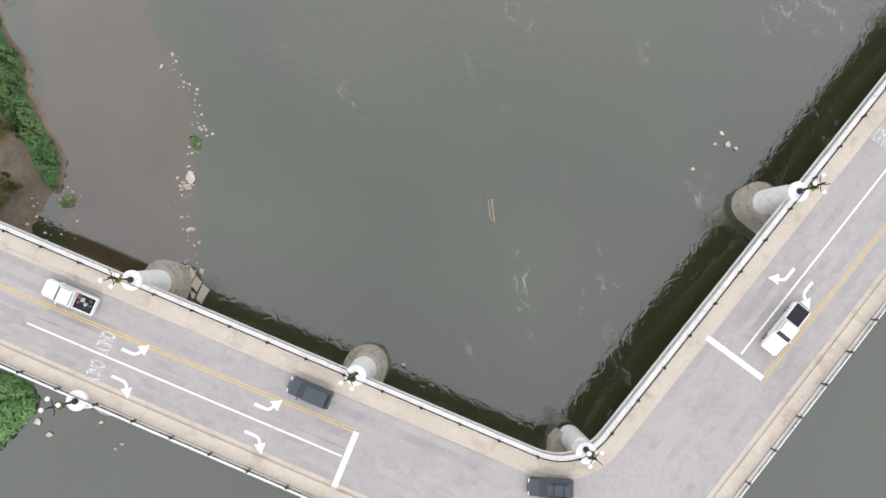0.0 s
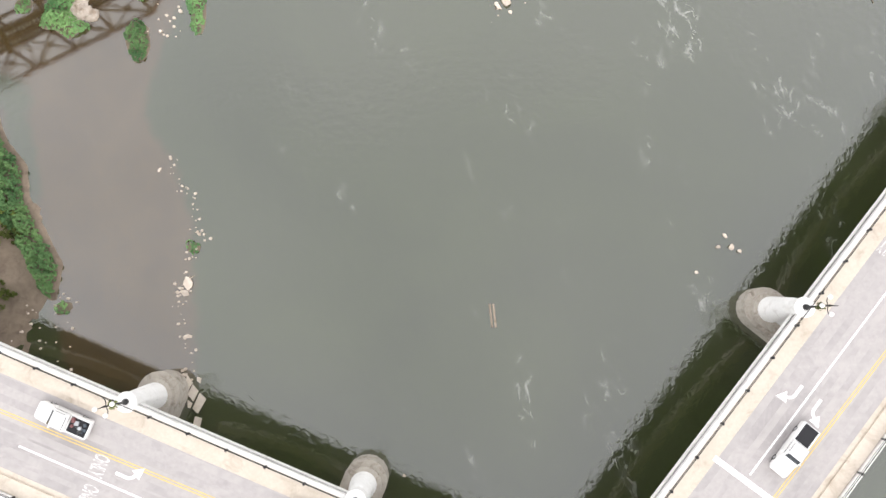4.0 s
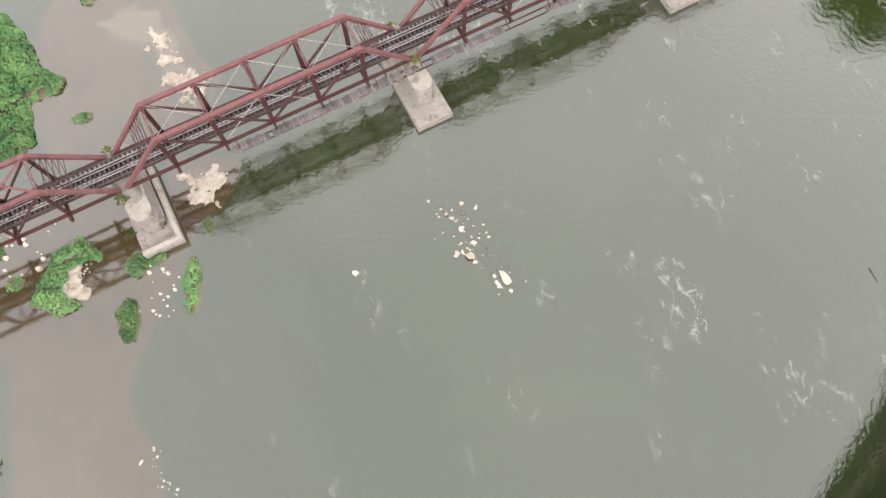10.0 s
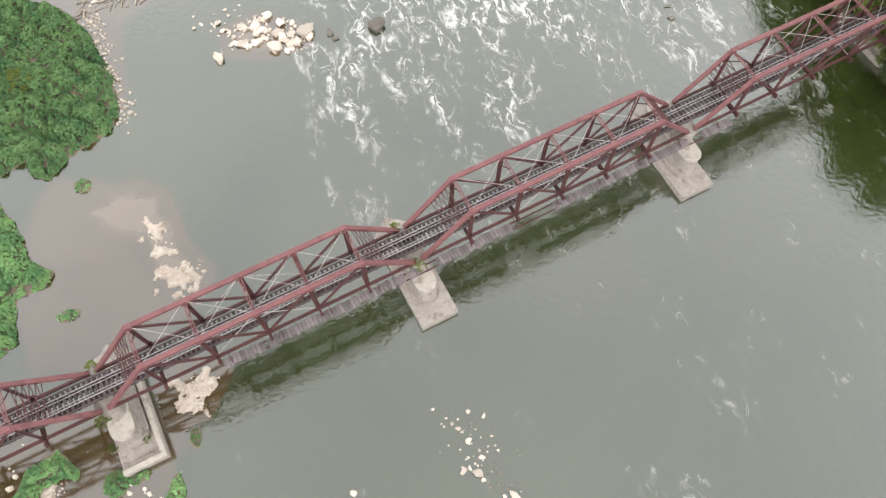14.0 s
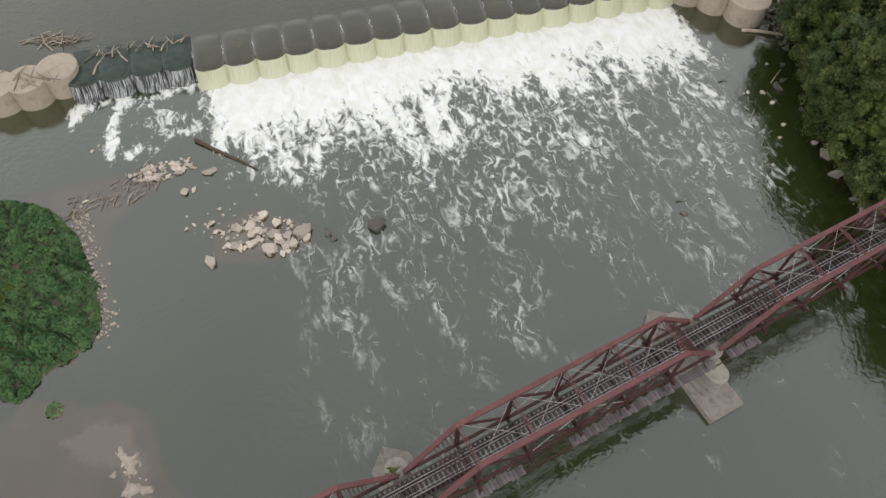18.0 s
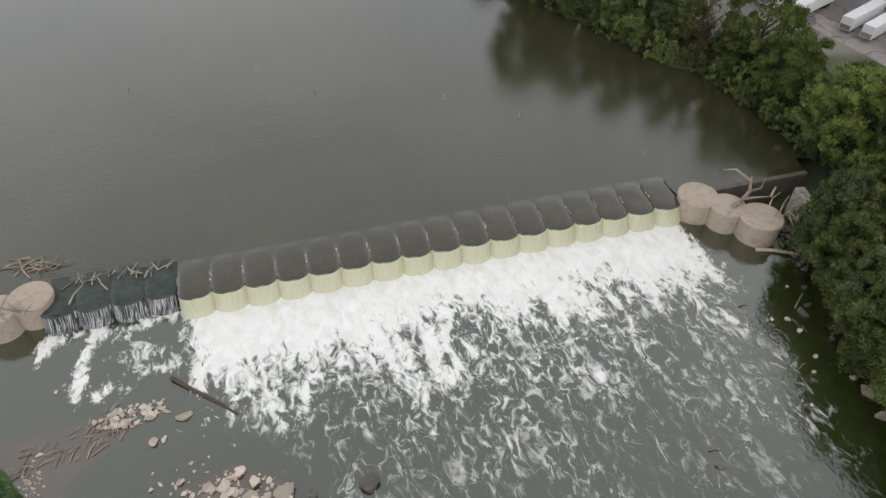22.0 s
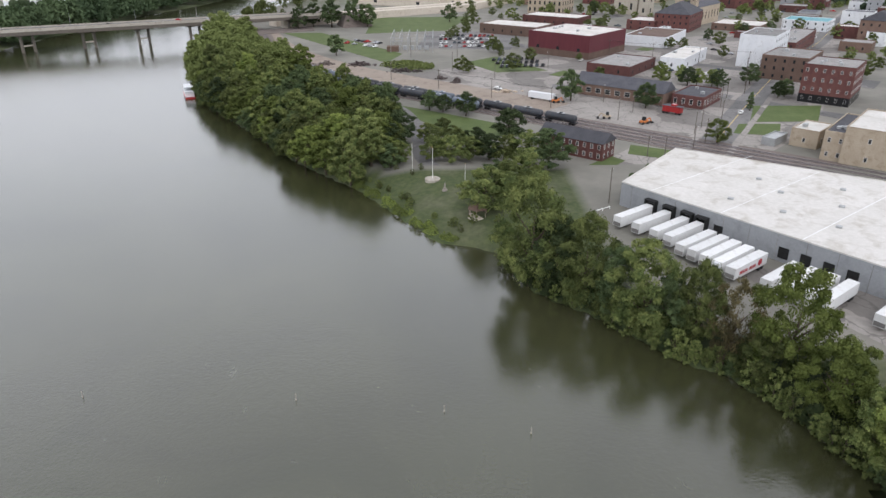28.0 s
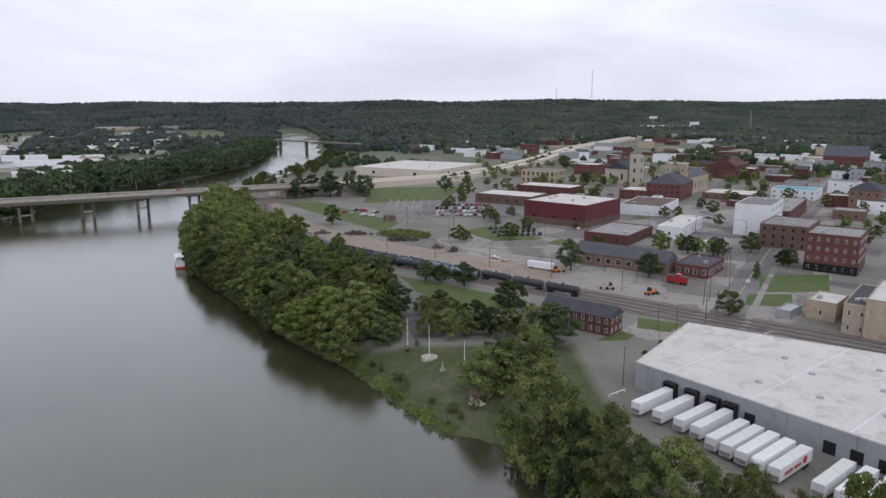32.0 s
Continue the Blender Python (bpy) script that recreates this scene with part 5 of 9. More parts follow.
ROCKS = [rock_mesh(s, f) for s, f in ((1, 0.6), (2, 0.45), (3, 0.7), (4, 0.35), (5, 0.28), (6, 0.5), (7, 0.4), (8, 0.55))]
SLABS = [rock_mesh(s, f, 14) for s, f in ((11, 0.16), (12, 0.2), (13, 0.14))]


def put_rock(x, y, size, mat=None, label="pale angular sandstone block lying in the shallow river", z=0.0, group="river rocks", pool=None, long=1.0):
    me = dressed((pool or ROCKS)[RNG.randrange(len(pool or ROCKS))], mat or M_ROCK)
    ob = new("rock", me)
    ob.matrix_basis = pose(x, y, z + size * 0.06, RNG.uniform(-9, 9), RNG.uniform(-9, 9), RNG.uniform(0, 360)) @ Matrix.Diagonal((size * long, size * RNG.uniform(0.75, 1.0), size, 1))
    return tagged(ob, label, "rock", group)


def scatter(n, poly, lo, hi, power=2.0, **kw):
    x0, x1, y0, y1 = min(p[0] for p in poly), max(p[0] for p in poly), min(p[1] for p in poly), max(p[1] for p in poly)
    done = 0
    while done < n:
        x, y = RNG.uniform(x0, x1), RNG.uniform(y0, y1)
        if inside(x, y, poly):
            put_rock(x, y, lo + (hi - lo) * RNG.random() ** power, **kw)
            done += 1


def stones(name, count, pick, lo, hi, mat, label):
    """Many small stones in one mesh."""
    rng, f = random.Random(count), Form()
    for i in range(count):
        x, y, z = pick(rng)
        r = rng.uniform(lo, hi) / 2
        a = rng.uniform(0, 6.28)
        ring = [(x + r * rng.uniform(0.7, 1.1) * math.cos(a + k * 1.047), y + r * rng.uniform(0.6, 1.0) * math.sin(a + k * 1.047)) for k in range(6)]
        f.prism(ring, z - 0.1, z + r * rng.uniform(0.5, 0.9), rng.uniform(0.55, 0.8))
    return solid(name, f, mat, label, "stones", "stuff")


scatter(120, [(-35.5, 113.5), (-34, 119), (-31, 122), (-24, 120.5), (-22.4, 118), (-23.5, 115), (-28, 113.8), (-31, 115.5)], 0.3, 2.2, 2.0, group="stone pile below the dam")
scatter(26, [(-41, 121), (-34, 124), (-33, 118), (-40, 114)], 0.35, 1.0, group="stone pile below the dam")
put_rock(-23.2, 118.4, 2.9, group="stone pile below the dam")
put_rock(-35.7, 113.0, 2.2, group="stone pile below the dam")
scatter(120, [(-52, 127.6), (-48, 131), (-42.5, 132.3), (-41.2, 130.2), (-45.5, 127.6)], 0.35, 1.3, 1.5, label="tan broken stone in a heap beside the dam", group="stone heap by the dam")
put_rock(-48.9, 130.0, 2.0, group="stone heap by the dam")
for x, y, s in ((-39.0, 129.6, 2.4), (-42.0, 125.6, 1.8), (-56.5, 123.6, 1.1), (-58.3, 133.5, 0.9), (-57.6, 134.6, 0.7), (-40.6, 126.0, 1.2)):
    put_rock(x, y, s, pool=SLABS, label="flat pale stone just breaking the water")
for x, y, s in ((-19.5, 118.2, 1.4), (-12.5, 119.6, 3.0), (-18.6, 117.1, 1.1), (33.0, 122.0, 1.2)):
    put_rock(x, y, s, mat=M_DARKROCK, label="dark wet boulder with water breaking round it")
# the little bar of stones in mid-river
for x, y, s, q in ((6.9, 51.6, 1.9, 1.5), (6.2, 50.8, 1.3, 1.4), (5.6, 51.9, 0.8, 1), (7.6, 50.0, 0.7, 1), (2.5, 54.3, 1.8, 1), (1.7, 54.9, 0.9, 1), (3.2, 53.6, 0.9, 1), (3.0, 56.2, 1.1, 1), (2.7, 56.9, 0.6, 1), (0.9, 54.6, 1.1, 1.4), (1.5, 58.0, 1.2, 1),
                   (1.4, 61.4, 0.8, 1), (3.2, 61.0, 0.9, 1), (0.2, 59.4, 1.0, 1), (-0.5, 59.9, 0.8, 1), (0.7, 59.0, 0.6, 1), (-2.8, 61.6, 0.6, 1), (4.2, 58.6, 0.6, 1), (4.9, 57.0, 0.6, 1), (-1.2, 60.6, 0.5, 1)):
    put_rock(x, y, s * 0.8, long=q, label="pale stone slab on a gravel bar in mid-river", group="stones of the gravel bar")
stones("gravel_bar_stones", 36, lambda r: (lambda u: (-1.5 + 8.5 * u + r.gauss(0, 1.3), 61.5 - 11.0 * u + r.gauss(0, 1.5), -0.05))(r.random()), 0.12, 0.5, M_ROCK, "small pale stones of the gravel bar in mid-river")
stones("gravel_bar_stones", 46, lambda r: (lambda u: (-1.0 + 8.5 * u + r.gauss(0, 1.6), 61.5 - 11.0 * u + r.gauss(0, 1.8), -0.05))(r.random()), 0.15, 0.7, M_DARKROCK, "small dark wet stones of the gravel bar in mid-river")
put_rock(-11.7, 52.0, 0.95, label="single white stone in open water")
# stones along the edge of the mud flat
def flat_edge(rng):
    y = rng.uniform(3.5, 31)
    return -31.0 + 0.9 * math.sin(y * 0.35) - max(0, y - 24) * 0.35 + rng.gauss(0, 0.45), y, 0.0


stones("mud_flat_stones", 90, flat_edge, 0.15, 0.6, M_ROCK, "small pale stones along the edge of the mud flat")
for x, y, s in ((-30.9, 15.3, 1.4), (-30.6, 9.0, 0.8), (-31.2, 14.2, 0.9), (-35.2, 29.2, 0.5)):
    put_rock(x, y, s, pool=SLABS, long=1.4, label="broad flat pale stone slab at the water's edge")
for x, y, s in ((33.6, 22.0, 0.7), (34.3, 20.6, 0.8), (32.7, 20.6, 0.6), (35.2, 20.1, 0.6), (-4.6, -6.6, 0.5), (30, 17.5, 0.5)):
    put_rock(x, y, s, label="grey stone just above the water", group="stones by the east arm")
for x, y, s in ((-40, -14, 0.6), (-37.5, -16.5, 0.5), (-38.2, -17, 0.4), (-27, -15.6, 0.4), (-47.5, -14, 1.0), (-46, -15.5, 0.8), (-44.5, 1.0, 0.9), (-42.6, 0.3, 0.6)):
    put_rock(x, y, s, label="pale stone in the shallows beside the bridge")
# a broken concrete apron lying beside the west pier
for pts in (((-30.4, 4.6), (-29.7, 3.65), (-30.1, 2.9), (-30.5, 3.3)), ((-29.7, 3.5), (-28.95, 2.7), (-29.5, 1.5), (-30.2, 2.3)), ((-28.8, 2.5), (-28.0, 1.8), (-28.9, 0.1), (-29.55, 0.7)), ((-30.2, 1.7), (-29.6, 1.3), (-29.8, 0.7), (-30.1, 0.8)), ((-29.2, 4.4), (-28.7, 4.2), (-28.8, 3.6), (-29.2, 3.9)), ((-29.2, -0.2), (-28.4, -0.4), (-28.6, -1.6), (-29.4, -1.3))):
    solid("concrete_slab", Form().prism(list(pts)[::-1], -0.25, 0.22 + 0.05 * RNG.random(), 0.96), M_CONCRETE, "broken pale concrete slab at the water's edge", "slab", group="broken slabs by the bridge")
# sandstone ledges at the railway bridge
LEDGES = [[(-42.5, 86.2), (-39.2, 85.6), (-36.8, 81.4), (-38.8, 81.0), (-41, 84)], [(-39, 79.0), (-35.6, 80.4), (-32.6, 79.0), (-34.4, 75.4), (-37.8, 76.2)], [(-35.0, 64.6), (-29.0, 66.0), (-28.8, 64.8), (-30.6, 61.2), (-33.4, 60.6)], [(-47.6, 52.4), (-44.6, 52.8), (-44.8, 49.0), (-47.0, 47.4)]]
for poly in LEDGES:
    cx, cy = sum(p[0] for p in poly) / len(poly), sum(p[1] for p in poly) / len(poly)

    def on_ledge(rng, poly=poly, cx=cx, cy=cy):
        a = rng.randrange(len(poly))
        t, u = rng.random(), rng.random() ** 0.6
        x, y = poly[a][0] * (1 - t) + poly[(a + 1) % len(poly)][0] * t, poly[a][1] * (1 - t) + poly[(a + 1) % len(poly)][1] * t
        return cx + (x - cx) * u, cy + (y - cy) * u, -0.12

    def ledge_z(x, y, poly=poly):
        e = edge_distance(x, y, poly) * (1 if inside(x, y, poly) else -1) - 0.1 + 2.2 * fbm(x, y, 6.0, 0.5, 4)
        step = math.floor(3.0 * max(0.0, e) + 1.2 * fbm(x, y, 2.0, 0.3, 2)) * 0.05
        return (0.02 + 0.22 * min(1.0, e / 0.5) + step + 0.05 * fbm(x, y, 1.0, 1.6, 3)) if e > 0 else -0.15 + 0.3 * max(-1.0, e)

    x0, x1, y0, y1 = min(p[0] for p in poly) - 1, max(p[0] for p in poly) + 1, min(p[1] for p in poly) - 1, max(p[1] for p in poly) + 1
    me = grid_mesh("sandstone_ledge", list(np.arange(x0, x1, 0.16)), list(np.arange(y0, y1, 0.16)), ledge_z, M_LEDGE)
    me.polygons.foreach_set("use_smooth", [False] * len(me.polygons))
    solid("sandstone_ledge", me, M_LEDGE, "broad pale sandstone ledge breaking the shallow water", "rock ledge")
    stones("ledge_stones", 34, on_ledge, 0.2, 0.6, M_ROCK, "small broken stones lying on the sandstone ledge")
stones("pier_stones", 22, lambda r: (r.uniform(-38, -33.5), r.uniform(46, 53), 0.0), 0.2, 0.8, M_ROCK, "small pale stones on the mud by the pier")
stones("pier_stones", 18, lambda r: (r.uniform(-56, -50), r.uniform(49, 58), 0.0), 0.25, 1.0, M_ROCK, "small pale stones on the mud under the railway")


# wet blocks and a snag in the dark water by the east bank
for x, y, z in ((50.6, 147.0, 1.0), (53.6, 148.2, 2.2), (54.8, 150.0, 1.6), (51.6, 144.6, 1.0), (48.0, 146.8, 0.9), (52.2, 139.8, 0.8), (50.9, 137.0, 0.7), (47.4, 132.1, 0.6), (48.5, 131.4, 0.6), (55.4, 153.5, 1.4), (55.8, 143.0, 1.3), (56.2, 136.0, 1.1), (52.9, 153.8, 0.9)):
    put_rock(x, y, z, mat=M_DARKROCK if z > 1.2 else M_ROCK, label="wet block in the shaded water by the bank", group="rocks of the east bank")
for x, y in ((57.2, 133.4), (57.8, 129.6), (59.4, 125.2)):
    put_rock(x, y, 2.0, pool=SLABS, long=1.5, mat=M_LEDGE, label="pale shelf of rock under the bank's trees", group="rocks of the east bank")


def island_shore(rng):
    a = rng.random()
    return -57 + a * 9.5 + rng.gauss(0, 0.9), 121 - a * 19 + rng.gauss(0, 0.9), 0.1


stones("shore_stones", 240, island_shore, 0.15, 0.6, M_ROCK, "small pale stones on the island's shore")


def log(points, r0, r1, label, z=0.0, mat=None, group="driftwood", name="driftwood_log"):
    n = len(points)
    f = Form().tube([(x, y, h + z) for x, y, h in points], [r0 + (r1 - r0) * i / (n - 1) for i in range(n)], 7)
    return solid(name, f, mat or M_WOOD, label, "driftwood", group=group, smooth=True)


log([(-42.4, 135.8, 0.3), (-39, 133.9, 0.2), (-35, 131.9, 0.1), (-31.6, 129.9, -0.05)], 0.34, 0.2, "long waterlogged tree trunk lying in the current", mat=M_BARK)
log([(52.6, 53.6, 0.1), (53.3, 51.8, 0.05)], 0.1, 0.05, "bare stick in the open river")
for o in (0.0, 0.42):
    log([(5.2 + o, 13.4, 0.04), (5.55 + o, 10.6, 0.0)], 0.15, 0.13, "pale sunken plank in open water")


def stick(x, y, z, length, a, rise=0.1, r=0.08, label="bleached driftwood stick", group="driftwood"):
    dx, dy = math.cos(a) * length / 2, math.sin(a) * length / 2
    bend = RNG.uniform(-0.12, 0.12) * length
    return log([(x - dx, y - dy, z), (x - dy * 0.1 + bend * 0.5, y + dx * 0.1, z + rise * 0.5), (x + dx, y + dy, z + rise)], r, r * 0.5, label, group=group)


for i in range(70):
    a = RNG.random()
    stick(-59 + a * 12 + RNG.gauss(0, 1.2), 120.5 + a * 8 + RNG.gauss(0, 1.3), 0.1 + RNG.uniform(0, 0.25), RNG.uniform(0.6, 2.6), RNG.uniform(0.2, 1.9), RNG.uniform(0, 0.3), RNG.uniform(0.03, 0.085), "bleached driftwood stick heaped on the mud")
for i in range(16):
    stick(-69.5 + RNG.gauss(0, 2.2), 145.6 + RNG.gauss(0, 1.4), 4.32, RNG.uniform(2.0, 5.0), RNG.uniform(0, 3.1), RNG.uniform(0, 0.5), RNG.uniform(0.06, 0.16), "bleached driftwood stick on the dam cap")
for i in range(24):
    s = RNG.uniform(-17, -1)
    p = dam_point(s, RNG.uniform(-7.5, -6.0), POOL + 0.08)
    stick(p[0], p[1], p[2], RNG.uniform(0.8, 2.8), RNG.uniform(0, 3.1), RNG.uniform(0.1, 0.7), RNG.uniform(0.06, 0.15), "driftwood caught on the dam crest")
for x, y, l in ((-59.8, 148.6, 3.4), (-56.5, 151.0, 2.6), (-70, 154, 4.0), (-66, 156, 3.0)):
    stick(x, y, POOL + 0.05, l, RNG.uniform(0.5, 2.4), 1.0, 0.16, "driftwood branch standing in the pool")
for i in range(34):
    stick(-69.0 + RNG.gauss(0, 2.6), 155.2 + RNG.gauss(0, 0.9), POOL + 0.03, RNG.uniform(1.2, 4.5), RNG.gauss(0.25, 0.5), RNG.uniform(0.1, 0.9), RNG.uniform(0.04, 0.12), "dark driftwood branch floating above the dam")
for x, y, a, q in ((44.7, 149.9, 0.4, 2.2), (53.6, 150.6, 0.9, 3.4), (47.6, 141.5, 1.2, 2.6), (33.0, 124.5, 0.3, 1.6)):
    stick(x, y, 0.1, q, a, 0.5, 0.11, "dark snag standing out of the water", "snags by the east bank")
# the dead tree on the east cap
dead = thing("dead_tree", "bare grey dead tree lying on the concrete cap", "dead tree")
part("trunk", Form().tube([(47.2, 168.6, 4.3), (49.2, 170.0, 5.0), (50.6, 171.4, 5.6), (51.0, 173.2, 7.4)], [0.42, 0.38, 0.32, 0.14], 8), M_WOOD, dead, smooth=True)
for pts in ([(49.2, 170.0, 5.0), (51.4, 170.4, 5.0), (54.6, 170.2, 5.4)], [(50.6, 171.4, 5.6), (52.8, 172.2, 5.5), (54.0, 173.8, 6.8)], [(50.9, 172.6, 6.8), (48.6, 174.6, 7.9), (46.4, 175.0, 7.6)], [(54.0, 170.2, 5.3), (55.0, 171.6, 6.4)]):
    part("limb", Form().tube(pts, [0.26, 0.18, 0.06][: len(pts)], 6), M_WOOD, dead, smooth=True)
for i in range(16):
    stick(56.0 + RNG.gauss(0, 1.3), 166 + RNG.gauss(0, 2.0), 3.9 + RNG.uniform(0, 0.8), RNG.uniform(1.5, 4.5), RNG.uniform(0, 3.1), RNG.uniform(0.2, 1.6), RNG.uniform(0.06, 0.15), "tangled driftwood beside the dam cap")
log([(50.4, 162.3, 0.2), (53.6, 161.9, 0.35), (57.2, 160.6, 0.6)], 0.36, 0.26, "pale fallen trunk on the dark shore")
abutment = Form().box(60.7, 169.2, -1.0, 1.7, 8.4, 6.0, radians(4), 0.12)
solid("concrete_wall", abutment, M_PIER, "old grey concrete wall slab on the bank by the dam", "wall", "structure")
rubble = Form()
for i in range(60):
    x, y = RNG.uniform(56, 60), RNG.uniform(157, 168)
    rubble.box(x, y, RNG.uniform(-0.2, 0.7), RNG.uniform(0.2, 0.8), RNG.uniform(0.2, 0.8), RNG.uniform(0.2, 0.5), RNG.uniform(0, 3))
solid("bank_rubble", rubble, M_DARKROCK, "dark broken rubble between the dam cap and the bank", "rubble", "stuff")

# marker buoys on the pool
for x, y in ((-71.7, 209.0), (-31.0, 207.9), (-3.0, 204.3), (12.3, 198.0)):
    b = thing("buoy", "small grey stick buoy floating above the dam", "buoy", (x, y, POOL), RNG.uniform(0, 90), "buoys above the dam")
    part("float", Form().lathe(0, 0, [(0.10, -0.3), (0.16, 0.0), (0.15, 0.2), (0.06, 0.28)], 12), M_PIER, b, smooth=True)
    part("marker", Form().lathe(0, 0, [(0.06, 0.28), (0.06, 1.3), (0.02, 1.4)], 10), M_PIER, b)

# ---- plants ----
def leaf_quad(f, q, nrm, size, rng):
    """One bent leaf clump: two faces with a fold."""
    a = nrm.cross(Vector((rng.uniform(-1, 1), rng.uniform(-1, 1), rng.uniform(-1, 1))))
    if a.length < 1e-3:
        a = Vector((1, 0, 0))
    a = a.normalized() * size
    b = nrm.cross(a).normalized() * size * rng.uniform(0.5, 0.8)
    lift = nrm * size * 0.35
    k = len(f.v)
    f.v += [tuple(q - a - lift * 0.6), tuple(q - b), tuple(q + a - lift * 0.6), tuple(q + b + lift * 0.3)]
    f.f += [(k, k + 1, k + 2), (k, k + 2, k + 3)]


def crown_mesh(name, seed, lobes, leaves, size, mat, narrow=1.25, low=0.12):
    """A crown for a tree one metre high: boughs set round the trunk, each of several leafy tufts, with gaps between."""
    rng, f = random.Random(seed), Form()
    tufts = []
    lean = Vector((rng.uniform(-0.05, 0.05), rng.uniform(-0.05, 0.05), 0))
    for i in range(lobes):
        t = (i + rng.uniform(0.1, 0.9)) / lobes
        reach = 0.34 * narrow * math.sin(math.pi * (0.20 + 0.74 * t)) ** 0.8 * rng.uniform(0.62, 1.12)
        a = 2.4 * i + rng.uniform(-0.5, 0.5)
        r = (0.10 + 0.055 * (1 - t)) * rng.uniform(0.75, 1.15) * (0.5 + 0.4 * narrow)
        z = low + r * 0.7 + (0.93 - low - r * 0.7) * t
        c = Vector((math.cos(a) * (reach - r * 0.5), math.sin(a) * (reach - r * 0.5), z)) + lean * z
        for k in range(7):
            d = Vector((rng.gauss(0, 1), rng.gauss(0, 1), rng.gauss(0.35, 0.8))).normalized()
            d = (d + Vector((math.cos(a), math.sin(a), 0)) * 0.35).normalized()
            tufts.append((c + Vector((d.x, d.y, d.z * 0.75)) * r * rng.uniform(0.55, 1.0), r * rng.uniform(0.32, 0.52)))
        if i % 2 == 0:
            tufts.append((Vector((0, 0, z)) + lean * z, r * 1.1))
    for i in range(leaves):
        c, r = tufts[rng.randrange(len(tufts))]
        d = Vector((rng.gauss(0, 1), rng.gauss(0, 1), rng.gauss(0.5, 0.9))).normalized()
        q = c + Vector((d.x * 1.1, d.y * 1.1, d.z * 0.8)) * r * (rng.uniform(0.65, 1.15) if i % 3 else rng.uniform(0.2, 1.75))
        nrm = (d + Vector((rng.uniform(-1, 1), rng.uniform(-1, 1), rng.uniform(-0.3, 1.1))) * 0.6).normalized()
        leaf_quad(f, q, nrm, size * rng.uniform(0.55, 1.3), rng)
    return f.mesh(name, mat)


def trunk_mesh(seed, mat):
    rng, f = random.Random(seed), Form()
    f.tube([(0, 0, -0.05), (0.01, 0, 0.12), (0.0, 0.01, 0.35), (0.01, 0.0, 0.62)], [0.034, 0.024, 0.018, 0.006], 8)
    for i in range(7):
        a, z = rng.uniform(0, 6.28), rng.uniform(0.16, 0.45)
        c, s = math.cos(a), math.sin(a)
        f.tube([(0, 0, z), (0.1 * c, 0.1 * s, z + 0.1), (0.22 * c, 0.22 * s, z + 0.22)], [0.014, 0.009, 0.003], 5)
    return f.mesh("trunk", mat, True)


TRUNKS = [trunk_mesh(s, M_BARK) for s in (1, 2, 3)]
CROWNS = {
    "green": [crown_mesh("crown", 20 + s, 26, 24000, 0.0125, M_LEAF, 1.25, 0.03) for s in range(4)],
    "dark": [crown_mesh("crown", 30 + s, 26, 22000, 0.0125, M_LEAF_DARK, 1.25, 0.03) for s in range(3)],
    "bright": [crown_mesh("crown", 40 + s, 24, 22000, 0.0125, M_LEAF_BRIGHT, 1.25, 0.05) for s in range(2)],
    "dry": [crown_mesh("crown", 50 + s, 20, 4200, 0.0135, M_LEAF_DRY) for s in range(2)],
    "mid": [crown_mesh("crown", 125 + s, 22, 9500, 0.0215, M_LEAF, 1.25, 0.06) for s in range(4)],
    "middark": [crown_mesh("crown", 135 + s, 22, 9500, 0.0215, M_LEAF_DARK, 1.25, 0.08) for s in range(3)],
    "far": [crown_mesh("crown", 60 + s, 15, 3400, 0.036, M_LEAF_DARK, 1.2, 0.08) for s in range(3)],
    "fargreen": [crown_mesh("crown", 70 + s, 15, 2600, 0.038, M_LEAF) for s in range(2)],
    "column": [crown_mesh("crown", 80, 18, 2200, 0.027, M_LEAF_DARK, 0.55, 0.05)],
    "midbright": [crown_mesh("crown", 145 + s, 20, 8000, 0.0215, M_LEAF_BRIGHT) for s in range(2)],
    "bush": [crown_mesh("crown", 90, 14, 3000, 0.033, M_LEAF, 1.7, -0.1)],
    "brightbush": [crown_mesh("crown", 91, 14, 3000, 0.033, M_LEAF_BRIGHT, 1.7, -0.1)],
}
TREE_WORDS = {"midbright": "yellow-green leafy tree", "mid": "full green deciduous tree", "middark": "dark green deciduous tree", "green": "full green deciduous tree", "dark": "dark green deciduous tree", "bright": "yellow-green leafy tree", "dry": "thin tree with browning leaves", "far": "dark green tree", "fargreen": "green tree",
              "column": "narrow dark evergreen tree", "bush": "low green bush", "brightbush": "yellow-green bush"}


def tree(x, y, h, kind="green", where="on the river bank", wide=1.0, z=None, group=""):
    bush = "bush" in kind
    t = thing("bush" if bush else "tree", f"{TREE_WORDS[kind]} {where}", "bush" if bush else "tree", (x, y, ground_z(x, y) if z is None else z), RNG.uniform(0, 360), group)
    t.scale = (h * wide, h * wide, h)
    part("trunk", TRUNKS[RNG.randrange(3)], M_BARK, t)
    part("crown", CROWNS[kind][RNG.randrange(len(CROWNS[kind]))], None, t)
    return t


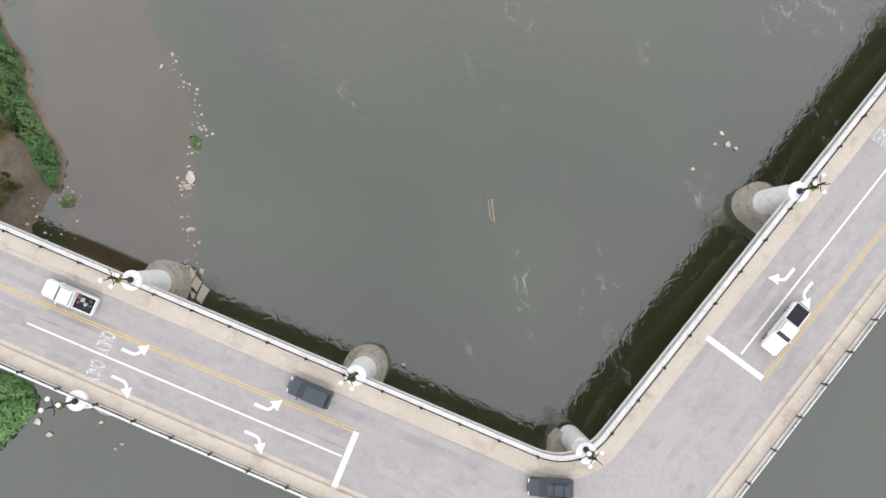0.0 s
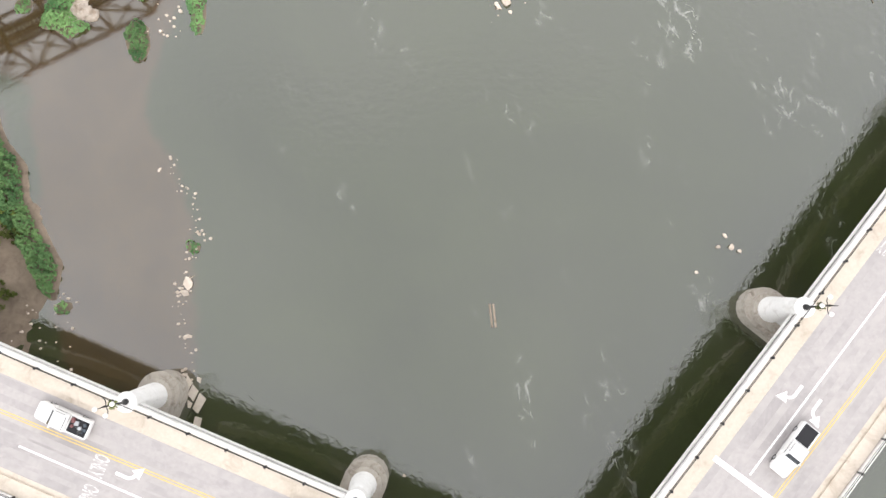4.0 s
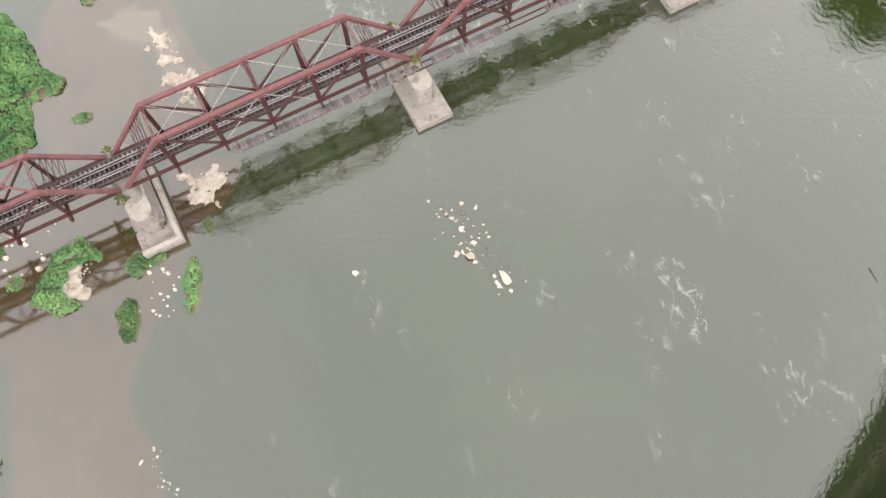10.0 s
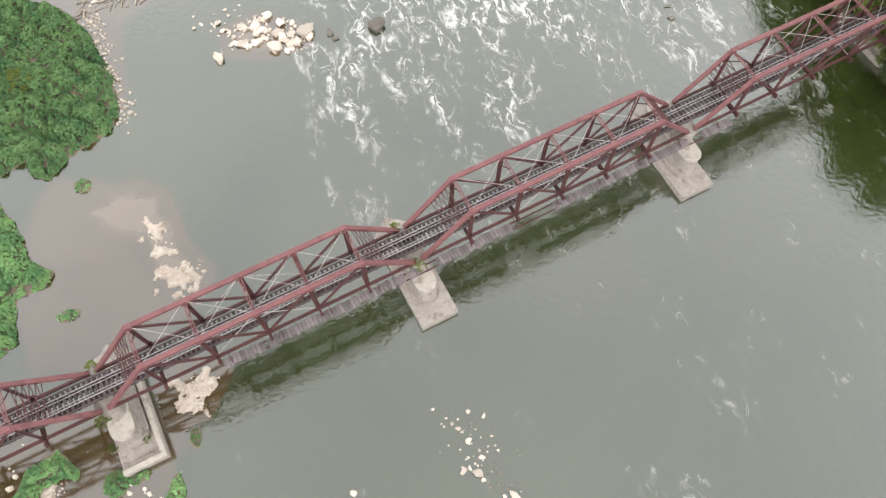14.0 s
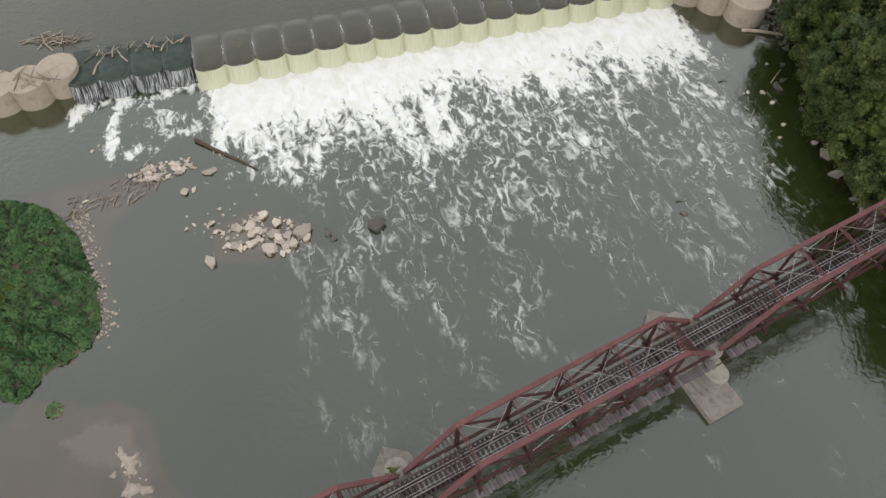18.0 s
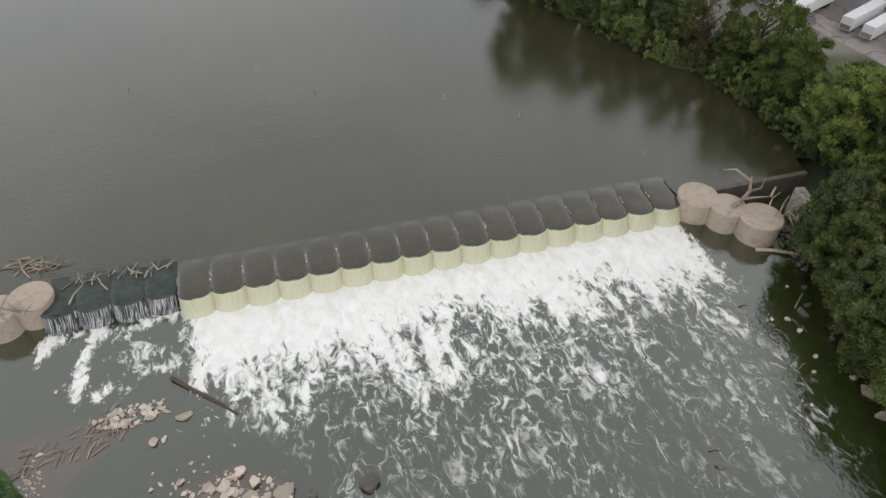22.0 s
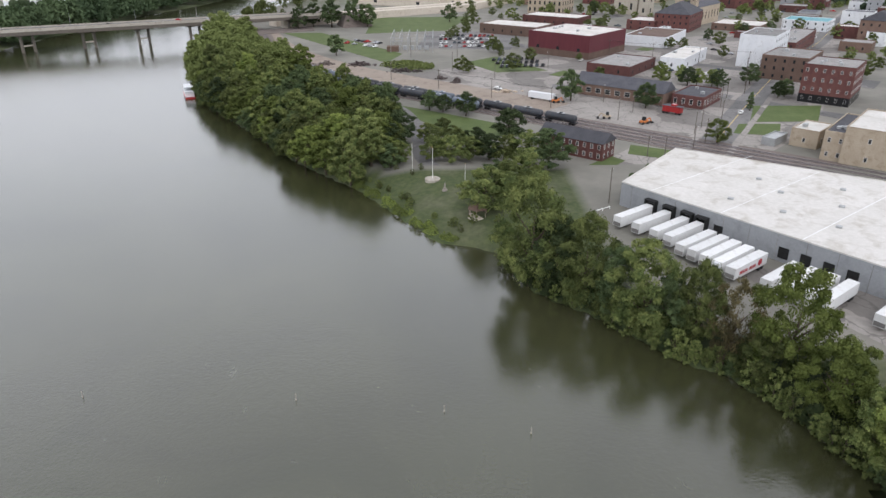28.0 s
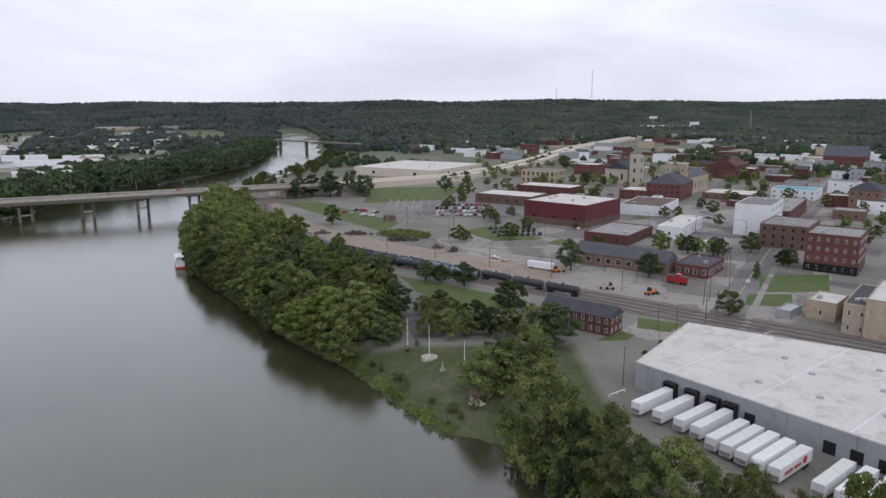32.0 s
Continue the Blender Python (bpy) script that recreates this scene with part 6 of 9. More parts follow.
def plants(name, poly, high, density, size, mat, label, kind="stuff", base=0.05, furrows=()):
    """A thick low growth: mounded earth with leaf clumps all over it."""
    rng, f = random.Random(len(poly) * 7 + int(density * 10)), Form()
    x0, x1, y0, y1 = min(p[0] for p in poly), max(p[0] for p in poly), min(p[1] for p in poly), max(p[1] for p in poly)

    def mound(x, y):
        """Nearness to the furrow between two cushions of growth."""
        x, y = x + 1.6 * fbm(x, y, 3.0, 0.2, 2), (y + 1.6 * fbm(x, y, 8.0, 0.2, 2)) * 1.45
        near = []
        for i in (-1, 0, 1):
            for j in (-1, 0, 1):
                a, b = math.floor(x / 4.6) + i, math.floor(y / 4.6) + j
                h = math.sin(a * 127.1 + b * 311.7) * 43758.5453
                g = math.sin(a * 269.5 + b * 183.3) * 43758.5453
                near.append(math.hypot(x - (a + h - math.floor(h)) * 4.6, y - (b + g - math.floor(g)) * 4.6))
        near.sort()
        return min(1.0, (near[1] - near[0]) / 1.5) ** 0.6

    def top(x, y):
        e = edge_distance(x, y, poly) * (1 if inside(x, y, poly) else -1) + 0.5 * fbm(x, y, 5.0, 0.5, 3)
        furrow = mound(x, y)
        for line in furrows:
            furrow *= min(1.0, (edge_distance(x, y, line, False) + 0.25 * fbm(x, y, 3.0, 0.8, 2)) / 0.9)
        furrow = max(0.0, furrow)
        return (high * 1.35 * (0.06 + 0.94 * furrow) * min(1.0, max(0.0, e) / 1.1) ** 0.6 + 0.35 * high * fbm(x, y, 1.0, 0.6, 2) * min(1.0, max(0, e))) if e > 0 else -0.3

    count = int((x1 - x0) * (y1 - y0) * density * 2.0)
    for i in range(count):
        x, y = rng.uniform(x0 - 0.6, x1 + 0.6), rng.uniform(y0 - 0.6, y1 + 0.6)
        z = top(x, y)
        if z < 0.02 or mound(x, y) < (0.19 + 0.12 * rng.random()) * min(1.0, (x1 - x0) / 14):
            continue
        nrm = Vector((top(x - 0.4, y) - top(x + 0.4, y), top(x, y - 0.4) - top(x, y + 0.4), 0.8)).normalized()
        nrm = (nrm + Vector((rng.uniform(-1, 1), rng.uniform(-1, 1), rng.uniform(-0.2, 1))) * 0.55).normalized()
        leaf_quad(f, Vector((x, y, base + z * rng.uniform(0.75, 1.08))), nrm, size * rng.uniform(0.6, 1.3), rng)
    ob = solid(name, f, mat, label, "plants", kind)
    step = 0.6
    bxs, bys = list(np.arange(x0 - 1, x1 + 1, step)), list(np.arange(y0 - 1, y1 + 1, step))
    me = grid_mesh("mud_bank", bxs, bys, lambda x, y: max(-0.4, min(0.08, 0.2 * (edge_distance(x, y, poly) * (1 if inside(x, y, poly) else -1) + 0.2))) + base * 0.4 - 0.05 + 0.05 * fbm(x, y, 0, 0.6, 3), M_MUD)
    solid("mud_bank", me, M_MUD, "brown gravelly mud under the plants", "mud bank", "structure")
    return ob


def blob(x, y, rx, ry, turn=0.0, n=10):
    return [(x + rx * math.cos(a) * math.cos(turn) - ry * math.sin(a) * math.sin(turn), y + rx * math.cos(a) * math.sin(turn) + ry * math.sin(a) * math.cos(turn)) for a in (2 * math.pi * i / n for i in range(n))]


ISLAND = [(-95, 126), (-72, 124), (-61.5, 122.4), (-56, 117.5), (-51, 110), (-48.8, 104.5), (-49.2, 100), (-54, 96), (-56, 92), (-58.5, 92.5), (-60, 95), (-64, 91.5), (-72, 94), (-95, 98)]
plants("island_plants", ISLAND, 1.45, 24.0, 0.25, M_PLANT, "dense low green plants covering the mud island",
       furrows=([(-50.5, 104), (-56, 106.5), (-62, 105), (-70, 103)], [(-51, 110.5), (-57, 113), (-64, 111.5), (-74, 114)], [(-54, 97.5), (-60, 99.5), (-70, 98)], [(-57.5, 118), (-60.5, 112), (-59, 104), (-57, 98)], [(-64, 122), (-67, 112), (-66, 100)]))
plants("island_plants", [(-62, 88.5), (-58.2, 84.3), (-55.9, 80.2), (-52.2, 78.6), (-52.8, 76.4), (-56.2, 74.6), (-54.6, 69), (-57, 66), (-66, 66), (-80, 72), (-80, 88)], 1.3, 24.0, 0.25, M_PLANT, "dense low green plants on the mud flat")
for x, y, rx, ry, a in ((-51.3, 91.3, 1.3, 1.0, 0), (-49.0, 72.8, 1.5, 0.9, 0.3), (-38.9, 52.6, 1.6, 1.6, 0), (-36.6, 53.4, 1.5, 0.8, 0.2), (-31.8, 50.2, 1.1, 3.9, 0.1), (-38.9, 45.6, 1.5, 2.8, 0.15), (-30.5, 19.7, 0.85, 0.7, 0), (-45.7, 12.2, 1.1, 0.7, 0.4),
                        (-53.5, 50.0, 1.2, 1.0, 0), (-30.6, 58.0, 0.7, 1.4, 0.2), (-56.8, 53.6, 1.2, 1.2, 0)):
    plants("plant_clump", blob(x, y, rx, ry, a), 0.9, 34.0, 0.2, M_PLANT, "small clump of green plants in the shallows")
plants("plant_clump", [(-46.6, 56.4), (-43.4, 54), (-43.4, 52.6), (-45, 53.6), (-46.8, 52), (-47.2, 49.4), (-45.2, 47.4), (-47.4, 45.8), (-51.2, 47.4), (-50.4, 51), (-49.3, 54)], 1.1, 30.0, 0.2, M_PLANT, "green plants round a bare sandstone ledge")
plants("bank_plants", [(-58, 40), (-54.6, 32.4), (-52.0, 29.4), (-51.4, 25.6), (-49.2, 21.8), (-46.6, 17.2), (-47.0, 13.6), (-48.6, 14.4), (-50.6, 18.6), (-53.4, 22.6), (-58, 24), (-72, 26), (-72, 42)], 1.7, 30.0, 0.24, M_PLANT, "thick green growth along the west bank", base=0.3)
solid("mud_bank", grid_mesh("mud_bank", list(np.arange(-72, -45, 0.6)), list(np.arange(5, 26, 0.6)), lambda x, y: min(1.1, 0.16 * (-47.6 - 0.22 * abs(y - 15) - x) + 0.35 * fbm(x, y, 0, 0.4, 4)) - 0.1, M_MUD), M_MUD, "bare brown earth bank with dead stalks", "mud bank", "structure")
stones("bank_stones", 40, lambda r: (r.uniform(-53, -44), r.uniform(4, 14), 0.1), 0.15, 0.6, M_ROCK, "pale stones on the earth bank beside the bridge")
plants("bank_plants", [(-62, -6), (-48.4, -9), (-47.6, -12.5), (-53, -19), (-62, -24)], 1.2, 22.0, 0.26, M_PLANT, "green growth beside the bridge on the west bank")
for x, y, h in ((-53.4, 23.6, 3.2), (-52.0, 21.0, 2.6), (-54.6, 20.0, 3.4), (-52.6, 13.6, 3.6), (-54.4, 11.8, 3.4), (-56.4, 16, 3.0), (-58, 13, 4.0), (-57, 24, 3.5), (-63.3, 107.3, 3.8), (-61, 20, 4), (-62, 12, 4)):
    tree(x, y, h, "brightbush", "among lower growth by the river", 0.8, z=0.2)
for s, o in ((32.4, -2.7), (31.9, 3.0), (-5.3, 3.2), (-6.0, -3.2), (111, -3)):
    p = tp(s, o, 7.0)
    tree(p.x, p.y, 1.9, "brightbush", "growing on the railway pier", 0.7, z=7.0)
for x, y in ((-38.0, 58.5), (-36.0, 57.6), (-39.6, 56.4)):
    tree(x, y, 1.2, "brightbush", "growing on the pier footing", 0.8, z=0.9)

# trees of the east bank, from the railway up to the point
BANK_ROW = [(19.3, 255.1, 29, 0.78, "green"), (30, 243.9, 23.5, 0.76, "green"), (40.7, 232.7, 22, 0.8, "green"), (49.4, 224.4, 21, 0.6, "green"), (64, 213.4, 25, 0.76, "bright"), (57.6, 212.2, 11.5, 1.15, "green"),
            (67.2, 200.6, 17.5, 0.9, "bright"), (69, 189.4, 16.5, 0.9, "green"), (71, 183.2, 19, 0.85, "bright"), (76, 176, 17, 0.9, "dark"), (24.5, 250.5, 20, 0.75, "dark"), (35.5, 239, 18, 0.8, "dark"), (46, 229.5, 15, 0.85, "dark"),
            (24, 262, 17, 0.8, "dark"), (72, 206, 12, 0.9, "dark"), (76, 195, 14, 0.9, "green"), (80, 186, 15, 0.9, "green")]
for x, y, h, w, kind in BANK_ROW:
    tree(x, y, h, kind, "overhanging the dam pool", w, z=POOL + 0.1, group="trees of the east bank")
for x, y, h in ((54.8, 219.0, 19.5), (58.8, 216.0, 14), (52.8, 216.8, 12)):
    tree(x, y, h, "dry", "on the river bank", 0.62, z=POOL + 0.6, group="trees of the east bank")
# from the railway up to the dam: a closed wall of leaves over the shaded water
for i in range(19):
    y = 106 + 3.4 * i
    tree(line_x(RIGHT_BANK, y) + RNG.uniform(0.8, 2.4), y, RNG.uniform(14, 18), ("green", "dark", "green", "bright", "green")[i % 5], "leaning over the shaded river bank", RNG.uniform(0.72, 0.86), z=0.3, group="trees of the east bank")
for i in range(20):
    y = 104 + 3.8 * i
    tree(line_x(RIGHT_BANK, y) + RNG.uniform(6, 11), y, RNG.uniform(16, 20), ("dark", "green")[i % 2], "on the shaded river bank", RNG.uniform(0.75, 0.9), group="trees of the east bank")
for i in range(16):
    y = 104 + 4.8 * i
    tree(line_x(RIGHT_BANK, y) + RNG.uniform(14, 24), y, RNG.uniform(12, 17), ("green", "dark")[i % 2], "behind the shaded river bank", RNG.uniform(0.9, 1.05), group="trees of the east bank")
for i in range(30):
    y = 104 + 2.0 * i
    tree(line_x(RIGHT_BANK, y) + RNG.uniform(0.2, 1.8), y, RNG.uniform(3.5, 6.0), "bush", "under the trees of the shaded bank", 0.62, z=0.2, group="bushes of the east bank")
for p, d in along([Vector((x, y, 0)) for x, y in RIGHT_BANK if 172 < y < 270], 2.3, 1.0):
    q = p - left_of(d) * RNG.uniform(-0.3, 1.6)
    tree(q.x, q.y, RNG.uniform(3.5, 7.5), RNG.choice(("bush", "bush", "green", "dark")), "hanging over the water's edge", RNG.uniform(0.65, 0.85), z=POOL + 0.1, group="bushes of the east bank")
tree(60.0, 170.6, 4.2, "brightbush", "beside the concrete wall at the dam", 0.7)

# the wooded bank beyond the point
far_spots, taken = [], []
INNER = [(-14, 336), (-17, 360), (-24, 385), (-39, 416), (-68, 467), (-104, 526), (-140, 620), (-150, 660)]
tries = 0
while tries < 2600:
    tries += 1
    y = 334 + 316 * RNG.random() ** 1.1
    shore, inner = line_x(RIGHT_BANK, y) + 0.6, line_x(INNER, y)
    x = RNG.uniform(shore, max(shore + 4, inner - 2))
    h = RNG.uniform(8, 20) * (1.0 if y < 470 else 1.12)
    gap = 0.42 * h * (1.0 if y < 470 else 0.85)
    if any(math.hypot(x - a, y - b) < 0.5 * (gap + c) for a, b, c in taken):
        continue
    taken.append((x, y, gap))
    if y > 480:
        far_spots.append((x, y, h, RNG.uniform(0.85, 1.1)))
        continue
    tree(x, y, h, RNG.choice(("mid", "midbright", "mid", "middark", "mid")), "on the wooded river bank", RNG.uniform(0.8, 1.1), group="trees of the wooded bank")
shore_row = along([Vector((x, y, 0)) for x, y in RIGHT_BANK if 324 < y < 610], 7.5, 3.0)
for p, d in shore_row:
    q = p - left_of(d) * RNG.uniform(0.3, 1.6)
    if q.y < 480:
        tree(q.x, q.y, RNG.uniform(8, 14), RNG.choice(("mid", "mid", "middark", "midbright")), "leaning out over the water", RNG.uniform(0.9, 1.15), z=POOL + 0.4, group="trees of the wooded bank")
    else:
        far_spots.append((q.x, q.y, RNG.uniform(10, 15), RNG.uniform(0.9, 1.15)))
for i in range(14):
    y = 326 + 140 * RNG.random()
    tree(line_x(RIGHT_BANK, y) + RNG.uniform(0.8, 4), y, RNG.uniform(2, 4), "bush", "at the water's edge", 0.7, group="bushes of the wooded bank")
PARK = [(9.5, 293, 14, "mid"), (18, 299, 13, "mid"), (24, 306, 14, "mid"), (14, 305, 11, "middark"), (-6, 340, 9.5, "mid"), (0.5, 339, 10, "mid"), (7, 341, 9.5, "mid"), (14, 341, 10, "middark"), (20, 338, 10.5, "mid"), (27, 337, 12, "mid"), (34, 331, 14, "middark"),
        (-4, 352, 9, "mid"), (3, 354, 9, "mid"), (10, 353, 9, "middark"), (-8, 364, 8, "mid"), (-2, 371, 8, "mid"), (23.8, 370, 12, "middark"), (8.3, 406, 10.5, "middark"), (-8.2, 417, 9, "middark"), (-2, 414, 8, "middark"), (-30.3, 417, 11, "middark"), (-41, 423, 11, "middark"), (-48, 430, 9, "middark"),
        (-20, 348, 12, "middark"), (-19, 362, 13, "middark"), (-26, 380, 12, "mid"), (-18, 338, 8, "mid"), (-36, 402, 11, "mid")]
for x, y, h, kind in PARK:
    tree(x, y, h, kind, "in the riverside park", RNG.uniform(1.1, 1.35), group="park trees")
for x, y, h in ((-24, 336, 2.6), (-19, 333, 2.2), (-10, 330, 2.4), (-13, 327, 2.2), (6, 287, 3.5), (13, 283, 3.5)):
    tree(x, y, h, "bush", "on the park lawn", 0.8)
TOWN_TREES = [(211, 500, 10), (190, 443, 11), (167, 443, 9), (128, 471, 10), (141, 463, 10), (60, 436, 15), (92, 420, 12), (116, 478, 10), (129, 486, 8.5), (133, 471, 9), (140, 468, 9), (162, 473, 11), (163, 441, 8.5), (104, 362, 9.5), (-71, 568, 14), (-110, 715, 20), (-94, 712, 23), (-76, 716, 23), (-64, 712, 19), (-120, 700, 18), (6, 746, 15), (252, 657, 11), (190, 937, 16), (147, 814, 12), (157, 976, 17), (196, 634, 9), (236, 665, 9)]
for i, (x, y, h) in enumerate(TOWN_TREES):
    tree(x, y, h, "bright" if i in (7, 8, 9, 10, 13) else "far" if y > 500 else "middark", "on the edge of town", RNG.uniform(0.95, 1.2), group="town trees")
tree(138, 414, 9.0, "column", "beside the street")
for x, y in ((63, 318), (66, 322), (58, 312), (61, 308)):
    tree(x, y, RNG.uniform(3.5, 5), "column", "at the warehouse corner", 1.3)
for x, y, rx, ry, a in ((-1, 281, 3.4, 1.6, -0.5), (-6, 286, 3.0, 1.8, -0.9), (-10.5, 292, 3.6, 1.7, -0.9), (-16, 301, 3.8, 2.0, -0.9), (-20, 308, 3.6, 2.4, -1.0), (-26, 317, 4.0, 2.6, -0.9), (-31, 325, 3.0, 2.4, -0.9), (-13, 300, 2.0, 1.5, 0), (-21, 314, 2.2, 1.6, 0), (-7, 291, 2, 1.2, 0.4)):
    plants("shore_plants", blob(x, y, rx, ry, a, 12), 1.7, 14.0, 0.30, M_LEAF_BRIGHT, "bright green weeds along the grassy shore", base=POOL + 0.5)
for i in range(14):
    u = RNG.random()
    tree(2 - 34 * u + RNG.uniform(0, 3), 281 + 48 * u + RNG.uniform(0, 2), RNG.uniform(1.6, 3.0), "bush", "on the weedy shore of the point", 0.9, group="bushes of the point")

# woods on the far banks: real crowns joined into one mesh
def joined_trees(name, places, crowns, mat, label):
    rng, vs, fs, base = random.Random(len(places)), [], [], 0
    data = []
    for me in crowns:
        v = np.empty(len(me.vertices) * 3)
        me.vertices.foreach_get("co", v)
        data.append((v.reshape(-1, 3), np.arange(len(me.polygons) * 3)))
        idx = np.empty(len(me.loops), dtype=np.int64)
        me.loops.foreach_get("vertex_index", idx)
        data[-1] = (v.reshape(-1, 3), idx.reshape(-1, 3))
    for x, y, h, wide in places:
        v, f = data[rng.randrange(len(data))]
        a = rng.uniform(0, 6.28)
        c, s = math.cos(a), math.sin(a)
        out = np.stack([x + (v[:, 0] * c - v[:, 1] * s) * h * wide, y + (v[:, 0] * s + v[:, 1] * c) * h * wide, ground_z(x, y) + v[:, 2] * h], 1)
        vs.append(out)
        fs.append(f + base)
        base += len(v)
    v, f = np.concatenate(vs), np.concatenate(fs)
    me = bpy.data.meshes.new(name)
    me.vertices.add(len(v))
    me.vertices.foreach_set("co", v.ravel())
    me.loops.add(f.size)
    me.loops.foreach_set("vertex_index", f.ravel())
    me.polygons.add(len(f))
    me.polygons.foreach_set("loop_start", np.arange(0, f.size, 3))
    me.polygons.foreach_set("loop_total", np.full(len(f), 3))
    me.materials.append(mat)
    me.update(calc_edges=True)
    return solid(name, me, mat, label, "woods", "stuff")


joined_trees("bank_woods", far_spots, CROWNS["far"], M_LEAF, "green woods along the bank below the highway bridge")
FAR_CROWN = [crown_mesh("crown", 160 + s, 16, 520, 0.075, M_LEAF_DARK) for s in range(4)]
spots = []
for i in range(420):
    y = 640 + 900 * RNG.random() ** 1.3
    spots.append((line_x(LEFT_BANK, y) - 0.5 - abs(RNG.gauss(0, 26)), y, RNG.uniform(14, 24), RNG.uniform(0.85, 1.15)))
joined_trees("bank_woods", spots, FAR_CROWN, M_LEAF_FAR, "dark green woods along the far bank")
spots = []
for i in range(200):
    y = 745 + 1100 * RNG.random() ** 1.2
    spots.append((line_x(RIGHT_BANK, y) + 6 + abs(RNG.gauss(0, 20)), y, RNG.uniform(7, 11), RNG.uniform(0.9, 1.15)))
joined_trees("bank_woods", spots, FAR_CROWN, M_LEAF, "green woods on the bank beyond the highway")
spots = []
while len(spots) < 230:
    y = RNG.uniform(540, 1250)
    x = RNG.uniform(40, 0.72 * y)
    if abs(x - line_x([(144, 430), (273, 622), (430, 860), (640, 1180)], y)) > 9 and fbm(x, y, 8.0, 1 / 90, 2) > -0.1 and (x > 215 or y > 700):
        spots.append((x, y, RNG.uniform(6, 12), RNG.uniform(0.9, 1.2)))
joined_trees("street_trees", spots, FAR_CROWN, M_LEAF, "dark green street and garden trees in town")


# far woods: one sheet of crowns over the hills and between the houses
def forest(name, count, pick, low, high, mat, label, seed):
    rng, f = random.Random(seed), Form()
    ico = [(0, 0, 1), (0.894, 0, 0.447), (0.276, 0.851, 0.447), (-0.724, 0.526, 0.447), (-0.724, -0.526, 0.447), (0.276, -0.851, 0.447), (0.724, 0.526, -0.447), (-0.276, 0.851, -0.447), (-0.894, 0, -0.447), (-0.276, -0.851, -0.447), (0.724, -0.526, -0.447)]
    tri = [(0, 1, 2), (0, 2, 3), (0, 3, 4), (0, 4, 5), (0, 5, 1), (1, 6, 2), (2, 7, 3), (3, 8, 4), (4, 9, 5), (5, 10, 1), (6, 7, 2), (7, 8, 3), (8, 9, 4), (9, 10, 5), (10, 6, 1)]
    done = 0
    while done < count:
        p = pick(rng)
        if p is None:
            continue
        x, y = p
        r = rng.uniform(low, high)
        z = ground_z(x, y) + r * 0.7
        k, a = len(f.v), rng.uniform(0, 6.28)
        c, s = math.cos(a) * r, math.sin(a) * r
        for u, w, h in ico:
            j = rng.uniform(0.68, 1.25)
            f.v.append((x + (c * u - s * w) * j, y + (s * u + c * w) * j, z + h * r * rng.uniform(0.75, 1.35)))
        f.f += [(k + i, k + j2, k + m) for i, j2, m in tri]
        done += 1
    return solid(name, f, mat, label, "woods", "stuff")


FIELDS = [[(-830, 1930), (-1077, 2498), (-1005, 2493), (-763, 1894)], [(-914, 2545), (-747, 2534), (-627, 2223), (-518, 1852), (-524, 1739), (-627, 1888)],
          [(-680, 1000), (-500, 1000), (-470, 1180), (-660, 1200)], [(-1200, 2480), (-1000, 2480), (-1050, 2860), (-1250, 2860)], [(-40, 860), (140, 860), (700, 1700), (420, 1750), (60, 1330)],
          [(-500, 870), (-1900, 3700), (-2050, 3650), (-640, 880)]]


def hill_place(rng):
    y = 1250 + 3500 * rng.random() ** 0.8
    x = rng.uniform(-0.72, 0.72) * y
    if y < 2650 and (x - line_x(RIGHT_BANK, y) > -12 and line_x(LEFT_BANK, y) - x > -12 or not (x - line_x(RIGHT_BANK, y) > 8 or line_x(LEFT_BANK, y) - x > 8)):
        return None
    h = hill(x, y)
    if h < 3 and any(inside(x, y, p) for p in FIELDS):
        return None
    if h < 3 and rng.random() > 0.25:
        return None
    return x, y


def valley_place(rng):
    y = 720 + 1500 * rng.random()
    x = rng.uniform(-0.72, 0.75) * y
    r, lft = x - line_x(RIGHT_BANK, y), line_x(LEFT_BANK, y) - x
    if r < 14 and lft < 14:
        return None
    if any(inside(x, y, p) for p in FIELDS) and rng.random() > 0.05:
        return None
    clear = fbm(x, y, 4.0, 1 / 160, 3)
    if hill(x, y) > 2 or clear < (0.05 if r > 0 else -0.05):
        return None
    if r > 0 and y < 1000 and x < 420:
        return None
    return x, y


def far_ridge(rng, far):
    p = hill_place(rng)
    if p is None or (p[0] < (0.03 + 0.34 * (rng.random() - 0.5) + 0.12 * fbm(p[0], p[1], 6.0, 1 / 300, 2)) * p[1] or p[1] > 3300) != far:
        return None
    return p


# the far hills wear the leaf colour with haze painted in
forest("hill_woods", 40000, lambda r: far_ridge(r, True), 4.5, 9.5, M_LEAF_HAZED, "haze-tinted blue-green woods covering the far hills", 5)
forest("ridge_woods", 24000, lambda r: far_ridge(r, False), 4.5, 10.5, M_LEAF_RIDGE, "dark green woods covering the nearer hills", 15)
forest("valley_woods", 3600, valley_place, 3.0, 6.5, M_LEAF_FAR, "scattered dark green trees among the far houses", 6)

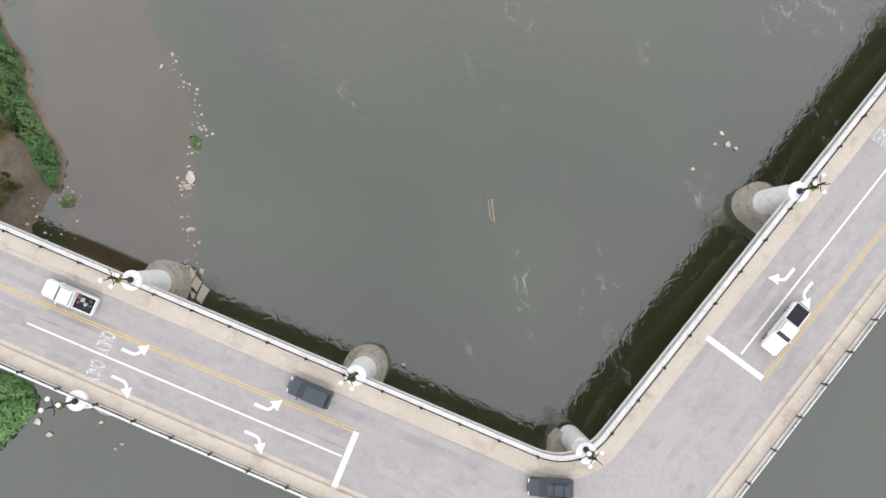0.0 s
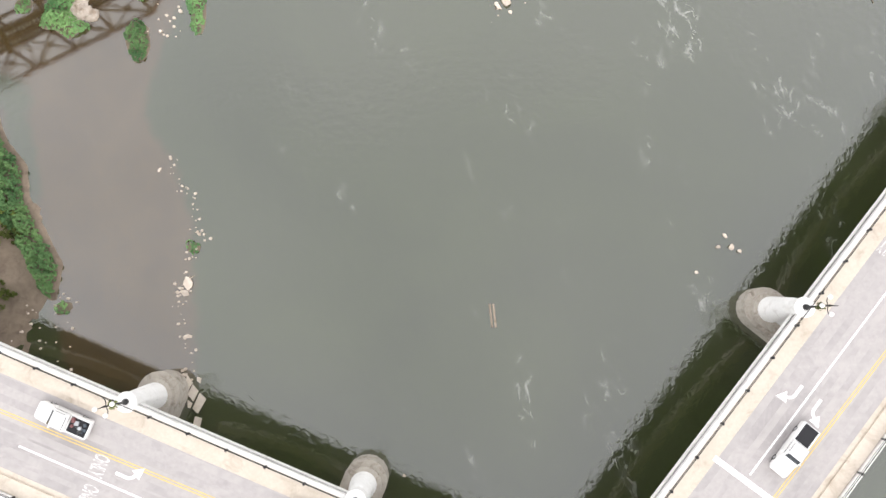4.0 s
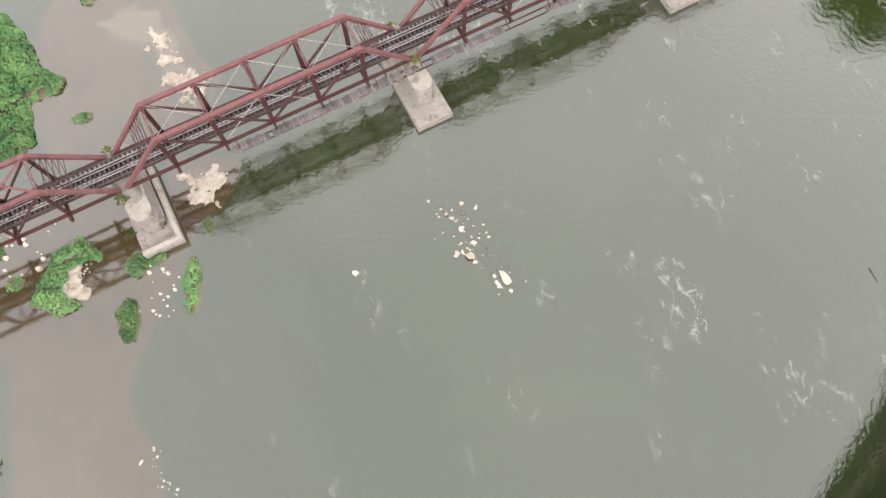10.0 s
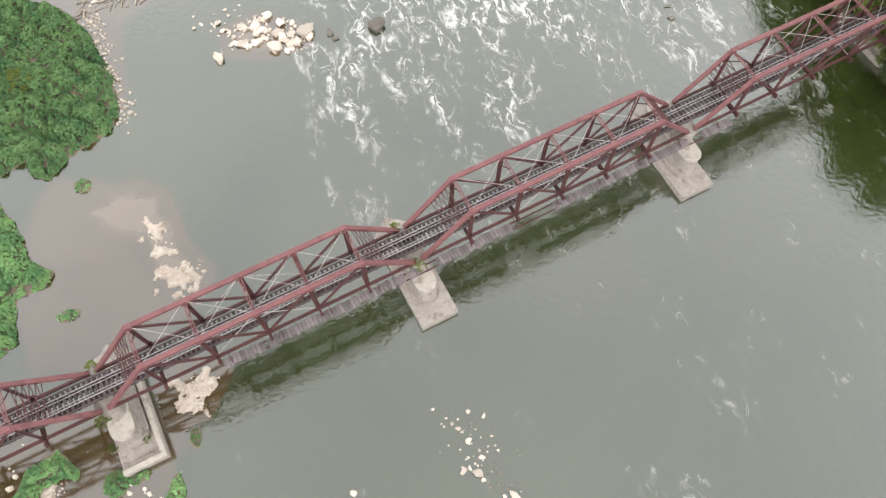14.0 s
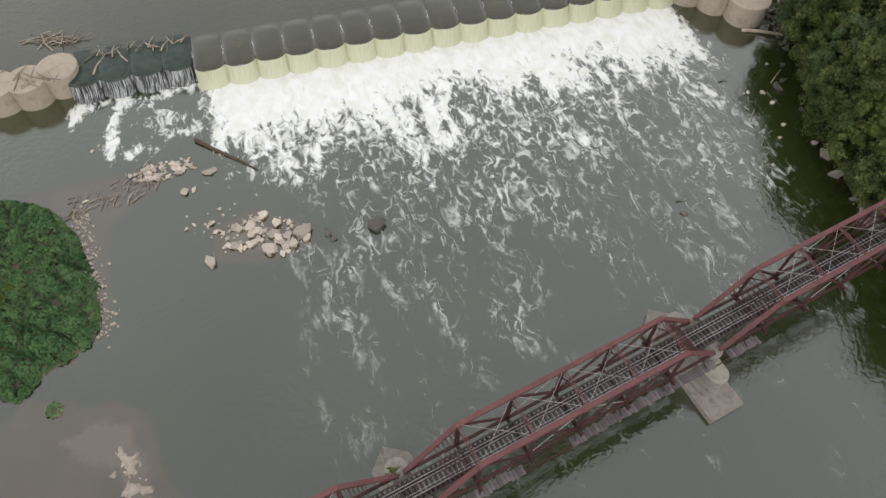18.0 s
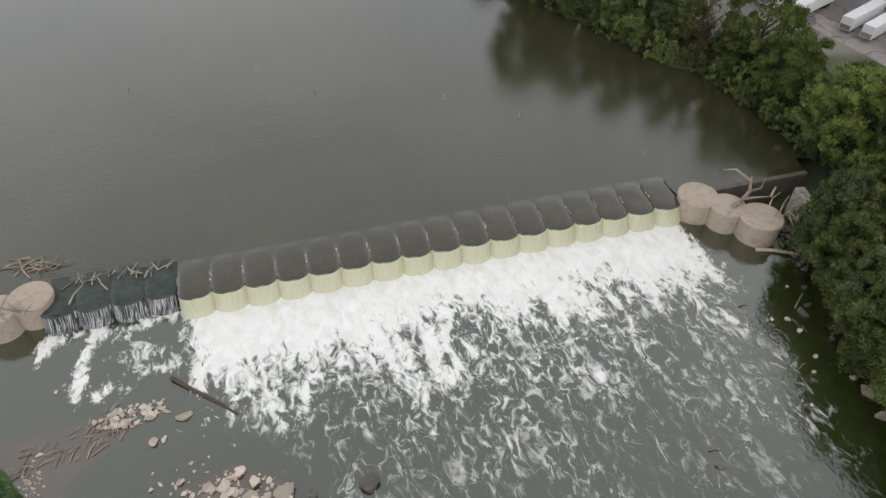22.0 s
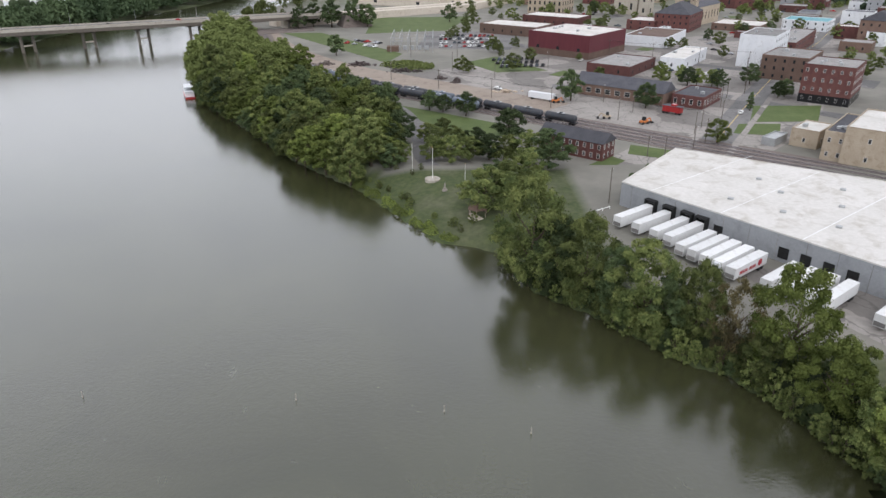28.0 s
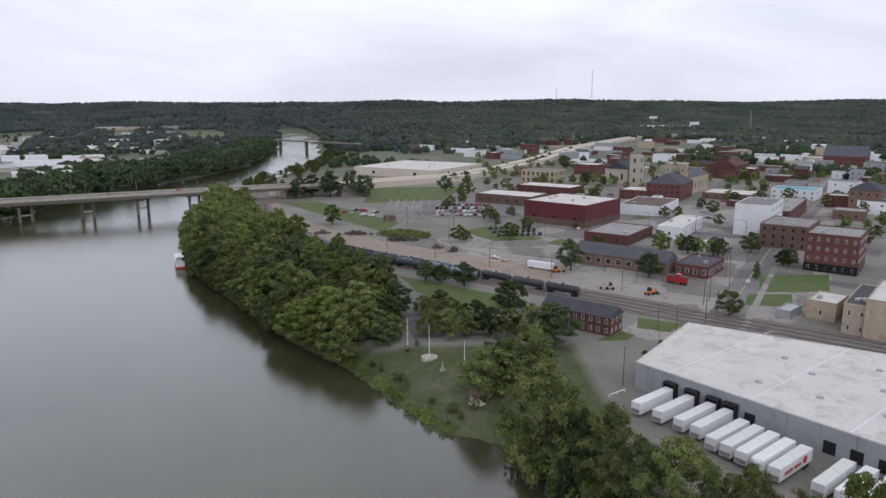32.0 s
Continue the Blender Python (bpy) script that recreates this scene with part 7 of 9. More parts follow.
# ---- town: materials ----
M_ROOFWHITE = surface("white_roof_membrane", (0.53, 0.51, 0.47), (0.66, 0.635, 0.60), (0.40, 0.365, 0.31), rough=0.85, fine=0.8, coarse=0.07, bump=0.1, stain_at=(0.5, 0.75))
M_GREYWALL = surface("grey_block_wall", (0.27, 0.28, 0.29), (0.33, 0.34, 0.35), (0.23, 0.24, 0.25), rough=0.85, fine=2.0, coarse=0.15, bump=0.15)
M_BRICK = surface("red_brick", (0.085, 0.034, 0.030), (0.130, 0.054, 0.046), (0.07, 0.030, 0.028), rough=0.9, fine=3.0, coarse=0.2, bump=0.3, vary=0.25)
M_BROWNBRICK = surface("brown_brick", (0.13, 0.085, 0.065), (0.19, 0.125, 0.095), rough=0.9, fine=3.0, coarse=0.2, bump=0.3, vary=0.3)
M_MAROON = surface("maroon_metal_siding", (0.085, 0.013, 0.02), (0.115, 0.022, 0.028), rough=0.6, fine=1.0, coarse=0.1, bump=0.1, stretch=(1, 1, 0.1))
M_WHITEWALL = surface("white_painted_wall", (0.68, 0.70, 0.72), (0.78, 0.79, 0.80), (0.6, 0.6, 0.6), rough=0.8, fine=2.0, coarse=0.2, bump=0.15, vary=0.12)
M_TANWALL = surface("tan_stucco_wall", (0.36, 0.295, 0.215), (0.44, 0.37, 0.28), (0.29, 0.23, 0.16), rough=0.9, fine=2.0, coarse=0.2, bump=0.2, vary=0.15)
M_STONE = surface("pale_church_stone", (0.36, 0.32, 0.26), (0.46, 0.42, 0.35), rough=0.9, fine=2.0, coarse=0.3, bump=0.3)
M_DARKROOF = surface("dark_shingle_roof", (0.055, 0.055, 0.065), (0.09, 0.09, 0.10), rough=0.9, fine=3.0, coarse=0.3, bump=0.3, vary=0.3)
M_GREYROOF = surface("grey_gravel_roof", (0.20, 0.19, 0.18), (0.29, 0.28, 0.27), (0.14, 0.13, 0.13), rough=0.95, fine=2.0, coarse=0.2, bump=0.2, vary=0.3)
M_TEALROOF = surface("teal_metal_roof", (0.03, 0.22, 0.26), (0.05, 0.28, 0.32), rough=0.5, fine=2.0, coarse=0.3, bump=0.1)
M_FRAME = surface("pale_window_frame", (0.55, 0.53, 0.5), (0.65, 0.63, 0.6), rough=0.7, fine=4, coarse=1)
M_LAWN = surface("mown_grass", (0.060, 0.092, 0.022), (0.105, 0.135, 0.040), (0.15, 0.14, 0.06), rough=0.95, fine=1.2, coarse=0.12, bump=0.4, stain_at=(0.6, 0.8))
M_BALLAST = surface("rusty_ballast", (0.14, 0.115, 0.10), (0.20, 0.165, 0.145), (0.10, 0.08, 0.07), rough=0.95, fine=2.0, coarse=0.1, bump=0.4)
M_DIRT = surface("packed_dirt", (0.25, 0.20, 0.16), (0.32, 0.27, 0.22), (0.18, 0.14, 0.11), rough=0.95, fine=1.0, coarse=0.07, bump=0.3)
M_POLE = surface("weathered_utility_pole", (0.10, 0.085, 0.07), (0.15, 0.13, 0.11), rough=0.9, fine=4, coarse=0.6)
M_GALV = surface("galvanised_steel", (0.34, 0.35, 0.35), (0.44, 0.45, 0.45), rough=0.5, metal=0.5, fine=4, coarse=0.6)
M_TANK = surface("dark_tank_car_paint", (0.025, 0.028, 0.035), (0.045, 0.05, 0.06), (0.07, 0.06, 0.05), rough=0.55, fine=1.5, coarse=0.4, bump=0.1, vary=0.5)
M_TANKGREY = surface("grey_blue_tank_car_paint", (0.13, 0.16, 0.20), (0.17, 0.20, 0.25), (0.09, 0.09, 0.09), rough=0.55, fine=1.5, coarse=0.4, bump=0.1, vary=0.3)
M_ORANGE = surface("orange_machine_paint", (0.50, 0.15, 0.03), (0.58, 0.20, 0.05), (0.3, 0.12, 0.05), rough=0.6, fine=2, coarse=0.6)
M_TRAILER = surface("white_trailer_panel", (0.66, 0.66, 0.65), (0.74, 0.74, 0.73), (0.55, 0.53, 0.5), rough=0.5, fine=1.5, coarse=0.25, bump=0.05, vary=0.08)
M_SIGNRED = surface("red_sign_paint", (0.4, 0.03, 0.04), (0.45, 0.04, 0.05), rough=0.5, fine=3, coarse=1)


def sheet(name, pts, mat, label, category, z=TOWN + 0.03, thick=0.06):
    return solid(name, Form().prism(pts, z - thick, z), mat, label, category, "structure")


def ribbon(name, pts, width, mat, label, category, z, thick=0.06):
    line = [Vector((x, y, 0)) for x, y in pts]
    return solid(name, strip(Form(), offset(line, width / 2), offset(line, -width / 2), z - thick, z), mat, label, category, "structure")


def smooth_line(pts, n=6):
    out = []
    for i in range(len(pts) - 1):
        p0, p1, p2, p3 = pts[max(0, i - 1)], pts[i], pts[i + 1], pts[min(len(pts) - 1, i + 2)]
        for k in range(n):
            t = k / n
            out.append(tuple(0.5 * ((2 * b) + (c - a) * t + (2 * a - 5 * b + 4 * c - d) * t * t + (3 * b - a - 3 * c + d) * t ** 3) for a, b, c, d in zip(p0, p1, p2, p3)))
    return out + [pts[-1]]


def paving(name, a, b, patch, rough=0.93, crack=0.11, slabs=0.05):
    """Old paving: mottled tones, darker repair patches, dark branching cracks."""
    m, n, l = material(name)
    tc = n.new("ShaderNodeTexCoord").outputs["Object"]
    f, c = noise_tex(n, l, tc, 0.9, 6.0), noise_tex(n, l, tc, 0.035, 5.0, 0.62)
    col = mixc(n, l, ramp(n, l, mixc(n, l, 0.6, f, c), 0.36, 0.64), a, b)
    bent = n.new("ShaderNodeVectorMath")
    bent.operation = "MULTIPLY_ADD"
    wob = n.new("ShaderNodeTexNoise")
    wob.inputs["Scale"].default_value, wob.inputs["Detail"].default_value = 0.15, 4.0
    l.new(tc, wob.inputs["Vector"])
    l.new(wob.outputs[1], bent.inputs[0])
    bent.inputs[1].default_value = (9, 9, 0)
    l.new(tc, bent.inputs[2])
    cell = n.new("ShaderNodeTexVoronoi")
    cell.inputs["Scale"].default_value = slabs
    l.new(bent.outputs[0], cell.inputs["Vector"])
    tone = n.new("ShaderNodeSeparateXYZ")
    l.new(cell.outputs["Color"], tone.inputs[0])
    col = mixc(n, l, ramp(n, l, tone.outputs[0], 0.55, 0.62), col, mixc(n, l, 0.55, col, patch))
    v = n.new("ShaderNodeTexVoronoi")
    v.feature = "DISTANCE_TO_EDGE"
    v.inputs["Scale"].default_value = crack
    l.new(bent.outputs[0], v.inputs["Vector"])
    col = mixc(n, l, ramp(n, l, v.outputs["Distance"], 0.008, 0.03, (1, 1, 1), (0, 0, 0)), col, mixc(n, l, 0.6, col, patch))
    return finish(m, n, l, col, rough, 0.0, f, 0.2, 0.04)


M_LOT = paving("bleached_lot_paving", (0.225, 0.205, 0.185), (0.345, 0.318, 0.290), (0.10, 0.092, 0.084))
M_STREET = paving("street_asphalt", (0.150, 0.145, 0.140), (0.215, 0.206, 0.198), (0.075, 0.073, 0.072), crack=0.16)
# paving, lawns and streets
sheet("pavement_lot", [(58, 268), (40, 286), (34, 292), (33, 312), (44, 326), (58, 343), (70, 357), (92, 352), (78, 333), (50, 296), (90, 246), (112, 216), (92, 205), (74, 240)], M_LOT, "bleached paved truck yard and drive by the warehouse", "pavement", TOWN + 0.02)
sheet("pavement_town", [(20, 430), (62, 396), (92, 372), (120, 350), (150, 380), (175, 420), (230, 520), (330, 680), (300, 720), (170, 640), (60, 560), (10, 530), (-20, 500)], M_LOT, "broad bleached paving by the rail yard", "pavement", TOWN + 0.015)
sheet("pavement_parking", [(-20, 600), (45, 590), (60, 660), (20, 690), (-12, 680)], M_STREET, "asphalt car park", "pavement", TOWN + 0.025)
ribbon("road_park", smooth_line([(-25, 426), (-18, 409), (-12, 380), (-11.5, 356), (-8, 338), (0, 325), (12, 316), (34, 312)]), 6.0, M_STREET, "grey asphalt park drive", "road", TOWN + 0.05)
MAIN = [(84, 330), (144, 430), (199, 518), (273, 622), (430, 860), (640, 1180)]
ribbon("road_main", MAIN, 12.0, M_STREET, "straight town street", "road", TOWN + 0.05)
ribbon("road_cross", [(56, 470), (128, 455), (176, 402), (250, 330)], 10.0, M_STREET, "cross street in town", "road", TOWN + 0.06)
ribbon("road_second", [(10, 690), (60, 600), (120, 560), (188, 505)], 9.0, M_STREET, "side street in town", "road", TOWN + 0.045)
for pts, z in (([(144, 424), (176, 424), (160, 395), (130, 394)], 0.07), ([(124, 391), (142, 391), (133, 372), (116, 376)], 0.07), ([(42, 327), (49, 322), (63, 340), (59, 346)], 0.05), ([(31, 309), (39, 299), (37, 290), (30, 288)], 0.06), ([(-62, 672), (2, 690), (29, 791), (-64, 780)], 0.05),
               ([(-128, 676), (-36, 540), (-28, 575), (-98, 678)], 0.05), ([(12, 541), (33, 563), (60, 514), (30, 508)], 0.06), ([(-24, 428), (20, 394), (34, 372), (2, 372), (-8, 392), (-16, 404)], 0.04), ([(70, 360), (84, 352), (76, 343), (66, 348)], 0.06)):
    sheet("lawn", pts, M_LAWN, "mown green lawn", "lawn", TOWN + z)

main_line = [Vector((x, y, 0)) for x, y in MAIN]
for side in (7.6, -7.6):
    ribbon("sidewalk", [(p.x, p.y) for p in offset(main_line, side)], 2.4, M_LOT, "pale concrete town sidewalk", "pavement", TOWN + 0.14, 0.2)
mid = thing("street_marking", "worn yellow centre line of the town street", "road marking", kind="structure")
part("centre_line", strip(Form(), offset(main_line, 0.12), offset(main_line, -0.12), TOWN + 0.045, TOWN + 0.056), M_YELLOWPAINT, mid)

# ---- rail yard ----
TRACK_LINE = smooth_line([(-172, 720), (-149, 674), (-122, 592), (-80, 517), (-39, 470), (4, 434), (41, 402), (67, 381), (90, 362), (118, 340), (160, 305), (230, 250)])
yard = ribbon("rail_yard_ballast", TRACK_LINE, 21, M_BALLAST, "brown rusty ballast of the rail yard", "ballast", TOWN + 0.12, 0.2)
ribbon("rail_yard_dirt", smooth_line([(-150, 690), (-118, 606), (-74, 535), (-30, 490), (14, 452), (50, 420)]), 26, M_DIRT, "packed dirt beside the tracks", "dirt", TOWN + 0.09, 0.2)
rails = thing("yard_tracks", "curving railway tracks on rusty ballast", "railway track", kind="structure")
tl = [Vector((x, y, 0)) for x, y in TRACK_LINE]
for lane in (-7.6, -3.0, 1.6, 6.2):
    for o in (-0.72, 0.72):
        part("rail", strip(Form(), offset(tl, lane + o + 0.06), offset(tl, lane + o - 0.06), TOWN + 0.15, TOWN + 0.32), M_RAIL, rails)
    ties = strip(Form(), offset(tl, lane + 1.25), offset(tl, lane - 1.25), TOWN + 0.1, TOWN + 0.16)
    part("tie_bed", ties, M_TIE, rails)


def tank_mesh():
    f = Form().lathe(0, 0, [(0.3, -7.6), (1.0, -7.4), (1.45, -6.9), (1.5, -6.6), (1.5, 6.6), (1.45, 6.9), (1.0, 7.4), (0.3, 7.6)], 18)
    f.v = [(z, x, y + 2.75) for x, y, z in f.v]
    return f.mesh("tank", M_TANK, True)


TANK = tank_mesh()
TANK_DOME = Form().lathe(0, 0, [(0.75, 4.1), (0.75, 4.55), (0.6, 4.65)], 14).mesh("dome", M_TANK)
TANK_FRAME = Form().box(0, 0, 0.95, 15.8, 0.5, 0.35).box(-7.4, 0, 0.95, 0.4, 2.8, 0.4).box(7.4, 0, 0.95, 0.4, 2.8, 0.4).mesh("frame", M_TANK)
TANK_RACK = Form().box(0, 0, 4.3, 3.4, 1.9, 0.06).beam((-1.7, -0.95, 4.3), (-1.7, -0.95, 5.3), 0.06, 0.06).beam((1.7, -0.95, 4.3), (1.7, -0.95, 5.3), 0.06, 0.06).beam((-1.7, -0.95, 5.3), (1.7, -0.95, 5.3), 0.06, 0.06).mesh("walkway", M_GALV)
bogie = Form().box(0, 0, 0.5, 2.4, 2.0, 0.35)
for sx in (-0.9, 0.9):
    w = Form().lathe(0, 0, [(0.46, -0.85), (0.46, 0.85)], 12)
    bogie.add([(x + sx, z, y + 0.46) for x, y, z in w.v], w.f)
BOGIE = bogie.mesh("bogie", M_BLACK)


def on_line(line, s):
    for a, b in zip(line, line[1:]):
        n2 = (b - a).length
        if s <= n2:
            return a + (b - a) * s / n2, math.degrees(math.atan2(b.y - a.y, b.x - a.x))
        s -= n2
    return line[-1], 0.0


for lane, s0, count in ((-3.0, 205, 13), (-7.6, 225, 9)):
    lane_line = offset(tl, lane)
    for i in range(count):
        p, a = on_line(lane_line, s0 + i * 16.6)
        mat = M_TANKGREY if (lane < -5 and i > 6) or i % 5 == 3 else M_TANK
        c = thing("tank_car", "grey-blue railway tank car standing on the track" if mat is M_TANKGREY else "black railway tank car standing on the track", "tank car", (p.x, p.y, TOWN + 0.3), a, "train of tank cars")
        part("tank", dressed(TANK, mat), mat, c, smooth=True)
        part("dome", dressed(TANK_DOME, mat), mat, c)
        part("frame", TANK_FRAME, M_TANK, c)
        part("walkway", TANK_RACK, M_GALV, c)
        for x in (-5.6, 5.6):
            b = part("bogie", BOGIE, M_BLACK, c)
            b.location.x = x


def junk(name, x, y, sx, sy, h, n, mat, label, seed):
    rng, f = random.Random(seed), Form()
    for i in range(n):
        u, w = rng.gauss(0, 0.33), rng.gauss(0, 0.33)
        f.box(x + u * sx, y + w * sy, TOWN + max(0, h * (1 - u * u * 3 - w * w * 3)) * rng.random(), rng.uniform(0.5, 2.2), rng.uniform(0.3, 1.4), rng.uniform(0.2, 0.9), rng.uniform(0, 3))
    return solid(name, f, mat, label, "scrap heap", "stuff")


junk("scrap_heap", -74, 535, 9, 5, 2.0, 60, M_BALLAST, "heap of dark broken ties in the rail yard", 1)
junk("scrap_heap", -52, 532, 12, 5, 2.2, 80, M_TIE, "heap of dark timbers in the rail yard", 2)
junk("scrap_heap", -24, 512, 14, 5, 1.6, 70, M_TIE, "heap of old timbers beside the weeds", 3)
junk("scrap_heap", -3, 489, 4, 2, 2.4, 30, M_TIE, "pile of dark scrap on the paving", 4)
junk("scrap_heap", 6, 479, 4, 2, 2.4, 30, M_TIE, "pile of dark scrap on the paving", 5)
junk("scrap_heap", 30, 455, 9, 2, 1.0, 26, M_WOOD, "stacked ties beside the track", 6)
plants("yard_weeds", [(-40, 530), (-22, 512), (-8, 518), (-6, 528), (-24, 540)], 1.8, 4.0, 0.6, M_LEAF, "tangle of green weeds in the rail yard", base=TOWN)


def machine(x, y, turn, mat, label):
    t = thing("loader", label, "machine", (x, y, TOWN + 0.1), turn)
    part("chassis", Form().box(0, 0, 0.7, 3.6, 1.7, 0.9, 0, 0.15), mat, t)
    part("cab", Form().prism([(-0.9, -0.7), (0.5, -0.7), (0.5, 0.7), (-0.9, 0.7)], 1.6, 3.0, 0.85), M_GLASS, t)
    part("boom", Form().beam((0.6, 0, 1.6), (2.6, 0, 2.4), 0.4, 0.4).beam((2.6, 0, 2.4), (3.6, 0, 0.7), 0.35, 0.35), mat, t)
    part("bucket", Form().prism([(3.2, -0.9), (4.3, -0.9), (4.3, 0.9), (3.2, 0.9)], 0.1, 0.9, 0.8), M_BLACK, t)
    for s in (-0.95, 0.95):
        for q in (-1.2, 1.2):
            w = Form().lathe(0, 0, [(0.4, -0.22), (0.6, -0.18), (0.6, 0.18), (0.4, 0.22)], 14)
            part("wheel", Form().add([(a + q, c + s, b + 0.6) for a, b, c in w.v], w.f), M_TYRE, t)
    return t


machine(83.5, 391, 20, M_ORANGE, "orange loader parked beside the tracks")
machine(69.5, 400, 170, M_TANWALL, "tan tracked machine beside the tracks")
machine(52, 431, 5, M_ORANGE, "orange machine beside the rail yard trailer")
boxcar = thing("site_trailer", "long white trailer in the rail yard", "trailer", (46, 437, TOWN), -38)
part("box", Form().box(0, 0, 0.9, 13.5, 2.5, 2.8, 0, 0.06), M_WHITEWALL, boxcar)
for q in (-5, 5):
    w = Form().lathe(0, 0, [(0.5, -1.1), (0.5, 1.1)], 12)
    part("wheel", Form().add([(a + q, c, b + 0.5) for a, b, c in w.v], w.f), M_TYRE, boxcar)
caboose = thing("caboose", "red railway caboose displayed by the shops", "caboose", (101, 409, TOWN), -42)
part("body", Form().box(0, 0, 1.0, 8.5, 2.8, 2.6, 0, 0.08), M_CARRED, caboose)
part("cupola", Form().box(0.6, 0, 3.6, 2.2, 2.2, 0.9, 0, 0.08), M_CARRED, caboose)
part("roof", Form().box(0, 0, 3.58, 9.2, 3.0, 0.12), M_DARKROOF, caboose)
for q in (-2.9, 2.9):
    b = part("bogie", BOGIE, M_BLACK, caboose)
    b.location.x = q


# ---- buildings ----
UNIT_WINDOW = {}


def window_mesh(w, h, frame):
    key = (round(w, 2), round(h, 2), frame)
    if key not in UNIT_WINDOW:
        f = Form()
        if frame:
            b = 0.12
            f.box(0, 0, 0, w, 0.16, b).box(0, 0, h - b, w, 0.16, b).box(-w / 2 + b / 2, 0, b, b, 0.16, h - 2 * b).box(w / 2 - b / 2, 0, b, b, 0.16, h - 2 * b).box(0, 0, h / 2, w - 2 * b, 0.14, 0.07)
        else:
            f.box(0, 0, 0, w, 0.10, h)
        UNIT_WINDOW[key] = f.mesh("window", M_FRAME if frame else M_GLASS)
    return UNIT_WINDOW[key]


def put_window(t, x, y, z, w, h, turn, full):
    m = pose(x, y, z, 0, 0, turn)
    if full:
        o = part("window", window_mesh(w, h, True), None, t)
        o.matrix_basis = m
        g = part("pane", window_mesh(w - 0.2, h - 0.2, False), None, o)
        g.matrix_basis = pose(0, 0.0, 0.1)
    else:
        o = part("window", window_mesh(w, h, False), None, t)
        o.matrix_basis = m


FOOT = []


def building(name, near, turn, wr, wl, h, wall, roof, label, floors=1, bays=(0, 0), full=False, category="building", roof_kind="flat", win=(1.1, 1.7), base=None, units=0, group="", z=TOWN):
    """A block with its near corner at near; wr metres along turn, wl metres along turn + 90."""
    t = thing(name, label, category, (near[0], near[1], z), turn, group)
    c, s = math.cos(radians(turn)), math.sin(radians(turn))
    FOOT.append((near[0] + 0.5 * (wr * c - wl * s), near[1] + 0.5 * (wr * s + wl * c), 0.5 * math.hypot(wr, wl)))
    part("wall", Form().prism([(0, 0), (wr, 0), (wr, wl), (0, wl)], -0.3, h), wall, t)
    if base:
        part("base_course", Form().prism([(-0.08, -0.08), (wr + 0.08, -0.08), (wr + 0.08, wl + 0.08), (-0.08, wl + 0.08)], -0.2, base[0]), base[1], t)
    if roof_kind == "flat":
        part("roof", Form().prism([(0.3, 0.3), (wr - 0.3, 0.3), (wr - 0.3, wl - 0.3), (0.3, wl - 0.3)], h, h + 0.06), roof, t)
        o, i = [(0, 0), (wr, 0), (wr, wl), (0, wl), (0, 0)], [(0.3, 0.3), (wr - 0.3, 0.3), (wr - 0.3, wl - 0.3), (0.3, wl - 0.3), (0.3, 0.3)]
        part("parapet", strip(Form(), [Vector((*p, 0)) for p in o], [Vector((*p, 0)) for p in i], h, h + 0.45), wall, t)
    elif roof_kind == "gable":
        e = 0.5
        rise = min(wr, wl) * 0.32
        if wl >= wr:
            v = [(-e, -e, h), (wr + e, -e, h), (wr + e, wl + e, h), (-e, wl + e, h), (wr / 2, -e, h + rise), (wr / 2, wl + e, h + rise)]
            part("roof", Form().add(v, [(0, 3, 2, 1), (0, 1, 4), (2, 3, 5), (1, 2, 5, 4), (3, 0, 4, 5)]), roof, t)
        else:
            v = [(-e, -e, h), (wr + e, -e, h), (wr + e, wl + e, h), (-e, wl + e, h), (-e, wl / 2, h + rise), (wr + e, wl / 2, h + rise)]
            part("roof", Form().add(v, [(0, 3, 2, 1), (3, 0, 4), (1, 2, 5), (0, 1, 5, 4), (2, 3, 4, 5)]), roof, t)
    elif roof_kind == "hip":
        e, k = 0.5, min(wr, wl) * 0.45
        v = [(-e, -e, h), (wr + e, -e, h), (wr + e, wl + e, h), (-e, wl + e, h), (k, k, h + k * 0.6), (wr - k, k, h + k * 0.6), (wr - k, wl - k, h + k * 0.6), (k, wl - k, h + k * 0.6)]
        part("roof", Form().add(v, [(0, 3, 2, 1), (0, 1, 5, 4), (1, 2, 6, 5), (2, 3, 7, 6), (3, 0, 4, 7), (4, 5, 6, 7)]), roof, t)
    step = h / max(1, floors)
    for fl in range(floors):
        zz = fl * step + step * 0.30
        ww, wh = win[0], min(win[1], step * 0.6)
        for i in range(bays[0]):
            put_window(t, wr * (i + 0.5) / bays[0], 0.0, zz, ww, wh, 0, full)
        for i in range(bays[1]):
            put_window(t, 0.0, wl * (i + 0.5) / bays[1], zz, ww, wh, 90, full)
    rng = random.Random(int(near[0] * 3 + near[1]))
    for i in range(units):
        part("roof_unit", Form().box(rng.uniform(0.15, 0.85) * wr, rng.uniform(0.15, 0.85) * wl, h + 0.06, rng.uniform(1, 2.5), rng.uniform(1, 2), rng.uniform(0.6, 1.4), 0, 0.05), M_GALV, t)
    return t


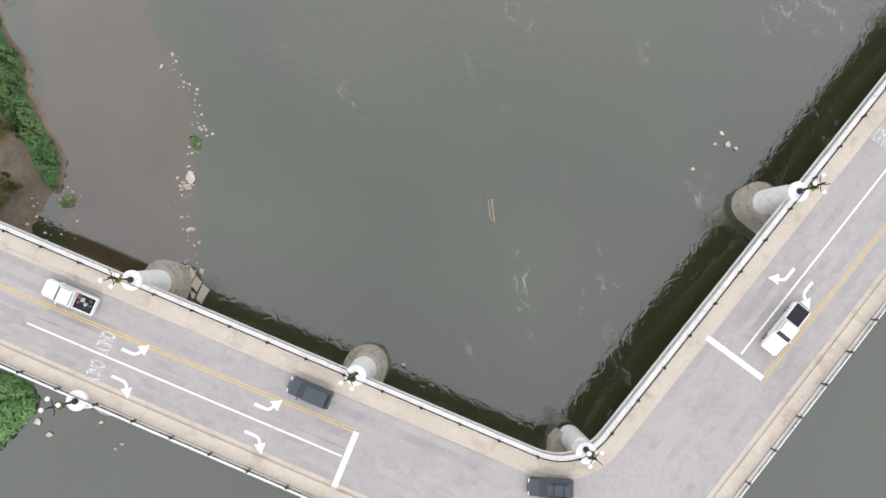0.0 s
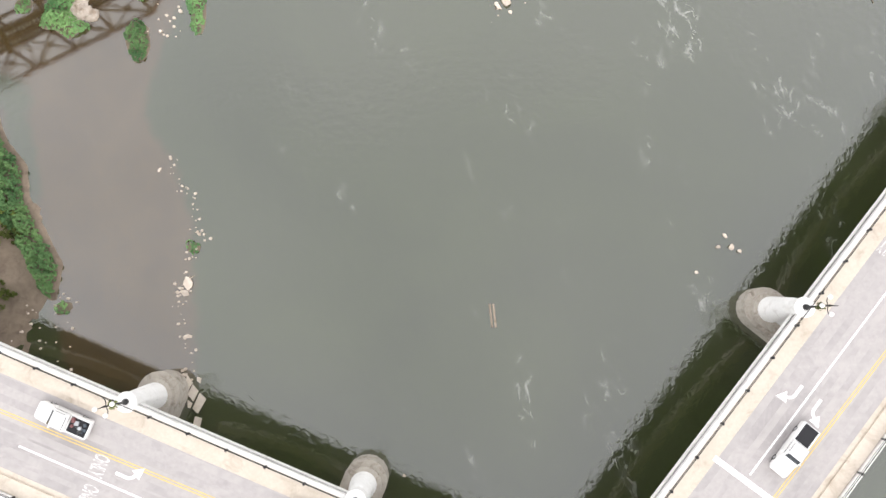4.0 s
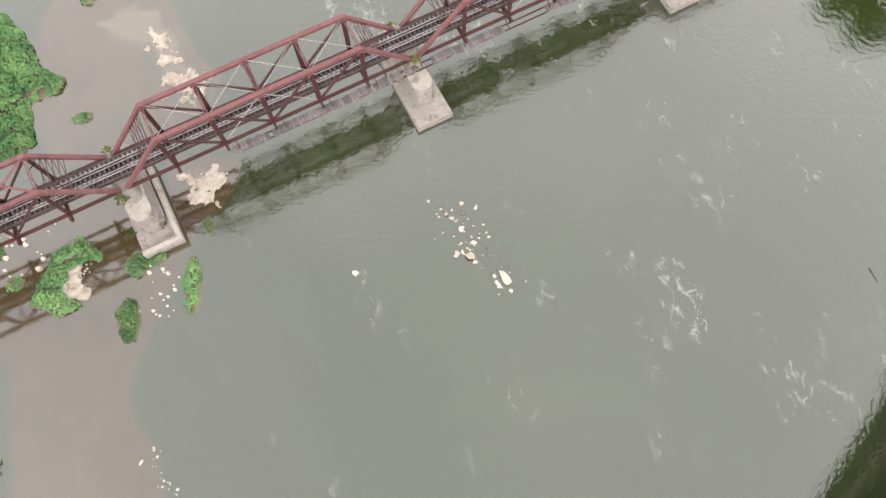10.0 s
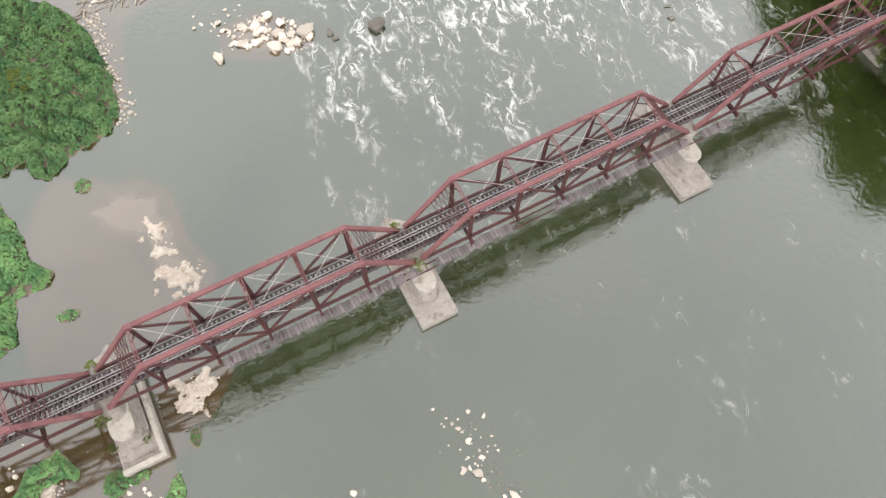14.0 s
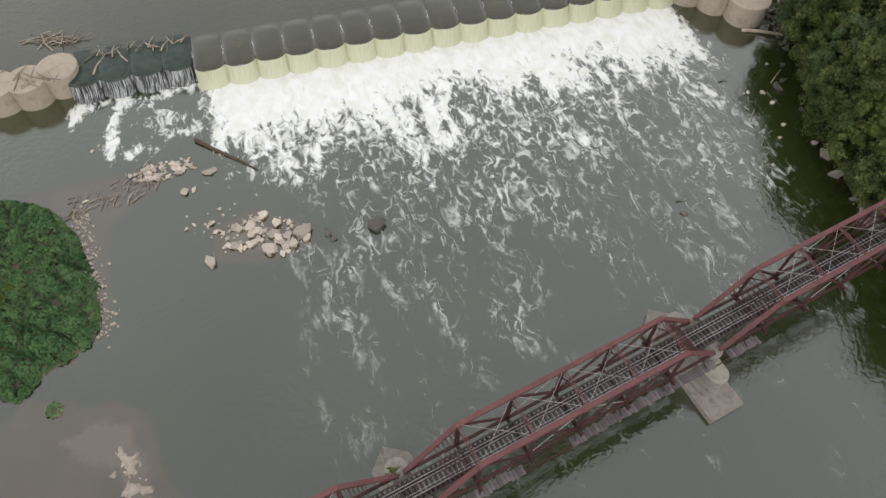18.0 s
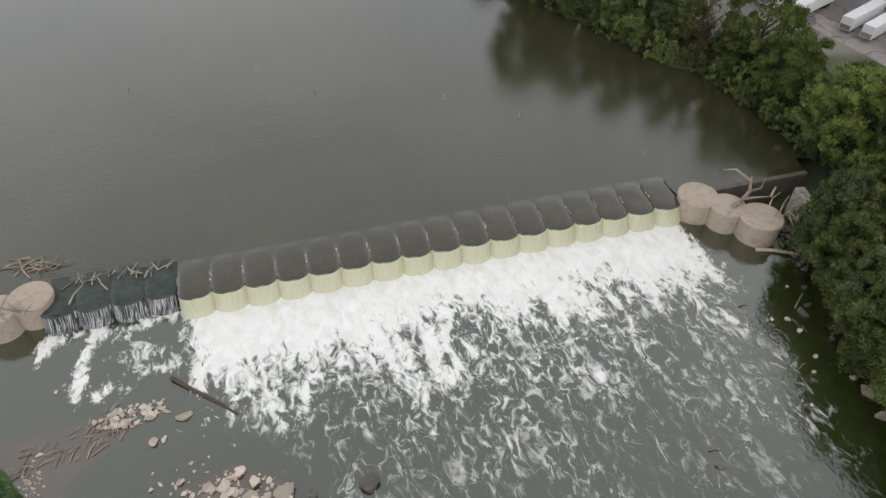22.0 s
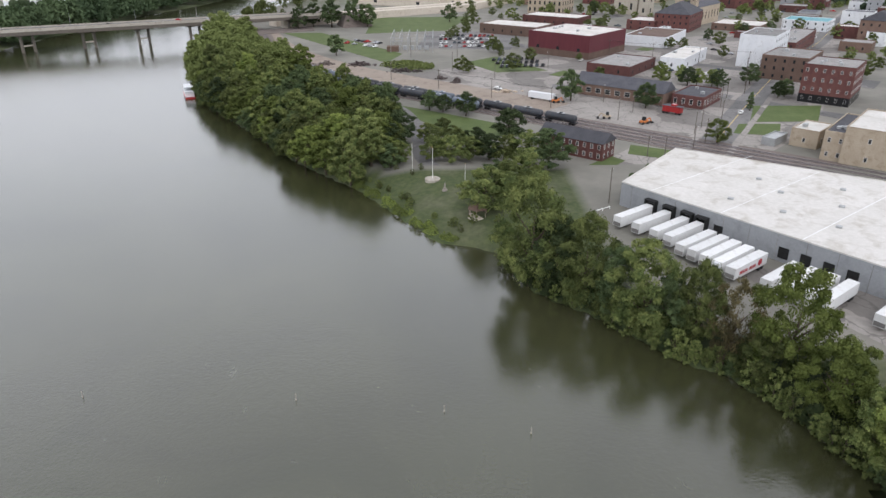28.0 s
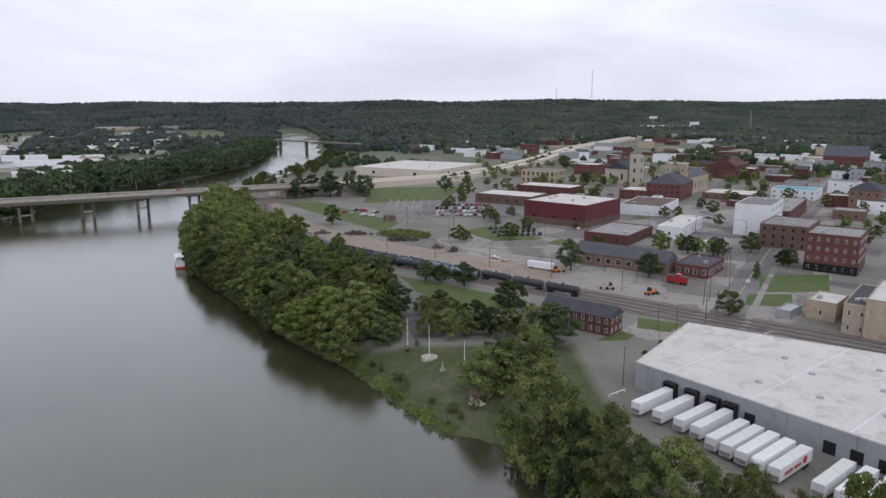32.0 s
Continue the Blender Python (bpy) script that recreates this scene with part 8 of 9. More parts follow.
# warehouse
wh = thing("warehouse", "long low grey warehouse with a broad white roof", "warehouse", (0, 0, TOWN))
A, B, C, D = (50.4, 295.7), (77.1, 330.3), (165, 271), (124, 201.2)
part("wall", Form().prism([A, D, C, B], -0.3, 7.3), M_GREYWALL, wh)
cx, cy = 104.0, 274.0
part("roof", Form().prism([(cx + (x - cx) * 0.995, cy + (y - cy) * 0.995) for x, y in (A, D, C, B)], 7.3, 7.42), M_ROOFWHITE, wh, "stained white membrane roof")
rim = [Vector((*p, 0)) for p in (A, D, C, B, A)]
part("roof_edge", strip(Form(), rim, [Vector((cx + (p.x - cx) * 0.992, cy + (p.y - cy) * 0.992, 0)) for p in rim], 7.25, 7.62), M_ROOFWHITE, wh)
FD, FI = Vector((0.615, -0.789, 0)), Vector((0.789, 0.615, 0))
face = math.degrees(math.atan2(FD.y, FD.x))


def on_face(u, v, z=0.0):
    p = Vector((A[0], A[1], 0)) + FD * u + FI * v
    return (p.x, p.y, z)


for u, v in ((28, 12), (42, 14), (56, 15), (70, 16), (34, 28), (50, 30), (64, 31), (80, 30), (44, 44), (60, 46), (24, 34), (90, 14)):
    x, y, _ = on_face(u, v)
    q = part("roof_vent", Form().box(0, 0, 0, 1.5, 1.1, 0.55, 0, 0.1), M_GALV, wh)
    q.matrix_basis = pose(x, y, 7.4, 0, 0, face + 20)
for i in range(5):
    a, b = on_face(10 + i * 22, 0.5, 7.425), on_face(10 + i * 22, 55, 7.425)
    part("roof_seam", Form().beam(a, b, 0.25, 0.02), M_TRAILER, wh)
for u in (11.5, 17.6, 23.4, 27.9, 32.5, 50.5, 56, 61.5, 67, 79, 84.5, 90):
    x, y, _ = on_face(u, -0.06)
    q = part("dock_door", Form().box(0, 0, 0, 2.6, 0.2, 2.9), M_BLACK, wh, "dark loading dock door")
    q.matrix_basis = pose(x, y, 1.2, 0, 0, face)
for u in (11.5, 17.6, 23.4, 27.9):
    x, y, _ = on_face(u, -0.9)
    q = part("dock_shelter", Form().box(-1.55, 0, 0, 0.4, 1.6, 3.9).box(1.55, 0, 0, 0.4, 1.6, 3.9).box(0, 0, 3.9, 3.5, 1.6, 0.5), M_BLACK, wh, "black padded dock shelter")
    q.matrix_basis = pose(x, y, 1.0, 0, 0, face)
for i in range(14):
    a = on_face(4 + i * 7.4, -0.03, -0.2)
    part("wall_joint", Form().beam(a, (a[0], a[1], 7.2), 0.12, 0.06), M_GREYROOF, wh)

TR_BOX = Form().box(7.25, 0, 1.15, 14.5, 2.6, 2.85, 0, 0.05).mesh("box", M_TRAILER)
TR_FLOOR = Form().box(7.25, 0, 1.0, 14.3, 2.5, 0.14).mesh("chassis", M_GALV)
TR_LEGS = Form().box(3.2, -0.8, 0, 0.15, 0.15, 1.0).box(3.2, 0.8, 0, 0.15, 0.15, 1.0).box(3.2, 0, 0.5, 0.1, 1.6, 0.1).mesh("landing_gear", M_BLACK)
w = Form().lathe(0, 0, [(0.35, -1.25), (0.5, -1.2), (0.5, -0.75), (0.3, -0.7), (0.3, 0.7), (0.5, 0.75), (0.5, 1.2), (0.35, 1.25)], 14)
TR_WHEEL = Form().add([(a, c, b + 0.5) for a, b, c in w.v], w.f).mesh("wheel_set", M_TYRE)
TR_RIB = Form().box(0, 0, 1.25, 0.05, 0.03, 2.6).mesh("side_rib", M_TRAILER)


def trailer(u, v, label, fridge=False, sign=False):
    x, y, _ = on_face(u, v)
    t = thing("truck_trailer", label, "trailer", (x, y, TOWN + 0.05), face + 90, "trailers at the warehouse")
    part("box", TR_BOX, None, t)
    part("chassis", TR_FLOOR, None, t)
    part("landing_gear", TR_LEGS, None, t)
    for i in range(13):
        for side in (-1.31, 1.31):
            part("side_rib", TR_RIB, None, t).location = (0.9 + i * 1.1, side, 0)
    for q in (11.6, 12.9):
        o = part("wheel_set", TR_WHEEL, None, t)
        o.location.x = q
    if fridge:
        part("cooling_unit", Form().box(-0.3, 0, 1.9, 0.6, 2.1, 1.9, 0, 0.1), M_WHITEWALL, t)
        part("unit_grille", Form().box(-0.62, 0, 2.2, 0.06, 1.6, 0.9), M_CARBLUE, t)
    else:
        part("front_panel", Form().box(-0.03, 0, 1.3, 0.06, 2.3, 1.0), M_GREYROOF, t)
    if sign:
        for i in range(10):
            if i != 5:
                part("sign_bar", Form().box(2.3 + i * 0.72, -1.34, 1.9, 0.5, 0.03, 0.85), M_SIGNRED, t, "red sign bar")
        part("sign_mark", Form().add([(11.0 + 0.9 * math.cos(a), -1.35, 2.6 + 0.9 * math.sin(a)) for a in (2 * math.pi * k / 18 for k in range(18))], [tuple(range(18))]), M_SIGNRED, t, "round red mark")
    return t


for i, (u, v) in enumerate(((11.5, -15.6), (17.6, -15.6), (23.4, -15.7), (27.9, -15.9), (33.2, -18.4), (36.9, -18.8), (40.6, -19.2), (44.4, -19.7), (48.2, -20.2), (56.5, -19.6), (60.6, -19.2), (64.8, -19.0), (69, -19), (79.5, -16.2), (84.5, -16.4), (91, -16.2))):
    trailer(u, v, "white box trailer backed to a loading dock" if i < 4 or i > 12 else "white box trailer parked in the truck yard", i in (7, 15), i == 8)
fence = thing("guard_barrier", "white pipe barrier at the yard corner", "barrier", (46.8, 292.5, TOWN))
part("rail", Form().beam((-5, -3.5, 0.9), (0, 0, 0.9), 0.2, 0.2), M_PARAPET, fence)
for q in (-5, -2.5, 0):
    part("post", Form().box(q, q * 0.7, 0, 0.2, 0.2, 0.9), M_PARAPET, fence)

building("tan_factory", (139.2, 336.6), 50, 33, 7.4, 10.2, M_TANWALL, M_DARKROOF, "tan factory block with a dark roof", 2, (3, 2), True, units=3)
building("tan_factory", (138.0, 352.6), 46, 16, 10, 6.5, M_TANWALL, M_ROOFWHITE, "low tan factory wing with a white roof", 1, (2, 1), True, units=2)
building("tan_factory", (150.0, 325.9), 50, 34, 16, 13.0, M_TANWALL, M_ROOFWHITE, "tall tan factory hall with a white roof", 2, (3, 1), True, units=2)
building("equipment_shed", (124, 357), 44, 12, 5, 2.6, M_GALV, M_GALV, "low grey metal equipment beside the factory", category="shed")
building("railway_depot", (54.2, 338.6), 51, 9.5, 26, 6.4, M_BRICK, M_DARKROOF, "red brick two-storey railway depot with a dark gable roof", 2, (3, 9), True, roof_kind="gable", category="station")
building("metal_hall", (90.7, 549.1), 49, 48, 46, 14.2, M_MAROON, M_ROOFWHITE, "large maroon metal-clad hall with a white roof", 1, (0, 3), base=(4.2, M_BROWNBRICK), units=5, win=(2.0, 2.0))
building("white_block", (191.8, 516), 54, 38, 20, 18.4, M_WHITEWALL, M_GREYROOF, "tall plain white office block", 4, (6, 0), units=2)
building("brick_block", (186.3, 420.3), 52, 27, 22, 17.5, M_BRICK, M_GREYROOF, "four-storey red brick corner block", 4, (8, 6), True, units=4, base=(4.0, M_CARBLACK))
building("brick_block", (193, 476), 52, 34, 24, 12.5, M_BROWNBRICK, M_GREYROOF, "three-storey red brick block", 3, (6, 5), units=3)
building("brick_row", (224, 556), 55, 78, 15, 9.0, M_BRICK, M_GREYROOF, "long red brick row of shops", 2, (16, 3), units=5)
building("teal_roofed_bank", (306, 676), 52, 30, 34, 7.6, M_WHITEWALL, M_TEALROOF, "white block with a flat teal roof", 2, (6, 6))
building("shop_block", (117.2, 416.3), 52, 25, 15, 5.2, M_BRICK, M_DARKROOF, "low brick shop with a dark flat roof", 1, (6, 4), True, win=(1.6, 2.4), units=2)
building("shop_block", (101, 424), 52, 14, 46, 5.6, M_BROWNBRICK, M_DARKROOF, "low row of shops with white-framed windows", 1, (0, 9), True, win=(2.8, 2.4), roof_kind="gable")
building("brick_shop", (102.4, 492.4), 54, 40, 26, 5.4, M_BRICK, M_GREYROOF, "low red brick shop", 1, (4, 2), units=2)
building("white_shed", (138.7, 511.7), 56, 50, 14, 6.5, M_WHITEWALL, M_ROOFWHITE, "low white block with a pale roof", 1, (3, 1), units=2)
building("brick_hall", (153.5, 596), 57, 50, 30, 6.8, M_WHITEWALL, M_BROWNBRICK, "low long hall with a white side wall", 1, (0, 0), units=2)
building("school", (195, 675), 58, 44, 28, 13.4, M_BRICK, M_DARKROOF, "red brick school with an arched dark roof", 3, (8, 6), roof_kind="hip")
building("brick_shop", (169.6, 683), 55, 27, 23, 7.5, M_BRICK, M_ROOFWHITE, "brick shop with a white roof", 2, (4, 3))
building("church", (216, 716), 51, 52, 18, 15, M_TANWALL, M_DARKROOF, "tan brick church with twin towers", 1, (7, 2), roof_kind="gable", win=(1.6, 6.0), category="church")
for o in (0, 13):
    building("church_tower", (212 - o * 0.77, 713 + o * 0.63), 51, 5.5, 5.5, 27, M_TANWALL, M_STONE, "square tan church tower", 3, (1, 1), roof_kind="hip", category="church tower")
building("church", (186, 800), 51, 40, 24, 15, M_STONE, M_DARKROOF, "pale stone church with a square tower", 1, (5, 2), roof_kind="gable", win=(2.0, 6.0), category="church")
building("church_tower", (194, 789), 51, 10, 10, 29, M_STONE, M_STONE, "square pale stone church tower", 3, (1, 1), category="church tower", win=(2.0, 4.0))
building("church", (313, 848), 51, 42, 26, 14, M_BRICK, M_BRICK, "red brick church with a steep gable", 1, (4, 2), roof_kind="gable", win=(1.6, 5.0), category="church")
building("church_tower", (307, 853), 51, 6, 6, 24, M_BRICK, M_DARKROOF, "red brick church tower", 2, (1, 1), roof_kind="hip", category="church tower")
building("flat_block", (251, 672), 54, 34, 38, 5.0, M_BROWNBRICK, M_ROOFWHITE, "low brown block with a white roof", 1, (4, 5))
building("brick_hall", (536, 985), 52, 40, 48, 13, M_BRICK, M_DARKROOF, "large red brick hall with a gable roof", 2, (8, 10), roof_kind="gable")
building("brick_block", (312, 603), 50, 30, 20, 16.5, M_BROWNBRICK, M_DARKROOF, "brown brick block with a dark hip roof", 3, (6, 4), roof_kind="hip")
building("flat_block", (69.9, 649), 55, 30, 50, 7.0, M_BROWNBRICK, M_ROOFWHITE, "low brown block with a white roof", 1, (3, 6))
building("flat_block", (112, 706), 55, 28, 52, 7.3, M_BRICK, M_ROOFWHITE, "low red-brown block with a white roof", 1, (3, 6))
building("courthouse", (114.6, 804), 58, 30, 36, 12.5, M_TANWALL, M_GREYROOF, "tan stone public hall with tall windows", 2, (5, 7), win=(1.8, 3.4))
building("white_warehouse", (-2.5, 858), 60, 110, 108, 9.0, M_CONCRETE, M_ROOFWHITE, "broad pale warehouse with a white roof", 1, (2, 2), units=6, win=(4, 3))

# houses and small blocks further off
rng = random.Random(21)
HOUSE_WALLS = [M_BRICK, M_WHITEWALL, M_TANWALL, M_BROWNBRICK, M_GREYWALL, M_BRICK, M_WHITEWALL]
ROOFS = [M_DARKROOF, M_GREYROOF, M_ROOFWHITE, M_GREYROOF]
placed = []
for (x0, x1, y0, y1, n, lo, hi) in ((230, 560, 560, 900, 42, 10, 24), (60, 700, 880, 1300, 90, 10, 30), (-60, 760, 1250, 1900, 80, 12, 34), (330, 520, 430, 640, 14, 10, 22)):
    tries = 0
    while n and tries < 4000:
        tries += 1
        x, y = rng.uniform(x0, x1), rng.uniform(y0, y1)
        d = x - line_x([(144, 430), (273, 622), (430, 860), (640, 1180), (900, 1600), (1000, 1950)], y)
        if abs(d) < 16 or edge_distance(x, y, [(-66, 792), (14, 846), (78, 950), (138, 1080), (250, 1374), (417, 1691), (680, 2129)], False) < 34 or hill(x, y) > 8 or any(math.hypot(x - a, y - b) < c for a, b, c in placed) or (x < 300 and 640 < y < 880) or abs(x) > 0.72 * y:
            continue
        wr, wl, h = rng.uniform(lo, hi), rng.uniform(lo, hi), rng.choice((4.5, 6, 7, 9, 11))
        placed.append((x, y, 0.72 * max(wr, wl) + 9))
        small = max(wr, wl) < 16
        k = building("house" if small else "town_building", (x, y), 52, wr, wl, h, rng.choice(HOUSE_WALLS), rng.choice(ROOFS[:2] if small else ROOFS), "small house among trees in town" if small else "low town building with a plain roof",
                     max(1, int(h / 4)), (3, 2) if y < 1000 else (0, 0), False, "house" if small else "building", "gable" if small else "flat", z=ground_z(x, y), group="houses of the far town" if small else "blocks of the far town")
        n -= 1
n = 70
while n:
    y = rng.uniform(950, 2300)
    x = -rng.uniform(0.34, 0.70) * y
    if line_x(LEFT_BANK, y) - x < 70 or hill(x, y) > 6 or any(math.hypot(x - a, y - b) < c for a, b, c in placed):
        continue
    wr, wl = rng.uniform(10, 30), rng.uniform(10, 26)
    placed.append((x, y, 0.72 * max(wr, wl) + 8))
    building("house" if wr < 18 else "town_building", (x, y), 70, wr, wl, rng.choice((4.5, 6, 7)), rng.choice([M_WHITEWALL, M_WHITEWALL, M_GREYWALL, M_TANWALL]), rng.choice([M_ROOFWHITE, M_GREYROOF, M_DARKROOF]), "pale house across the river" if wr < 18 else "pale low building across the river",
             1, (0, 0), False, "house" if wr < 18 else "building", "gable" if wr < 18 else "flat", z=ground_z(x, y), group="buildings across the river")
    n -= 1
building("factory", (-1180, 2570), 10, 190, 70, 11, M_TANWALL, M_ROOFWHITE, "long pale factory beyond the playing field", 1, (0, 0), z=6)
building("factory", (-960, 2600), 10, 90, 60, 14, M_GREYWALL, M_ROOFWHITE, "grey factory hall with a white roof", 1, (0, 0), z=6)
building("factory", (-1330, 2900), 10, 150, 60, 11, M_TANWALL, M_GREYROOF, "long tan factory with a grey roof", 1, (0, 0), z=6)
for x, y, wr, wl, h in ((-660, 1040, 66, 50, 6), (-570, 1060, 60, 34, 6), (-510, 1085, 46, 30, 6), (-640, 1150, 60, 34, 7), (-560, 1170, 56, 30, 6), (-720, 1672, 40, 24, 9), (-688, 1712, 84, 24, 6), (-480, 905, 70, 30, 5), (-690, 1080, 20, 60, 8), (-720, 1220, 30, 80, 8), (-810, 1380, 30, 70, 8)):
    building("town_building", (x, y), 30, wr, wl, h, M_WHITEWALL, M_ROOFWHITE, "large pale flat-roofed building across the river", 1, (0, 0), z=ground_z(x, y), group="buildings across the river")
for pts in FIELDS[:2]:
    solid("field", Form().prism(pts, 6.0, 6.2), M_LAWN, "flat green playing field across the river", "field", "structure")
solid("lot_far", Form().prism([(-700, 1000), (-500, 980), (-470, 1180), (-680, 1220)], 5.9, 6.15), M_LOT, "pale paved yard across the river", "paving", "structure")
ribbon("road_far", [(-520, 870), (-700, 1230), (-1100, 2010), (-1300, 2400)], 22, M_LOT, "pale straight street running through the far town", "road", 6.2, 0.3)
for x, y, z, h in ((697, 2371, 20, 34), (736, 2115, 14, 27)):
    t = thing("billboard", "white billboard on a tall post by the highway", "billboard", (x, y, z), -20)
    part("post", Form().lathe(0, 0, [(0.8, -6), (0.7, h - 6)], 8), M_GALV, t)
    part("panel", Form().box(0, 0, h - 7, 24, 1.2, 7.5), M_WHITEWALL, t)
building("hospital", (640, 2250), 10, 150, 40, 16, M_WHITEWALL, M_GREYROOF, "long pale building on the hillside", 3, (0, 0), z=ground_z(700, 2260) - 2)

# ---- highway bridge and far bridge ----
HW = Vector((-418, 553, 0))
HD = Vector((0.886, 0.463, 0)).normalized()
hw = thing("highway_bridge", "long grey concrete highway bridge over the river", "bridge", kind="structure")
hl = [HW - HD * 120, HW + HD * 372]
part("deck", strip(Form(), offset(hl, 8.5), offset(hl, -6.5), 18.2, 19.4), M_PIER, hw)
part("road_surface", strip(Form(), offset(hl, 8.2), offset(hl, -6.2), 19.38, 19.45), M_STREET, hw)
for o in (8.5, -6.2):
    part("parapet", strip(Form(), offset(hl, o), offset(hl, o - 0.3), 19.4, 20.4), M_PIER, hw)
for o in (8.0, 3.2, -1.2, -6.0):
    part("girder", strip(Form(), offset(hl, o + 0.35), offset(hl, o - 0.35), 15.8, 18.2), M_POLE, hw)
for u in (21, 59, 97, 135, 175, 213, 251, 289, 330):
    c = HW + HD * u
    base = ground_z(c.x, c.y) - 2
    part("pier_cap", Form().box(c.x, c.y, 14.6, 13.5, 2.0, 1.2, radians(52)), M_POLE, hw)
    for o in (-4.2, 4.2):
        q = c + polar(52) * o
        part("pier_column", Form().lathe(q.x, q.y, [(1.1, base), (1.1, 14.6)], 14), M_DARKROCK, hw)
    part("pier_strut", Form().box(c.x, c.y, 7.5, 8, 1.0, 1.0, radians(52)), M_PIER, hw)
for u in (30, 75, 120, 165, 210, 255, 300, 340):
    q = HW + HD * u + left_of(HD) * 6.3
    lamp = thing("highway_lamp", "tall slim street lamp on the highway bridge", "street lamp", (q.x, q.y, 19.4), math.degrees(math.atan2(HD.y, HD.x)), "highway lamps")
    part("pole", Form().tube([(0, 0, 0), (0, 0, 7.5), (0, -0.6, 8.6), (0, -2.2, 8.9)], [0.12, 0.09, 0.07, 0.06], 7), M_GALV, lamp)
    part("head", Form().box(0, -2.5, 8.8, 0.35, 0.9, 0.16, 0, 0.04), M_GALV, lamp)
for u, o, mat in ((95, 2.5, M_CARSILVER), (112, 2.6, M_CARWHITE), (190, -2.5, M_CARBLACK), (240, 2.5, M_CARRED), (262, -2.6, M_CARSILVER)):
    q = HW + HD * u + left_of(HD) * o
    car("car", "sedan", (q.x, q.y, 19.45), math.degrees(math.atan2(HD.y, HD.x)), mat, "car crossing the highway bridge", False, "cars on the highway")
# its embankment and the road on through town
for q, w in ((-9.5, 11), (7.5, 11)):
    ribbon("road_highway", [(p.x, p.y) for p in offset([Vector(v) for v in ((-140, 715, 0), (-66, 792, 0), (14, 846, 0), (78, 950, 0), (138, 1080, 0), (250, 1374, 0), (417, 1691, 0), (680, 2129, 0), (760, 2420, 0))], q)], w, M_CONCRETE, "pale concrete highway climbing towards the hills", "road", TOWN + 6.0, 6.5)
bank = Form()
bank.prism([(-175, 650), (-105, 690), (-112, 715), (-182, 672)], TOWN - 1, TOWN + 0.5)
bank.prism([(-84, 706), (-60, 718), (-68, 740), (-92, 728)], TOWN, 18.0, 0.7)
solid("embankment", bank, M_BALLAST, "earth bank at the highway bridge's end", "embankment", "structure")
fb = thing("far_bridge", "low grey bridge far up the river", "bridge", kind="structure")
part("deck", Form().beam((-400, 1576, 21.0), (-130, 1330, 21.0), 9, 2.0), M_POLE, fb)
part("parapet", Form().beam((-398, 1570, 22.4), (-131, 1326, 22.4), 0.4, 1.0), M_PIER, fb)
for x, y in ((-366, 1545), (-305, 1490), (-244, 1434), (-183, 1378)):
    part("pier", Form().box(x, y, 0, 1.8, 6, 20.0, -0.74), M_POLE, fb)

# ---- river park and small things ----
boat = thing("river_boat", "white river boat with a red hull moored to the bank", "boat", (-137, 472, POOL), 112)
part("hull", lofted([(-9, 2.4, -0.6, 0.8, 2.6), (5, 2.6, -0.6, 0.8, 2.8), (9, 0.6, -0.4, 1.0, 0.9)]), M_CARRED, boat)
part("cabin", Form().box(-1.5, 0, 0.8, 12, 4.4, 2.6, 0, 0.1), M_WHITEWALL, boat)
part("upper_deck", Form().box(-1.5, 0, 3.4, 13, 5.0, 0.2), M_WHITEWALL, boat)
part("pilot_house", Form().box(2.5, 0, 3.6, 3, 2.6, 2.0, 0, 0.1), M_WHITEWALL, boat)
part("roof", Form().box(-2.5, 0, 5.6, 9, 4.6, 0.15), M_WHITEWALL, boat)
for q in (-6, -2, 1.5):
    for s in (-2.1, 2.1):
        part("stanchion", Form().box(q, s, 3.6, 0.12, 0.12, 2.0), M_WHITEWALL, boat)
for i in range(6):
    put_window(boat, -6.2 + i * 1.9, -2.2, 1.7, 1.1, 0.9, 0, False)
for x, y, h in ((-6, 320.5, 11), (-13, 329, 10), (4.7, 317.4, 6)):
    f = thing("flagpole", "tall slim white flagpole on the park lawn", "flagpole", (x, y, ground_z(x, y)), 0, "flagpoles")
    part("pole", Form().lathe(0, 0, [(0.11, 0), (0.09, h * 0.5), (0.05, h)], 8), M_PARAPET, f)
    part("finial", Form().lathe(0, 0, [(0.04, h), (0.12, h + 0.1), (0.04, h + 0.22)], 8), M_YELLOWPAINT, f)
    part("foot", Form().lathe(0, 0, [(0.35, -0.2), (0.35, 0.15)], 10), M_CONCRETE, f)
ring = Form().lathe(-6, 320.5, [(2.6, 7.2), (2.6, 8.65), (2.2, 8.7)], 18)
solid("stone_planter", ring, M_PIER, "round stone planter round the flagpoles", "planter")
st = Form().lathe(0, 0, [(0.9, -0.3), (0.9, 0.3), (0.5, 0.32), (0.45, 0.95), (0.2, 1.0), (0.3, 1.45), (0.22, 2.05), (0.12, 2.25), (0.16, 2.5), (0.05, 2.65)], 10)
solid("statue", st, M_STONEPIER, "small weathered statue on a round base", "statue", at=(-2, 311, ground_z(-2, 311)))
gz = thing("shelter", "brown shingled park shelter among the trees", "shelter", (7.5, 290.5, ground_z(7.5, 290.5)), 20)
v8 = [(3.2 * math.cos(radians(60 * i)), 3.2 * math.sin(radians(60 * i))) for i in range(6)]
part("roof", Form().add([(x, y, 2.6) for x, y in v8] + [(0, 0, 4.2)], [(i, (i + 1) % 6, 6) for i in range(6)] + [(5, 4, 3, 2, 1, 0)]), M_BROWNBRICK, gz, "brown shingled roof")
for x, y in v8:
    part("post", Form().box(x * 0.88, y * 0.88, -0.3, 0.18, 0.18, 2.95), M_WOOD, gz)
